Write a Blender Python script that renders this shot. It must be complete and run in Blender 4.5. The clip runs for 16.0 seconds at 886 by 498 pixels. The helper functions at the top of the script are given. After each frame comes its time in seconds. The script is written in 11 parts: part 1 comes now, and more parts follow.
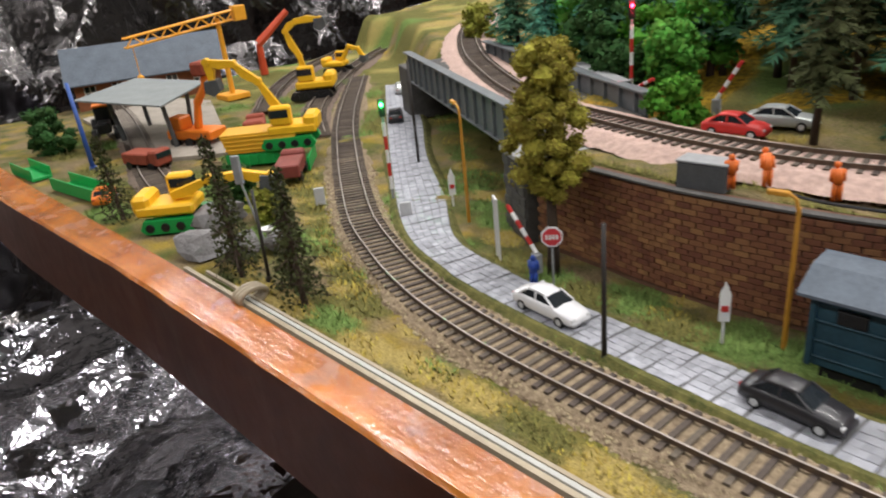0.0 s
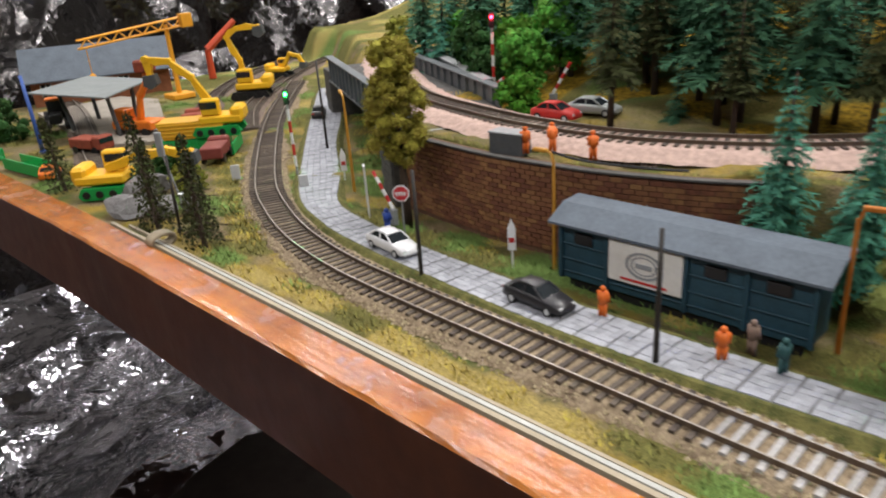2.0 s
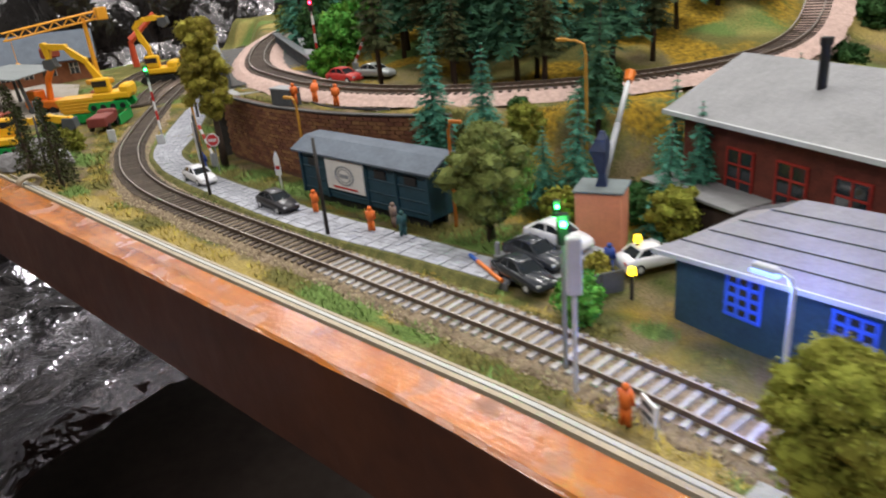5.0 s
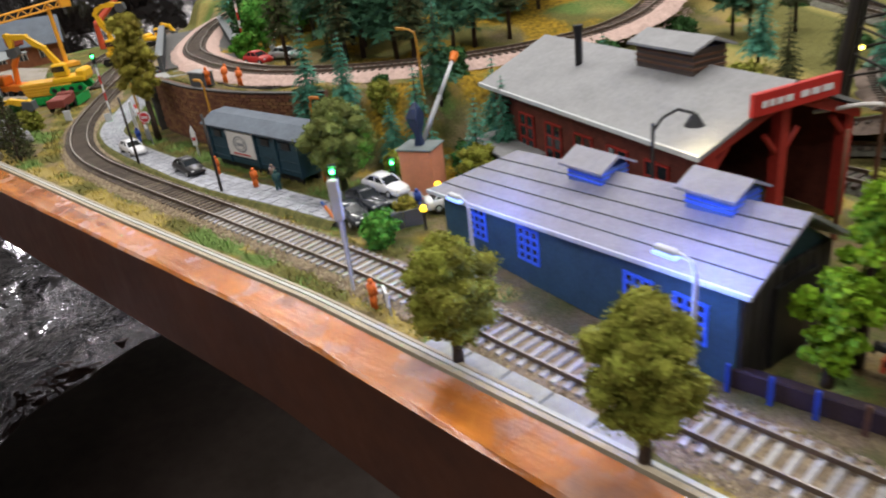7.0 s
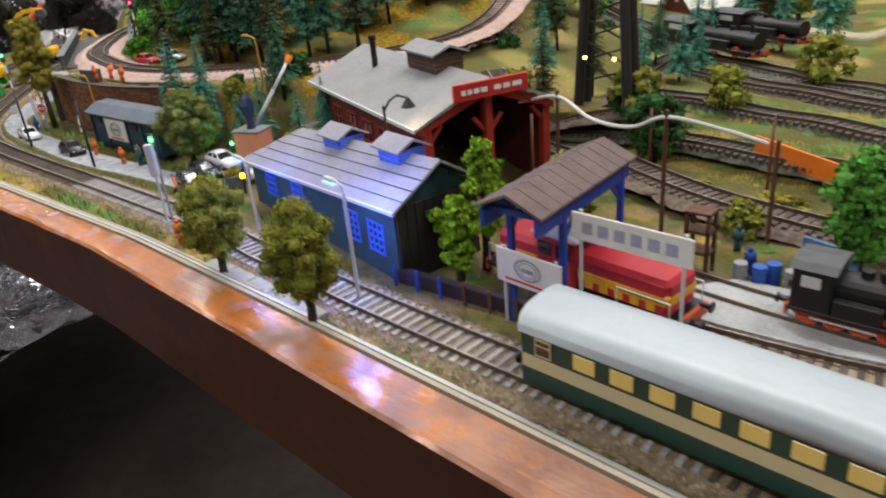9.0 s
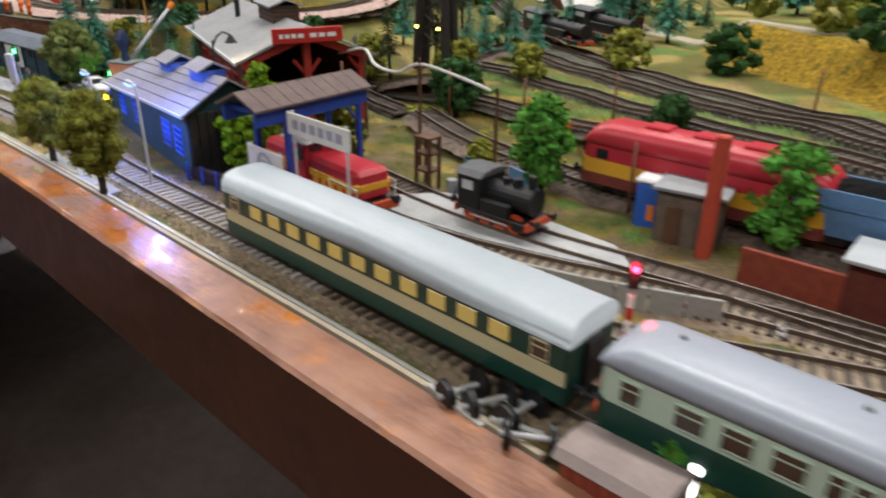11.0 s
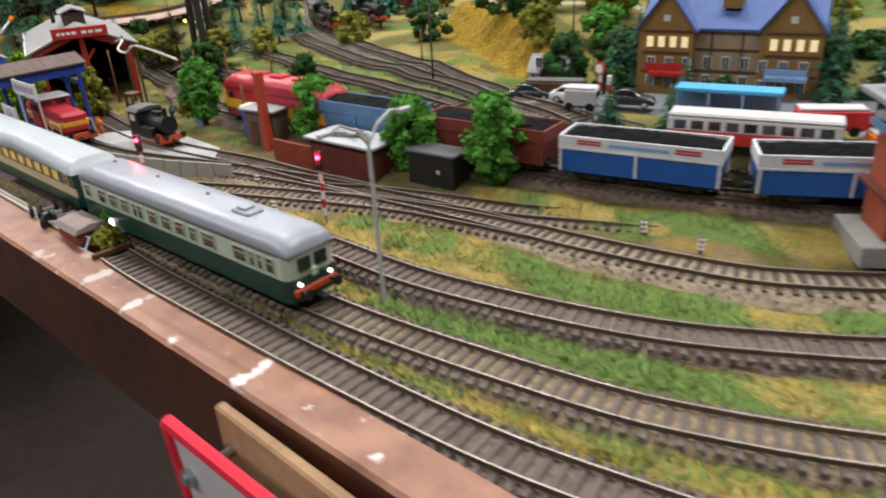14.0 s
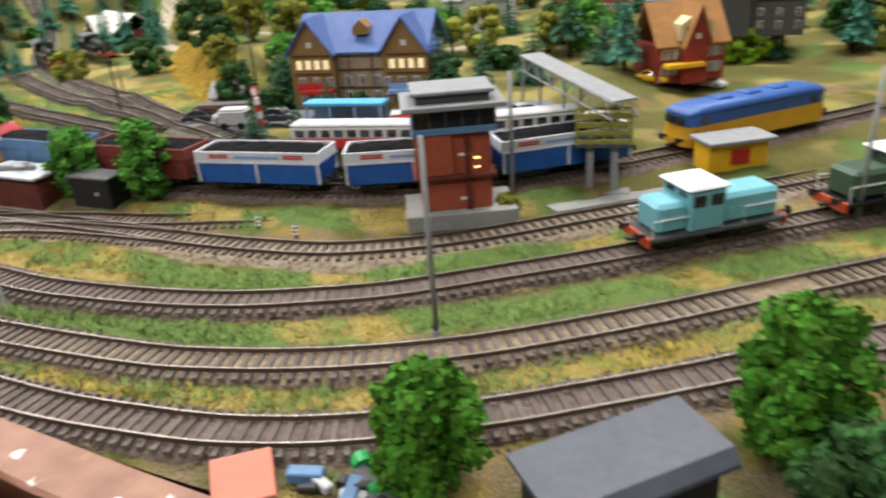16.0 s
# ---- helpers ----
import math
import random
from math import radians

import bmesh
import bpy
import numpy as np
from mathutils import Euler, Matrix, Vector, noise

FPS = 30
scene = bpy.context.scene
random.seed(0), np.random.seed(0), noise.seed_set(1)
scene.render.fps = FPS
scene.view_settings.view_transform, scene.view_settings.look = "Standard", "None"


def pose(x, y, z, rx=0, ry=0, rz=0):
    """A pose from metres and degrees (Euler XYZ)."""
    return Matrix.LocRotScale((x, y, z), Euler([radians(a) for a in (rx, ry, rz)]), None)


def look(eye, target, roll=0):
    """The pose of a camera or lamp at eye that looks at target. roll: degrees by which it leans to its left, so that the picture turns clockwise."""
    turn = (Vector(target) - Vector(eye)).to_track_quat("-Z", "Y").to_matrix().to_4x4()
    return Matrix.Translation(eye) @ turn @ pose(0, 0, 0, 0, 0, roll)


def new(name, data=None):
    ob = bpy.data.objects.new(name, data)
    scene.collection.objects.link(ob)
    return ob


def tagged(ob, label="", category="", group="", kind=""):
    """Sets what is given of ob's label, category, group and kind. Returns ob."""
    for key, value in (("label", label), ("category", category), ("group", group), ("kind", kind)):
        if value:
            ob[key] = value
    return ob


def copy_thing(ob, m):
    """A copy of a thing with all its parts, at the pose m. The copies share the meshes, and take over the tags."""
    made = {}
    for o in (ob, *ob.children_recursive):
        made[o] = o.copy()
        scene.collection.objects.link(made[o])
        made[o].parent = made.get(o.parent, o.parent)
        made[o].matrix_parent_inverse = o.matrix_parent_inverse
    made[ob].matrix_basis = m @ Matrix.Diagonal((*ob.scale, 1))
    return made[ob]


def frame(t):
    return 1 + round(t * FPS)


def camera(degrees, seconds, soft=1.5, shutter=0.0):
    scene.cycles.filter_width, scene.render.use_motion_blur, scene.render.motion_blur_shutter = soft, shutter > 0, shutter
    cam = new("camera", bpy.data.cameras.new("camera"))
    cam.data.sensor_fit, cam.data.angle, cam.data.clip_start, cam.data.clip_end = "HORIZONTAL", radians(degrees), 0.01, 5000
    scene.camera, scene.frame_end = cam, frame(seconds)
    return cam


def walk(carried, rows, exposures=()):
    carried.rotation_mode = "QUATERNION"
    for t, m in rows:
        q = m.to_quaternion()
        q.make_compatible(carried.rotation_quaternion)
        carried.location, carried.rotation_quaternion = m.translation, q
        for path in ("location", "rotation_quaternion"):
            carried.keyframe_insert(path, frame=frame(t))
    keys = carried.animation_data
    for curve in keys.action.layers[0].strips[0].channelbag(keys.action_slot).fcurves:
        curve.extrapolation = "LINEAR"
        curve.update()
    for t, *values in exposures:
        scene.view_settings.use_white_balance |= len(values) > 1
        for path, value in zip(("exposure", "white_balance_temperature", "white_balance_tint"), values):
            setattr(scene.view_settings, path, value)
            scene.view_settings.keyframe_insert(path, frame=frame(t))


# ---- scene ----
cam = camera(64.13, 16.0, soft=2.0, shutter=0.6)
# seconds, eye, target, roll
PATH = [
    (0.0, (0.0645, -0.0027, 0.1796), (-0.6334, 0.5904, -0.2219), -6.1),
    (0.5, (0.0911, -0.0085, 0.1768), (-0.5984, 0.5968, -0.2208), -5.48),
    (1.0, (0.1191, -0.0165, 0.1762), (-0.57, 0.5934, -0.2153), -5.09),
    (1.5, (0.1534, -0.0212, 0.1747), (-0.5285, 0.6033, -0.2059), -4.53),
    (2.0, (0.1914, -0.028, 0.1749), (-0.4837, 0.6027, -0.2078), -4.38),
    (2.5, (0.2271, -0.031, 0.1731), (-0.4424, 0.6098, -0.2024), -3.96),
    (3.0, (0.2627, -0.0342, 0.1664), (-0.4082, 0.6036, -0.2119), -3.81),
    (3.5, (0.293, -0.0355, 0.1614), (-0.3699, 0.6104, -0.2173), -3.69),
    (4.0, (0.3263, -0.0346, 0.1613), (-0.3369, 0.6069, -0.2243), -4.71),
    (4.2, (0.3446, -0.032, 0.1611), (-0.3161, 0.6142, -0.2208), -4.53),
    (6.3, (0.5144, -0.0186, 0.1766), (-0.152, 0.5997, -0.24), -7.28),
    (6.5, (0.5298, -0.0223, 0.1777), (-0.1367, 0.5945, -0.241), -7.1),
    (7.0, (0.5699, -0.031, 0.1869), (-0.0829, 0.5904, -0.2465), -7.45),
    (7.5, (0.6224, -0.0382, 0.1942), (-0.0193, 0.5963, -0.2366), -6.95),
    (8.0, (0.6758, -0.043, 0.1982), (0.0445, 0.6037, -0.2299), -7.1),
    (8.2, (0.6946, -0.0448, 0.2), (0.0664, 0.6067, -0.2254), -7.0),
    (10.3, (0.8421, -0.0497, 0.1644), (0.2358, 0.634, -0.2417), -0.69),
    (10.5, (0.8653, -0.049, 0.165), (0.2556, 0.6326, -0.2394), 0.17),
    (11.0, (0.925, -0.0461, 0.1689), (0.342, 0.648, -0.2534), 0.79),
    (11.5, (0.9826, -0.0467, 0.1747), (0.413, 0.6541, -0.2549), 0.75),
    (12.0, (1.0414, -0.0403, 0.1785), (0.4924, 0.6796, -0.2461), -0.08),
    (12.5, (1.0993, -0.0425, 0.1807), (0.5445, 0.6702, -0.2486), -1.03),
    (13.0, (1.1722, -0.0379, 0.1892), (0.5812, 0.6465, -0.2378), -2.64),
    (13.5, (1.2518, -0.047, 0.1859), (0.6896, 0.6521, -0.256), -2.78),
    (14.0, (1.316, -0.0534, 0.1832), (0.7336, 0.6378, -0.2446), -3.33),
    (14.5, (1.3703, -0.0431, 0.1792), (0.7988, 0.6582, -0.2468), -3.47),
    (15.0, (1.4149, -0.0341, 0.1787), (0.8722, 0.6796, -0.2641), -4.87),
    (15.5, (1.4598, -0.0429, 0.1952), (0.976, 0.7215, -0.2311), -3.9),
    (16.0, (1.4869, -0.0496, 0.1916), (1.0874, 0.7681, -0.2229), -4.16),
]
walk(cam, [(t, look(eye, target, roll)) for t, eye, target, roll in PATH], exposures=[(0.0, 0.0), (4.0, -0.02), (7.0, -0.08), (8.0, -0.1), (12.0, -0.08), (13.0, -0.1), (14.0, 0.13), (15.0, 0.32), (16.0, 0.36)])

# ---- world and light: a closed hall with unseen cold-white ceiling fittings ----
world = bpy.data.worlds.new("hall")
scene.world = world
world.use_nodes = True
world.node_tree.nodes["Background"].inputs[0].default_value = (0.7, 0.85, 1.0, 1)
world.node_tree.nodes["Background"].inputs[1].default_value = 0.05


def ceiling_lamp(x, y, z, sx, sy, watts, colour=(1.0, 0.97, 0.95)):
    d = bpy.data.lights.new("ceiling_tube", "AREA")
    d.shape, d.size, d.size_y, d.energy, d.color = "RECTANGLE", sx, sy, watts, colour
    o = new("ceiling_tube", d)
    o.matrix_world = pose(x, y, z)
    return o


# three rows of unseen tubes across the hall, places guessed: y and watts
for ly, watts in ((0.85, 25), (2.1, 17), (-1.2, 17)):
    # the leftmost column is added so the foil catches glints
    for lx in (-2.7, -1.2, 0.3, 1.8):
        ceiling_lamp(lx - 0.15 * ly, ly, 1.75, 0.9, 0.14, watts)

# ---- materials ----
def mat(name, colour, rough=0.6, metal=0.0, scale=60.0, amount=0.25, bump=0.0, bscale=None, spec=0.4, coat=0.0,
        second=None, island=0.0, emit=None, power=0.0, obj=0.0, fine=0.0):
    """A node material: two scales of noise mix the colour with a darker or second one; bump in metres of relief."""
    m = bpy.data.materials.new(name)
    m.use_nodes = True
    nt = m.node_tree
    b = nt.nodes["Principled BSDF"]
    b.inputs["Roughness"].default_value = rough
    b.inputs["Metallic"].default_value = metal
    b.inputs["Specular IOR Level"].default_value = spec
    b.inputs["Coat Weight"].default_value = coat
    b.inputs["Coat Roughness"].default_value = 0.12
    co = nt.nodes.new("ShaderNodeTexCoord").outputs["Object"]
    n1 = nt.nodes.new("ShaderNodeTexNoise")
    n1.inputs["Scale"].default_value, n1.inputs["Detail"].default_value = scale, 5.0
    nt.links.new(co, n1.inputs["Vector"])
    n2 = nt.nodes.new("ShaderNodeTexNoise")
    n2.inputs["Scale"].default_value, n2.inputs["Detail"].default_value = scale * 7, 3.0
    nt.links.new(co, n2.inputs["Vector"])
    ramp = nt.nodes.new("ShaderNodeMapRange")
    ramp.inputs[1].default_value, ramp.inputs[2].default_value = 0.35, 0.68
    add = nt.nodes.new("ShaderNodeMath")
    add.operation = "MULTIPLY_ADD"
    add.inputs[1].default_value = 0.6
    nt.links.new(n1.outputs["Fac"], add.inputs[0])
    m2 = nt.nodes.new("ShaderNodeMath")
    m2.operation = "MULTIPLY"
    m2.inputs[1].default_value = 0.4
    nt.links.new(n2.outputs["Fac"], m2.inputs[0])
    nt.links.new(m2.outputs[0], add.inputs[2])
    nt.links.new(add.outputs[0], ramp.inputs[0])
    mix = nt.nodes.new("ShaderNodeMix")
    mix.data_type = "RGBA"
    c2 = second or tuple(c * (1 - amount) for c in colour)
    mix.inputs["A"].default_value = (*c2, 1)
    mix.inputs["B"].default_value = (*colour, 1)
    nt.links.new(ramp.outputs[0], mix.inputs["Factor"])
    out = mix.outputs["Result"]
    if island or obj:
        hsv = nt.nodes.new("ShaderNodeHueSaturation")
        if island:
            src = nt.nodes.new("ShaderNodeNewGeometry").outputs["Random Per Island"]
        else:
            src = nt.nodes.new("ShaderNodeObjectInfo").outputs["Random"]
        v = nt.nodes.new("ShaderNodeMapRange")
        k = island or obj
        v.inputs[3].default_value, v.inputs[4].default_value = 1 - k, 1 + k
        nt.links.new(src, v.inputs[0])
        nt.links.new(v.outputs[0], hsv.inputs["Value"])
        h = nt.nodes.new("ShaderNodeMapRange")
        h.inputs[3].default_value, h.inputs[4].default_value = 0.5 - k * 0.05, 0.5 + k * 0.05
        nt.links.new(src, h.inputs[0])
        nt.links.new(h.outputs[0], hsv.inputs["Hue"])
        nt.links.new(out, hsv.inputs["Color"])
        out = hsv.outputs["Color"]
    nt.links.new(out, b.inputs["Base Color"])
    rr = nt.nodes.new("ShaderNodeMapRange")
    rr.inputs[3].default_value, rr.inputs[4].default_value = min(1, rough * 1.15), rough * 0.85
    nt.links.new(n2.outputs["Fac"], rr.inputs[0])
    nt.links.new(rr.outputs[0], b.inputs["Roughness"])
    if bump:
        bm_ = nt.nodes.new("ShaderNodeBump")
        bm_.inputs["Distance"].default_value = bump
        bm_.inputs["Strength"].default_value = 1.0
        nb = nt.nodes.new("ShaderNodeTexNoise")
        nb.inputs["Scale"].default_value, nb.inputs["Detail"].default_value = bscale or scale * 5, 4.0
        nt.links.new(co, nb.inputs["Vector"])
        nt.links.new(nb.outputs["Fac"], bm_.inputs["Height"])
        nt.links.new(bm_.outputs[0], b.inputs["Normal"])
    if emit:
        b.inputs["Emission Color"].default_value = (*emit, 1)
        b.inputs["Emission Strength"].default_value = power
    return m


def rgb(hexa):
    v = [int(hexa[i:i + 2], 16) / 255 for i in (0, 2, 4)]
    return tuple(c / 12.92 if c < 0.04045 else ((c + 0.055) / 1.055) ** 2.4 for c in v)


def ground_material():
    """Scattered turf: patches of green, straw and bare sandy earth with fine grain."""
    m = bpy.data.materials.new("turf_and_earth")
    m.use_nodes = True
    nt = m.node_tree
    b = nt.nodes["Principled BSDF"]
    b.inputs["Roughness"].default_value = 0.95
    b.inputs["Specular IOR Level"].default_value = 0.1
    co = nt.nodes.new("ShaderNodeTexCoord").outputs["Object"]

    def noise_(scale, detail=4.0, off=0.0):
        n = nt.nodes.new("ShaderNodeTexNoise")
        n.inputs["Scale"].default_value, n.inputs["Detail"].default_value = scale, detail
        mp = nt.nodes.new("ShaderNodeMapping")
        mp.inputs["Location"].default_value = (off, off * 1.7, off * 0.3)
        nt.links.new(co, mp.inputs["Vector"])
        nt.links.new(mp.outputs[0], n.inputs["Vector"])
        return n.outputs["Fac"]

    def step_(src, lo, hi):
        r = nt.nodes.new("ShaderNodeMapRange")
        r.inputs[1].default_value, r.inputs[2].default_value = lo, hi
        nt.links.new(src, r.inputs[0])
        return r.outputs[0]

    def blend(a, bb, f):
        x = nt.nodes.new("ShaderNodeMix")
        x.data_type = "RGBA"
        for key, val in (("A", a), ("B", bb)):
            if isinstance(val, tuple):
                x.inputs[key].default_value = (*val, 1)
            else:
                nt.links.new(val, x.inputs[key])
        nt.links.new(f, x.inputs["Factor"])
        return x.outputs["Result"]

    earth = blend((0.11, 0.08, 0.045), (0.31, 0.235, 0.135), step_(noise_(900, 3), 0.3, 0.7))
    straw = blend((0.17, 0.12, 0.02), (0.46, 0.33, 0.05), step_(noise_(1200, 3, 3), 0.3, 0.7))
    green = blend((0.03, 0.045, 0.012), (0.12, 0.15, 0.04), step_(noise_(1000, 3, 7), 0.3, 0.7))
    c = blend(earth, straw, step_(noise_(38, 7, 11), 0.46, 0.72))
    c = blend(c, green, step_(noise_(30, 8, 23), 0.42, 0.68))
    at = nt.nodes.new("ShaderNodeAttribute")
    at.attribute_name = "growth"
    sep = nt.nodes.new("ShaderNodeSeparateColor")
    nt.links.new(at.outputs["Color"], sep.inputs[0])
    fuzz = step_(noise_(420, 4, 31), 0.25, 0.75)
    for k, (lo, hi) in enumerate((((0.06, 0.1, 0.025), (0.19, 0.28, 0.08)), ((0.2, 0.155, 0.05), (0.52, 0.4, 0.14)), ((0.07, 0.07, 0.022), (0.2, 0.185, 0.06)))):
        mul = nt.nodes.new("ShaderNodeMath")
        mul.operation = "MULTIPLY_ADD"
        mul.use_clamp = True
        nt.links.new(sep.outputs[k], mul.inputs[0])
        mul.inputs[1].default_value = 1.7
        sb = nt.nodes.new("ShaderNodeMath")
        sb.operation = "MULTIPLY_ADD"
        nt.links.new(fuzz, sb.inputs[0])
        sb.inputs[1].default_value, sb.inputs[2].default_value = 0.9, -0.9
        nt.links.new(sb.outputs[0], mul.inputs[2])
        c = blend(c, blend(lo, hi, step_(noise_(900, 3, 40 + k), 0.3, 0.7)), mul.outputs[0])
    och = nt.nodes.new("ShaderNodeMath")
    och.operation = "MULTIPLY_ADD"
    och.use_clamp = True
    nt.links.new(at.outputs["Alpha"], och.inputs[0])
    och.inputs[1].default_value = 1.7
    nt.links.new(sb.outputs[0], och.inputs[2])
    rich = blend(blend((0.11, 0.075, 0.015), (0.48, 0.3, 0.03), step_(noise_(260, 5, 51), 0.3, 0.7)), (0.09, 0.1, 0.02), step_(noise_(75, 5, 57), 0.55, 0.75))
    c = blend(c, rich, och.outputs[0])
    nt.links.new(c, b.inputs["Base Color"])
    bp = nt.nodes.new("ShaderNodeBump")
    bp.inputs["Distance"].default_value = 0.0012
    nt.links.new(noise_(1500, 4, 5), bp.inputs["Height"])
    nt.links.new(bp.outputs[0], b.inputs["Normal"])
    return m


M = {}
M["ground"] = ground_material()
M["earth"] = mat("bare_earth", (0.3, 0.22, 0.13), 0.95, scale=120, amount=0.5, bump=0.001, bscale=1500, spec=0.1)
M["ballast"] = mat("tan_ballast", (0.38, 0.3, 0.2), 0.9, scale=300, amount=0.5, bump=0.0008, bscale=1400, spec=0.15, second=(0.14, 0.1, 0.065))
M["ballastdark"] = mat("dark_ballast", (0.25, 0.19, 0.155), 0.9, scale=300, amount=0.5, bump=0.0008, bscale=1400, spec=0.15, second=(0.09, 0.067, 0.055))
M["ballastsand"] = mat("sandy_ballast", (0.44, 0.36, 0.26), 0.9, scale=300, amount=0.5, bump=0.0008, bscale=1400, spec=0.15, second=(0.2, 0.155, 0.11))
M["ballastpink"] = mat("pink_ballast", (0.6, 0.43, 0.37), 0.9, scale=260, amount=0.4, bump=0.0008, bscale=1300, spec=0.15)
M["ballastgrey"] = mat("grey_ballast", (0.17, 0.165, 0.13), 0.9, scale=300, amount=0.5, bump=0.0008, bscale=1400, spec=0.15)
M["sleeper"] = mat("brown_sleeper", (0.105, 0.08, 0.062), 0.75, scale=400, amount=0.4, island=0.35)
M["sleeper_one"] = mat("brown_sleeper_timber", (0.105, 0.08, 0.062), 0.75, scale=400, amount=0.45, obj=0.3)
M["sleeper_pale"] = mat("pale_concrete_sleeper", (0.42, 0.4, 0.39), 0.8, scale=400, amount=0.4, obj=0.22)
M["sleeper_dust"] = mat("dusty_beige_sleeper", (0.15, 0.122, 0.105), 0.8, scale=400, amount=0.4, obj=0.22)
M["sleepergrey"] = mat("concrete_sleeper", (0.36, 0.34, 0.32), 0.8, scale=400, amount=0.4, island=0.25)
M["rail"] = mat("rail_steel", (0.2, 0.15, 0.115), 0.4, 0.7, scale=200, amount=0.4)
M["railtop"] = mat("rail_head", (0.36, 0.32, 0.28), 0.4, 0.55, scale=200, amount=0.2)
M["road"] = mat("slab_joint", (0.17, 0.17, 0.175), 0.9, scale=200, amount=0.3)
M["slab"] = mat("grey_slab", (0.42, 0.43, 0.475), 0.8, scale=150, amount=0.3, bump=0.0002, bscale=2000, obj=0.16)
M["slab_far"] = mat("grey_slab_far", (0.42, 0.43, 0.475), 0.8, scale=150, amount=0.35, bump=0.0002, bscale=2000, island=0.16)
M["verge"] = mat("verge_turf", (0.19, 0.17, 0.06), 0.95, scale=140, amount=0.5, bump=0.0006, bscale=1500, spec=0.1, second=(0.05, 0.06, 0.02))
M["board"] = None
M["black"] = mat("black_plastic", (0.012, 0.012, 0.013), 0.45, scale=200)
M["dark"] = mat("dark_shadow_paint", (0.03, 0.028, 0.027), 0.8)
M["grey"] = mat("grey_paint", (0.3, 0.31, 0.32), 0.6, scale=150, amount=0.25)
M["ltgrey"] = mat("light_grey_paint", (0.55, 0.56, 0.57), 0.6, scale=120, amount=0.2)
M["dkgrey"] = mat("dark_grey_paint", (0.09, 0.095, 0.1), 0.6, scale=120, amount=0.3)
M["white"] = mat("white_paint", (0.8, 0.8, 0.8), 0.45, scale=100, amount=0.12)
M["yellow"] = mat("yellow_plastic", (0.85, 0.48, 0.02), 0.4, scale=90, amount=0.15)
M["orange"] = mat("orange_plastic", (0.8, 0.2, 0.02), 0.4, scale=90, amount=0.15)
M["red"] = mat("red_paint", (0.55, 0.03, 0.025), 0.45, scale=90, amount=0.25)
M["brick"] = mat("brick_red", (0.3, 0.06, 0.03), 0.8, scale=200, amount=0.4)
M["green"] = mat("green_plastic", (0.02, 0.28, 0.06), 0.4, scale=90, amount=0.2)
M["blue"] = mat("blue_paint", (0.03, 0.12, 0.5), 0.45, scale=90, amount=0.2)
M["brown"] = mat("brown_wood", (0.13, 0.06, 0.03), 0.7, scale=150, amount=0.4)
M["trunk"] = mat("bark", (0.07, 0.045, 0.03), 0.9, scale=500, amount=0.5, bump=0.0004, bscale=1800)
M["glass"] = mat("dark_window_glass", (0.02, 0.025, 0.03), 0.08, spec=0.7)

# ---- building kit ----
def link_mesh(name, bm, material, parent=None, label="", smooth=False):
    me = bpy.data.meshes.new(name)
    bm.normal_update()
    if smooth:
        for f in bm.faces:
            f.smooth = True
    bm.to_mesh(me)
    bm.free()
    for m in material if isinstance(material, (list, tuple)) else [material]:
        me.materials.append(m)
    ob = new(name, me)
    if parent is not None:
        ob.parent = parent
    if label:
        ob["label"] = label
    return ob


def part(name, bm, material, parent, label="", smooth=False):
    return link_mesh(name, bm, material, parent, label, smooth)


def thing(name, label, category, m=None, group="", kind=""):
    ob = new(name)
    ob.empty_display_size = 0.01
    if m is not None:
        ob.matrix_world = lift_matrix(m)
    return tagged(ob, label, category, group, kind)


def box(bm, x0, y0, z0, x1, y1, z1, bevel=0.0, mi=0, m=None):
    """An axis-aligned box, bevelled, added to bm."""
    r = bmesh.ops.create_cube(bm, size=1)
    vs = r["verts"]
    bmesh.ops.scale(bm, vec=(abs(x1 - x0), abs(y1 - y0), abs(z1 - z0)), verts=vs)
    bmesh.ops.translate(bm, vec=((x0 + x1) / 2, (y0 + y1) / 2, (z0 + z1) / 2), verts=vs)
    fs = list({f for v in vs for f in v.link_faces})
    for f in fs:
        f.material_index = mi
    if bevel:
        es = list({e for v in vs for e in v.link_edges})
        r = bmesh.ops.bevel(bm, geom=es, offset=bevel, segments=1, affect="EDGES", profile=0.5)
        vs = list({v for f in r["faces"] for v in f.verts} | {v for v in vs if v.is_valid})
        for f in r["faces"]:
            f.material_index = mi
    if m is not None:
        bmesh.ops.transform(bm, matrix=m, verts=vs)
    return vs


def cyl(bm, a, b, r0, r1=None, n=10, mi=0, cap=True):
    """A tapered rod from a to b."""
    a, b = Vector(a), Vector(b)
    d = b - a
    q = d.to_track_quat("Z", "Y").to_matrix().to_4x4()
    r = bmesh.ops.create_cone(bm, cap_ends=cap, segments=n, radius1=r0, radius2=r0 if r1 is None else r1, depth=d.length,
                              matrix=Matrix.Translation((a + b) / 2) @ q)
    for f in {f for v in r["verts"] for f in v.link_faces}:
        f.material_index = mi
    return r["verts"]


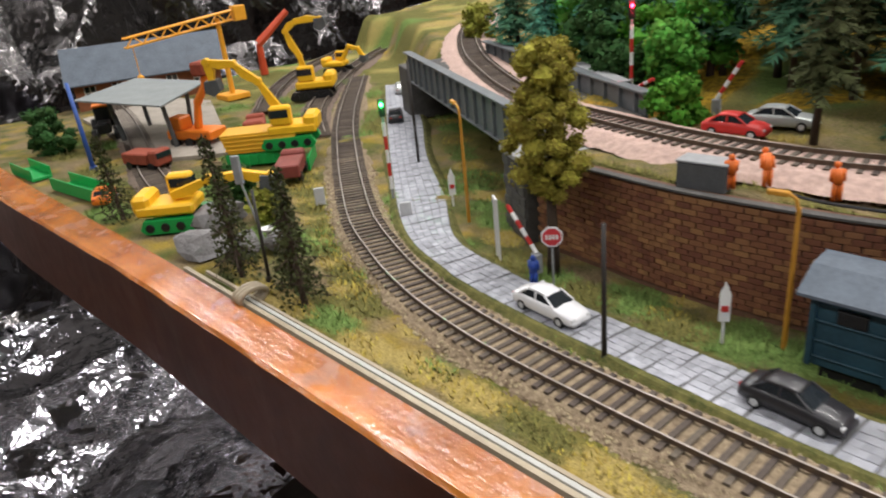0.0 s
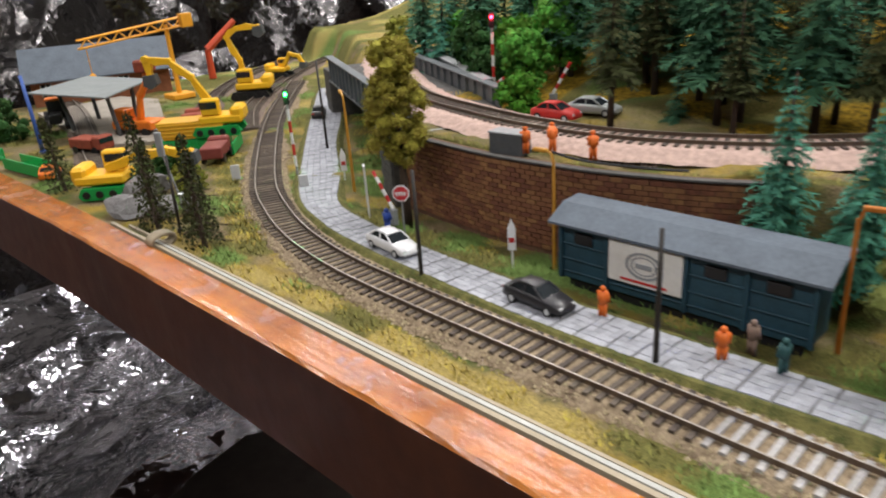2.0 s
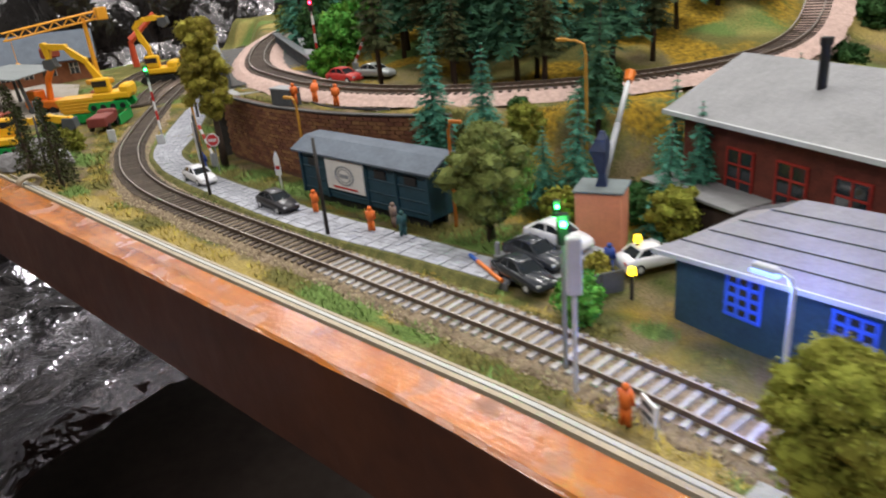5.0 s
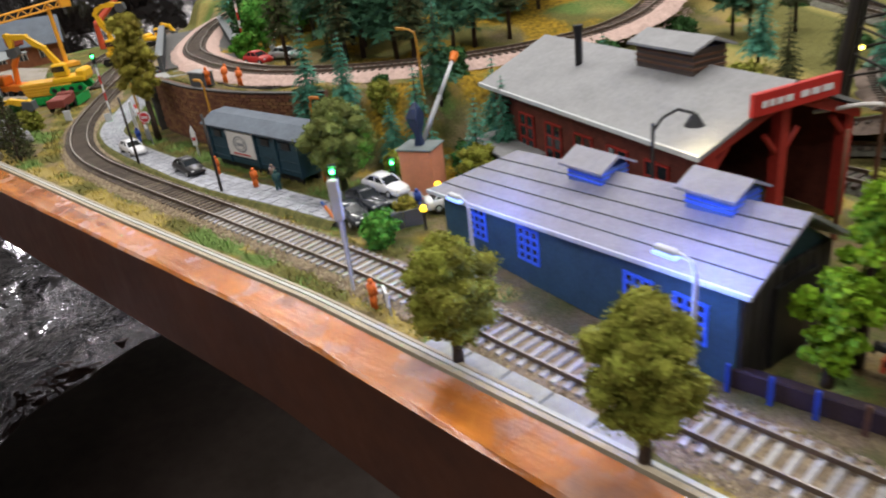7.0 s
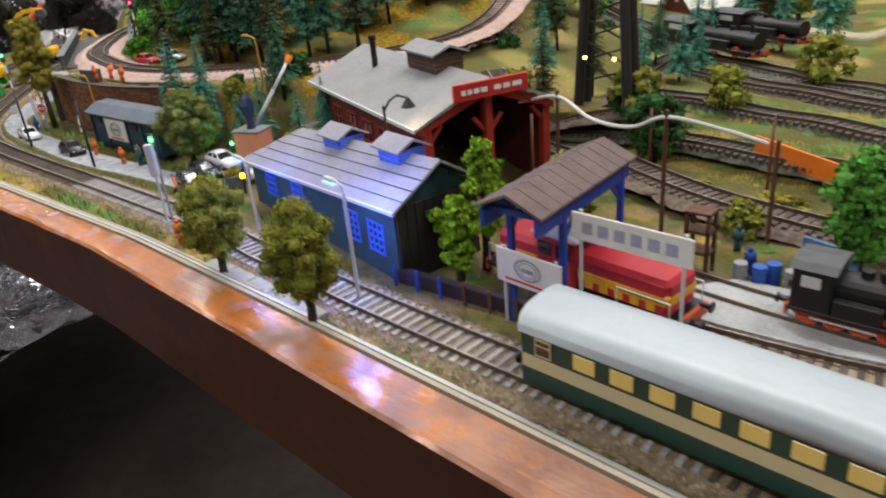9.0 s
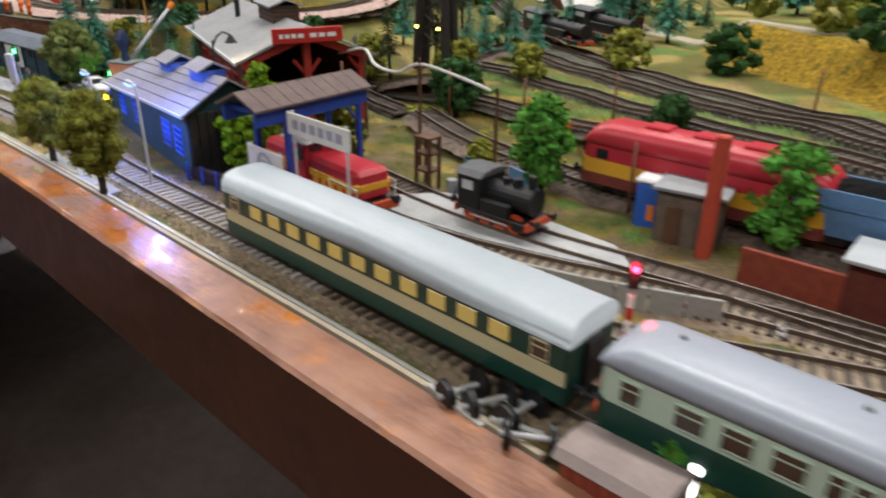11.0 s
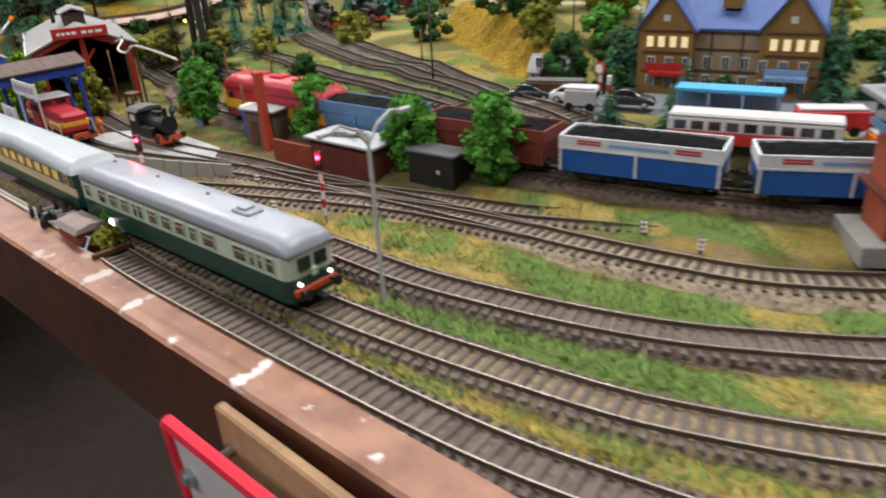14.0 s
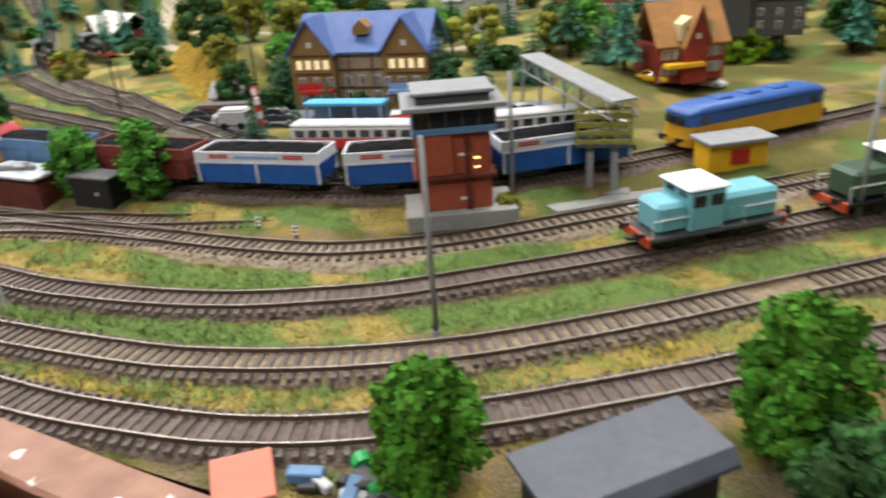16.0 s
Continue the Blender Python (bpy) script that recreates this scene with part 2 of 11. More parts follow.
def prism(bm, outline, axis, lo, hi, mi=0, m=None):
    """A polygon outline (two coordinates) pushed along an axis: 'x' takes (y, z), 'y' takes (x, z), 'z' takes (x, y)."""
    def at(p, v):
        return {"x": (v, p[0], p[1]), "y": (p[0], v, p[1]), "z": (p[0], p[1], v)}[axis]
    a = [bm.verts.new(at(p, lo)) for p in outline]
    b = [bm.verts.new(at(p, hi)) for p in outline]
    n = len(outline)
    fs = [bm.faces.new(a[::-1]), bm.faces.new(b)]
    for i in range(n):
        fs.append(bm.faces.new((a[i], a[(i + 1) % n], b[(i + 1) % n], b[i])))
    for f in fs:
        f.material_index = mi
    if m is not None:
        bmesh.ops.transform(bm, matrix=m, verts=a + b)
    bmesh.ops.recalc_face_normals(bm, faces=fs)
    return a + b


def tube(bm, pts, r, n=6, mi=0):
    """A bent rod through points."""
    pts = [Vector(p) for p in pts]
    rings = []
    for i, p in enumerate(pts):
        d = (pts[min(i + 1, len(pts) - 1)] - pts[max(i - 1, 0)]).normalized()
        q = d.to_track_quat("Z", "Y")
        rings.append([bm.verts.new(p + q @ Vector((r * math.cos(2 * math.pi * k / n), r * math.sin(2 * math.pi * k / n), 0))) for k in range(n)])
    for a, b in zip(rings, rings[1:]):
        for k in range(n):
            bm.faces.new((a[k], a[(k + 1) % n], b[(k + 1) % n], b[k])).material_index = mi
    bm.faces.new(rings[0][::-1]).material_index = mi
    bm.faces.new(rings[-1]).material_index = mi


def smooth_line(pts, step=0.004):
    """A smooth curve through plan points, as evenly spaced points (x, y[, z]) with Catmull-Rom."""
    P = [Vector(p) if len(p) == 3 else Vector((*p, 0)) for p in pts]
    P = [2 * P[0] - P[1], *P, 2 * P[-1] - P[-2]]
    dense = []
    for i in range(1, len(P) - 2):
        a, b, c, d = P[i - 1:i + 3]
        n = max(4, int((c - b).length / 0.002))
        for k in range(n):
            t = k / n
            dense.append(0.5 * ((2 * b) + (c - a) * t + (2 * a - 5 * b + 4 * c - d) * t * t + (3 * b - a - 3 * c + d) * t ** 3))
    dense.append(P[-2])
    out, need = [dense[0]], step
    for a, b in zip(dense, dense[1:]):
        seg = (b - a).length
        while seg >= need and seg > 0:
            a = a + (b - a) * (need / seg)
            out.append(a.copy())
            seg = (b - a).length
            need = step
        need -= seg
    return out


def sides(line):
    """The unit vector to the left of a plan line, at each of its points."""
    res = []
    for i in range(len(line)):
        d = line[min(i + 1, len(line) - 1)] - line[max(i - 1, 0)]
        d.z = 0
        d.normalize()
        res.append(Vector((-d.y, d.x, 0)))
    return res


def ribbon(bm, line, profile, mi=0, closed=False):
    """A profile of (offset to the left, height) swept along a line."""
    N = sides(line)
    rings = [[bm.verts.new(p + n * o + Vector((0, 0, h))) for o, h in profile] for p, n in zip(line, N)]
    k = len(profile)
    for a, b in zip(rings, rings[1:]):
        for j in range(k if closed else k - 1):
            f = bm.faces.new((a[j], b[j], b[(j + 1) % k], a[(j + 1) % k]))
            f.material_index = mi
    if closed:
        bm.faces.new(rings[0])
        bm.faces.new(rings[-1][::-1])
    return rings

# ---- structure: hall, table edge, ground, terrace ----
def lerp_table(x, table):
    if x <= table[0][0]:
        return table[0][1]
    for (a, ya), (b, yb) in zip(table, table[1:]):
        if x <= b:
            return ya + (yb - ya) * (x - a) / (b - a)
    return table[-1][1]


def sstep(a, b, v):
    t = min(1, max(0, (v - a) / (b - a)))
    return t * t * (3 - 2 * t)


EDGE_OUT = [(-1.3, 0.098), (-0.65, 0.1), (-0.4, 0.112), (0.0, 0.119), (0.25, 0.124), (0.45, 0.113), (0.75, 0.096), (1.0, 0.084), (1.24, 0.072), (1.9, 0.055)]
EDGE_IN = [(-1.3, 0.124), (-0.65, 0.13), (-0.4, 0.138), (0.0, 0.141), (0.27, 0.146), (0.45, 0.139), (0.75, 0.124), (1.0, 0.107), (1.28, 0.095), (1.9, 0.08)]
UP_Z = 0.056
WALL = [(-0.2, 0.306), (-0.157, 0.3), (-0.105, 0.295), (-0.053, 0.297), (-0.016, 0.302), (0.033, 0.316), (0.068, 0.332), (0.1, 0.352), (0.14, 0.385)]
BACK = [(-1.0, 0.86), (-0.62, 0.62), (-0.5, 0.52), (-0.3, 0.43), (-0.25, 0.34), (-0.2, 0.316), *[(x, y + 0.008) for x, y in WALL[1:]], (0.2, 0.47), (0.24, 0.6), (0.25, 0.9)]
HALL_LEFT, HALL_RIGHT, DEPTH = -1.12, 2.6, 1.95


def terrain(x, y):
    e = lerp_table(x, BACK)
    d = y - e
    if x < 0.07:
        up = sstep(0.0, 0.004, d) if x > -0.56 else sstep(-0.05, 0.0, d)
    else:
        up = sstep(-0.075 * sstep(0.07, 0.13, x) - 0.004, 0.0, d)
    up *= 1 - sstep(0.16, 0.29, x)
    hill = 0.05 * sstep(0.08, 0.4, d) * (1 - sstep(0.1, 0.3, x)) + 0.05 * sstep(0.25, 0.6, d) * (1 - sstep(0.05, 0.25, x))
    # a grassy bank behind the sidings
    bank = 0.045 * sstep(0.0, 0.07, y - 0.86 + 0.85 * (x - 0.6)) * sstep(0.42, 0.52, x) * (1 - sstep(0.84, 0.95, x))
    rise = 0.008 * sstep(0.295, 0.34, y - 0.7 * max(0, x - 1.22)) * sstep(0.55, 0.75, x)
    far = 0.03 * sstep(0.9, 1.5, y) * sstep(0.9, 1.2, x)
    n = 0.004 * noise.noise((x * 14, y * 14, 0)) + 0.0016 * noise.noise((x * 60, y * 60, 3))
    calm = sstep(0.26, 0.34, y) if x < 0.3 else 0.5
    return UP_Z * up + hill + bank + far + rise + (n * (0.35 + calm) if y > 0.2 else n * 0.4) - 0.002


# ---- where turf grows: tufts along the tracks, the road and the slopes ----
green_spots, straw_spots, olive_spots = [], [], []
rg = random.Random(4)
# between the station tracks
STRIP_AB = [(1.0, 0.177), (1.11, 0.177), (1.2, 0.187), (1.243, 0.2), (1.3, 0.224), (1.356, 0.259), (1.417, 0.303), (1.5, 0.37), (1.6, 0.452)]
STRIP_BC = [(1.0, 0.243), (1.083, 0.244), (1.19, 0.254), (1.242, 0.268), (1.305, 0.302), (1.367, 0.349), (1.5, 0.46)]
STRIP_FA = [(1.0, 0.132), (1.1, 0.132), (1.2, 0.135), (1.25, 0.144), (1.3, 0.157), (1.34, 0.173), (1.39, 0.205), (1.45, 0.25), (1.55, 0.33)]
STRIP_CD = [(1.05, 0.325), (1.15, 0.33), (1.24, 0.35), (1.3, 0.385), (1.36, 0.43)]
for strip_, share, ry_ in ((STRIP_AB, 0.9, 0.015), (STRIP_BC, 0.85, 0.019), (STRIP_FA, 0.4, 0.012), (STRIP_FA, 0.6, 0.012), (STRIP_CD, 0.75, 0.016)):
    x = strip_[0][0]
    while x < strip_[-1][0]:
        (green_spots if rg.random() < share else straw_spots).append((x, lerp_table(x, strip_) + rg.uniform(-0.004, 0.004), 0.024, ry_))
        x += 0.017
for x in np.arange(0.78, 1.12, 0.032):
    straw_spots.append((float(x), 0.228 + rg.uniform(-0.006, 0.006), 0.022, 0.012))
    (straw_spots if rg.random() < 0.6 else olive_spots).append((float(x), 0.262 + rg.uniform(-0.006, 0.006), 0.02, 0.009))
for x in np.arange(-0.3, 0.92, 0.035):
    x = float(x)
    (straw_spots if rg.random() < 0.45 else olive_spots if rg.random() < 0.6 else green_spots).append((x, lerp_table(x, EDGE_IN) + 0.024 + rg.uniform(-0.004, 0.004), 0.025, 0.011))
# verges of the road and foot of the wall
for table, off in (([(-0.292, 0.268), (-0.22, 0.24), (-0.159, 0.229), (-0.1, 0.224), (-0.023, 0.2185), (0.05, 0.218), (0.123, 0.224), (0.2, 0.228)], -0.002), ([(-0.251, 0.277), (-0.188, 0.26), (-0.127, 0.252), (-0.052, 0.248), (0.03, 0.246), (0.118, 0.249), (0.2, 0.25)], 0.003)):
    x = table[0][0]
    while x < 0.2:
        if rg.random() < 0.75:
            rg.choice((green_spots, olive_spots, green_spots)).append((x, lerp_table(x, table) + off, rg.uniform(0.006, 0.014), 0.005))
        x += 0.011
for x in np.arange(-0.2, 0.22, 0.028):
    x = float(x)
    (green_spots if rg.random() < 0.6 else olive_spots).append((x, 0.272 + rg.uniform(-0.004, 0.006), 0.024, 0.017))
    (green_spots if rg.random() < 0.5 else olive_spots).append((x, 0.213, 0.02, 0.006))
for k in range(14):
    (green_spots if k % 3 else straw_spots).append((-0.23 - 0.022 * k, 0.3 + 0.0165 * k, 0.018, 0.014))
    (straw_spots if k % 2 else olive_spots).append((-0.23 - 0.02 * k, 0.19 + 0.009 * k, 0.024, 0.018))
for k in range(60):
    x, y = rg.uniform(-0.9, -0.3), rg.uniform(0.15, 0.6)
    (green_spots if k % 3 else olive_spots).append((x, y, 0.03, 0.022))
for k in range(46):
    x, y = rg.uniform(0.5, 0.95), rg.uniform(0.4, 0.72)
    (green_spots if k % 2 else straw_spots).append((x, y, 0.035, 0.018))
for a, b in (((0.33, 0.76), (0.88, 0.53)), ((0.32, 0.7), (0.9, 0.505)), ((0.3, 0.65), (0.86, 0.49)), ((0.34, 0.59), (0.7, 0.5))):
    for k in range(24):
        u = (k + rg.random()) / 24
        (green_spots if rg.random() < 0.75 else straw_spots).append((a[0] + (b[0] - a[0]) * u, a[1] + (b[1] - a[1]) * u + rg.uniform(-0.005, 0.005), 0.02, 0.011))
for k in range(14):
    x, y = rg.uniform(0.12, 0.3), rg.uniform(0.25, 0.34)
    (green_spots if k % 2 else olive_spots).append((x, y, 0.025, 0.015))
for k in range(26):
    x = rg.uniform(-0.19, 0.1)
    olive_spots.append((x, lerp_table(x, WALL) + 0.014, 0.014, 0.005))
for x in np.arange(-0.35, 1.5, 0.018):
    x = float(x)
    for _ in range(3):
        y = lerp_table(x, EDGE_IN) + rg.uniform(0.01, 0.3)
        rg.choice((olive_spots, olive_spots, straw_spots, green_spots)).append((x, y, 0.012, 0.008))


def growth(pts, spots_):
    """How thickly a kind of turf covers each point, 0 to 1."""
    out = np.zeros(len(pts))
    for cx, cy, rx, ry in spots_:
        k = np.abs(pts[:, 0] - cx) < rx * 1.2
        d2 = ((pts[k, 0] - cx) / (rx * 1.15)) ** 2 + ((pts[k, 1] - cy) / (ry * 1.15)) ** 2
        out[k] = np.maximum(out[k], np.clip(1.25 * (1 - d2), 0, 1))
    return out


def far_turf(x, y, seed):
    return sstep(-0.3, 0.2, noise.noise((x * 13, y * 13, seed))) * sstep(0.34, 0.5, y)


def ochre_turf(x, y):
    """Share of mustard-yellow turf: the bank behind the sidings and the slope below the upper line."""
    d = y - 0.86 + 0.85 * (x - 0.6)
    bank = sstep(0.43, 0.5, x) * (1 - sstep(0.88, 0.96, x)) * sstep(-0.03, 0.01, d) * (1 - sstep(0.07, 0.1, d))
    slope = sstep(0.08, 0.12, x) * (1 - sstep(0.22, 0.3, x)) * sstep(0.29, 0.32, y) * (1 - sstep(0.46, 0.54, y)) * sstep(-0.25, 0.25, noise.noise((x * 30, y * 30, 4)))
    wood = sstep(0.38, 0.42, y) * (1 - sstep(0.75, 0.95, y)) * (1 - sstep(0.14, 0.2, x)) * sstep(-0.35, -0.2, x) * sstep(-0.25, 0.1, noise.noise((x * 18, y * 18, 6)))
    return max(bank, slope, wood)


# the land behind the coal train climbs: places laid out on the flat are carried up the slope
RISE_EDGE = [(0.2, 0.5), (0.42, 0.5), (0.5, 0.462), (0.6, 0.425), (0.7, 0.4), (0.9, 0.395), (1.1, 0.405), (1.2, 0.425), (1.3, 0.475), (1.345, 0.51), (1.42, 0.58), (1.6, 0.78), (2.0, 1.1)]
RISE_FROM, RISE_BY = Vector((1.3, -0.045, 0.184)), 0.16


def lift_share(x, y):
    return sstep(-0.03, 0.12, y - lerp_table(x, RISE_EDGE)) * sstep(0.2, 0.26, x) * (1 - sstep(1.32, 1.42, x)) * (1 - sstep(1.4, 1.92, y))


def lift(p):
    p = Vector(p)
    return p.lerp(RISE_FROM, RISE_BY * lift_share(p.x, p.y))


def lift_matrix(m):
    p = m.translation.copy()
    k = 1 - RISE_BY * lift_share(p.x, p.y)
    return Matrix.Translation(lift(p)) @ Matrix.Scale(k, 4) @ Matrix.Translation(-p) @ m


def build_ground():
    xs = np.arange(-1.1, 2.5, 0.007)
    ys = np.concatenate([np.arange(0.1, 0.62, 0.004), np.arange(0.62, DEPTH, 0.012)])
    verts = []
    for y in ys:
        for x in xs:
            yy = max(float(y), lerp_table(float(x), EDGE_IN) - 0.004)
            verts.append((float(x), yy, terrain(float(x), yy)))
    lifted = [lift(v) for v in verts]
    nx = len(xs)
    faces = [(j * nx + i, j * nx + i + 1, (j + 1) * nx + i + 1, (j + 1) * nx + i) for j in range(len(ys) - 1) for i in range(nx - 1)]
    me = bpy.data.meshes.new("ground")
    me.from_pydata(lifted, [], faces)
    me.materials.append(M["ground"])
    for p in me.polygons:
        p.use_smooth = True
    pts = np.array([(v[0], v[1]) for v in verts])
    layers = [growth(pts, q) for q in (green_spots, straw_spots, olive_spots)]
    layers[0] = np.maximum(layers[0], [0.9 * far_turf(x, y, 2) for x, y in pts])
    layers[1] = np.maximum(layers[1], [0.7 * far_turf(x, y, 8) for x, y in pts])
    layers[2] = np.maximum(layers[2], [far_turf(x, y, 15) for x, y in pts])
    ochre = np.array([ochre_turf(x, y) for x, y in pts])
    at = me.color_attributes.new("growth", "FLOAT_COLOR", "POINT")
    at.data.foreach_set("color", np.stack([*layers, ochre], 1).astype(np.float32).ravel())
    return tagged(new("ground", me), "scattered turf and sandy earth of the model landscape", "ground", kind="structure")


build_ground()


def board_material():
    """Brown varnished wood with long grain; worn, pale and chipped where the varnish has gone."""
    m = mat("varnished_board", (0.56, 0.2, 0.03), 0.2, scale=16, amount=0.5, spec=0.5, coat=0.5, second=(0.3, 0.085, 0.014))
    nt = m.node_tree
    b = nt.nodes["Principled BSDF"]
    src = b.inputs["Base Color"].links[0].from_socket
    tc = nt.nodes.new("ShaderNodeTexCoord")
    mp = nt.nodes.new("ShaderNodeMapping")
    mp.inputs["Scale"].default_value = (9, 110, 110)
    nt.links.new(tc.outputs["Object"], mp.inputs["Vector"])
    n = nt.nodes.new("ShaderNodeTexNoise")
    n.inputs["Scale"].default_value, n.inputs["Detail"].default_value = 1.0, 6
    nt.links.new(mp.outputs[0], n.inputs["Vector"])
    mul = nt.nodes.new("ShaderNodeMix")
    mul.data_type, mul.blend_type = "RGBA", "MULTIPLY"
    r = nt.nodes.new("ShaderNodeMapRange")
    r.inputs[1].default_value, r.inputs[2].default_value, r.inputs[3].default_value, r.inputs[4].default_value = 0.3, 0.7, 0.7, 1.15
    nt.links.new(n.outputs["Fac"], r.inputs[0])
    mul.inputs["Factor"].default_value = 1
    nt.links.new(src, mul.inputs["A"])
    nt.links.new(r.outputs[0], mul.inputs["B"])
    # worn stretch further along: flaked varnish and pale wood
    sx = nt.nodes.new("ShaderNodeSeparateXYZ")
    nt.links.new(tc.outputs["Object"], sx.inputs[0])
    wear = nt.nodes.new("ShaderNodeMapRange")
    wear.inputs[1].default_value, wear.inputs[2].default_value = 0.3, 0.85
    wear.inputs[3].default_value, wear.inputs[4].default_value = 0.59, 0.25
    nt.links.new(sx.outputs["X"], wear.inputs[0])
    n3 = nt.nodes.new("ShaderNodeTexNoise")
    n3.inputs["Scale"].default_value, n3.inputs["Detail"].default_value = 45, 6
    nt.links.new(tc.outputs["Object"], n3.inputs["Vector"])
    gt = nt.nodes.new("ShaderNodeMath")
    gt.operation = "SUBTRACT"
    nt.links.new(n3.outputs["Fac"], gt.inputs[0])
    nt.links.new(wear.outputs[0], gt.inputs[1])
    k = nt.nodes.new("ShaderNodeMapRange")
    k.inputs[1].default_value, k.inputs[2].default_value = -0.04, 0.14
    nt.links.new(gt.outputs[0], k.inputs[0])
    mx = nt.nodes.new("ShaderNodeMix")
    mx.data_type = "RGBA"
    bare = nt.nodes.new("ShaderNodeMix")
    bare.data_type = "RGBA"
    bare.inputs["A"].default_value, bare.inputs["B"].default_value = (0.18, 0.068, 0.034, 1), (0.33, 0.155, 0.09, 1)
    n5 = nt.nodes.new("ShaderNodeTexNoise")
    n5.inputs["Scale"].default_value, n5.inputs["Detail"].default_value = 42, 9
    nt.links.new(tc.outputs["Object"], n5.inputs["Vector"])
    spread = nt.nodes.new("ShaderNodeMapRange")
    spread.inputs[1].default_value, spread.inputs[2].default_value = 0.34, 0.66
    nt.links.new(n5.outputs["Fac"], spread.inputs[0])
    nt.links.new(spread.outputs[0], bare.inputs["Factor"])
    nt.links.new(bare.outputs["Result"], mx.inputs["B"])
    nt.links.new(mul.outputs["Result"], mx.inputs["A"])
    nt.links.new(k.outputs[0], mx.inputs["Factor"])
    # white paint chips
    n4 = nt.nodes.new("ShaderNodeTexNoise")
    n4.inputs["Scale"].default_value, n4.inputs["Detail"].default_value = 58, 9
    nt.links.new(tc.outputs["Object"], n4.inputs["Vector"])
    chip = nt.nodes.new("ShaderNodeMapRange")
    chip.inputs[1].default_value, chip.inputs[2].default_value = 0.6, 0.65
    nt.links.new(n4.outputs["Fac"], chip.inputs[0])
    my = nt.nodes.new("ShaderNodeMix")
    my.data_type = "RGBA"
    my.inputs["B"].default_value = (0.7, 0.66, 0.64, 1)
    nt.links.new(mx.outputs["Result"], my.inputs["A"])
    late = nt.nodes.new("ShaderNodeMapRange")
    late.inputs[1].default_value, late.inputs[2].default_value = 0.75, 1.05
    nt.links.new(sx.outputs["X"], late.inputs[0])
    chips = nt.nodes.new("ShaderNodeMath")
    chips.operation = "MULTIPLY"
    nt.links.new(chip.outputs[0], chips.inputs[0])
    nt.links.new(late.outputs[0], chips.inputs[1])
    nt.links.new(chips.outputs[0], my.inputs["Factor"])
    nt.links.new(my.outputs["Result"], b.inputs["Base Color"])
    # bare wood is dull, varnish glossy
    for socket, sound, worn in (("Roughness", 0.2, 0.5), ("Coat Weight", 0.5, 0.05)):
        g = nt.nodes.new("ShaderNodeMapRange")
        g.inputs[3].default_value, g.inputs[4].default_value = sound, worn
        nt.links.new(k.outputs[0], g.inputs[0])
        nt.links.new(g.outputs[0], b.inputs[socket])
    bp = nt.nodes.new("ShaderNodeBump")
    bp.inputs["Distance"].default_value = 0.0008
    nt.links.new(n.outputs["Fac"], bp.inputs["Height"])
    pit = nt.nodes.new("ShaderNodeTexNoise")
    pit.inputs["Scale"].default_value, pit.inputs["Detail"].default_value = 320, 4
    nt.links.new(tc.outputs["Object"], pit.inputs["Vector"])
    bq = nt.nodes.new("ShaderNodeBump")
    bq.inputs["Distance"].default_value = 0.0003
    nt.links.new(pit.outputs["Fac"], bq.inputs["Height"])
    nt.links.new(bp.outputs[0], bq.inputs["Normal"])
    nt.links.new(bq.outputs[0], b.inputs["Normal"])
    nt.links.new(bq.outputs[0], b.inputs["Coat Normal"])
    return m


M["board"] = board_material()
# front face: brown board without direct light, that shade put into its colour
M["boardface"] = mat("shaded_board_face", (0.075, 0.023, 0.01), 0.42, scale=12, amount=0.45, spec=0.35, second=(0.045, 0.015, 0.009), bump=0.0004, bscale=60)


def build_edge():
    xs = np.arange(-1.12, 1.92, 0.02)
    bm = bmesh.new()
    rings = []
    for x in xs:
        x = float(x)
        o, i = lerp_table(x, EDGE_OUT), lerp_table(x, EDGE_IN)
        w = 0.0007 * noise.noise((x * 30, 0, 5))
        top, bot = 0.003, -0.062
        prof = [(i, bot), (i, top), (o + 0.002, top - 0.0003 + w), (o + w, top - 0.002), (o - 0.001, bot + 0.002), (o + 0.001, bot)]
        rings.append([bm.verts.new((x, y, z)) for y, z in prof])
    for a, b in zip(rings, rings[1:]):
        for k in range(6):
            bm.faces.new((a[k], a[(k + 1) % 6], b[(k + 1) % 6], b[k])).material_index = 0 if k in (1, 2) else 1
    bm.faces.new(rings[0])
    bm.faces.new(rings[-1][::-1])
    bmesh.ops.recalc_face_normals(bm, faces=bm.faces)
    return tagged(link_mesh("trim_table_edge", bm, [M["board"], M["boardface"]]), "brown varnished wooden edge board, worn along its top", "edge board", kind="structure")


build_edge()
# hall: floor, walls, ceiling far outside the view
bm = bmesh.new()
box(bm, -4, -3.6, -0.98, 5, 4, -0.95)
tagged(link_mesh("floor", bm, mat("dark_hall_floor", (0.13, 0.1, 0.085), 0.5, scale=4, amount=0.4)), "dark hall floor in shade", "floor", kind="structure")
bm = bmesh.new()
box(bm, -4, -3.6, 1.8, 5, 4, 1.85)
tagged(link_mesh("ceiling", bm, mat("hall_ceiling", (0.42, 0.42, 0.41), 0.9, scale=3, amount=0.1)), "plain pale hall ceiling", "ceiling", kind="structure")
wallmat = mat("hall_wall", (0.2, 0.19, 0.18), 0.9, scale=3, amount=0.15)
for nm, bx in (("wall_north", (-4, 4, -1, 5, 4.1, 1.85)), ("wall_south", (-4, -3.7, -1, 5, -3.6, 1.85)), ("wall_west", (-4.1, -3.7, -1, -4, 4.1, 1.85)), ("wall_east", (5, -3.7, -1, 5.1, 4.1, 1.85))):
    bm = bmesh.new()
    box(bm, *bx)
    tagged(link_mesh(nm, bm, wallmat), "plain hall wall", "wall", kind="structure")

# ---- tracks ----
PENDING = []


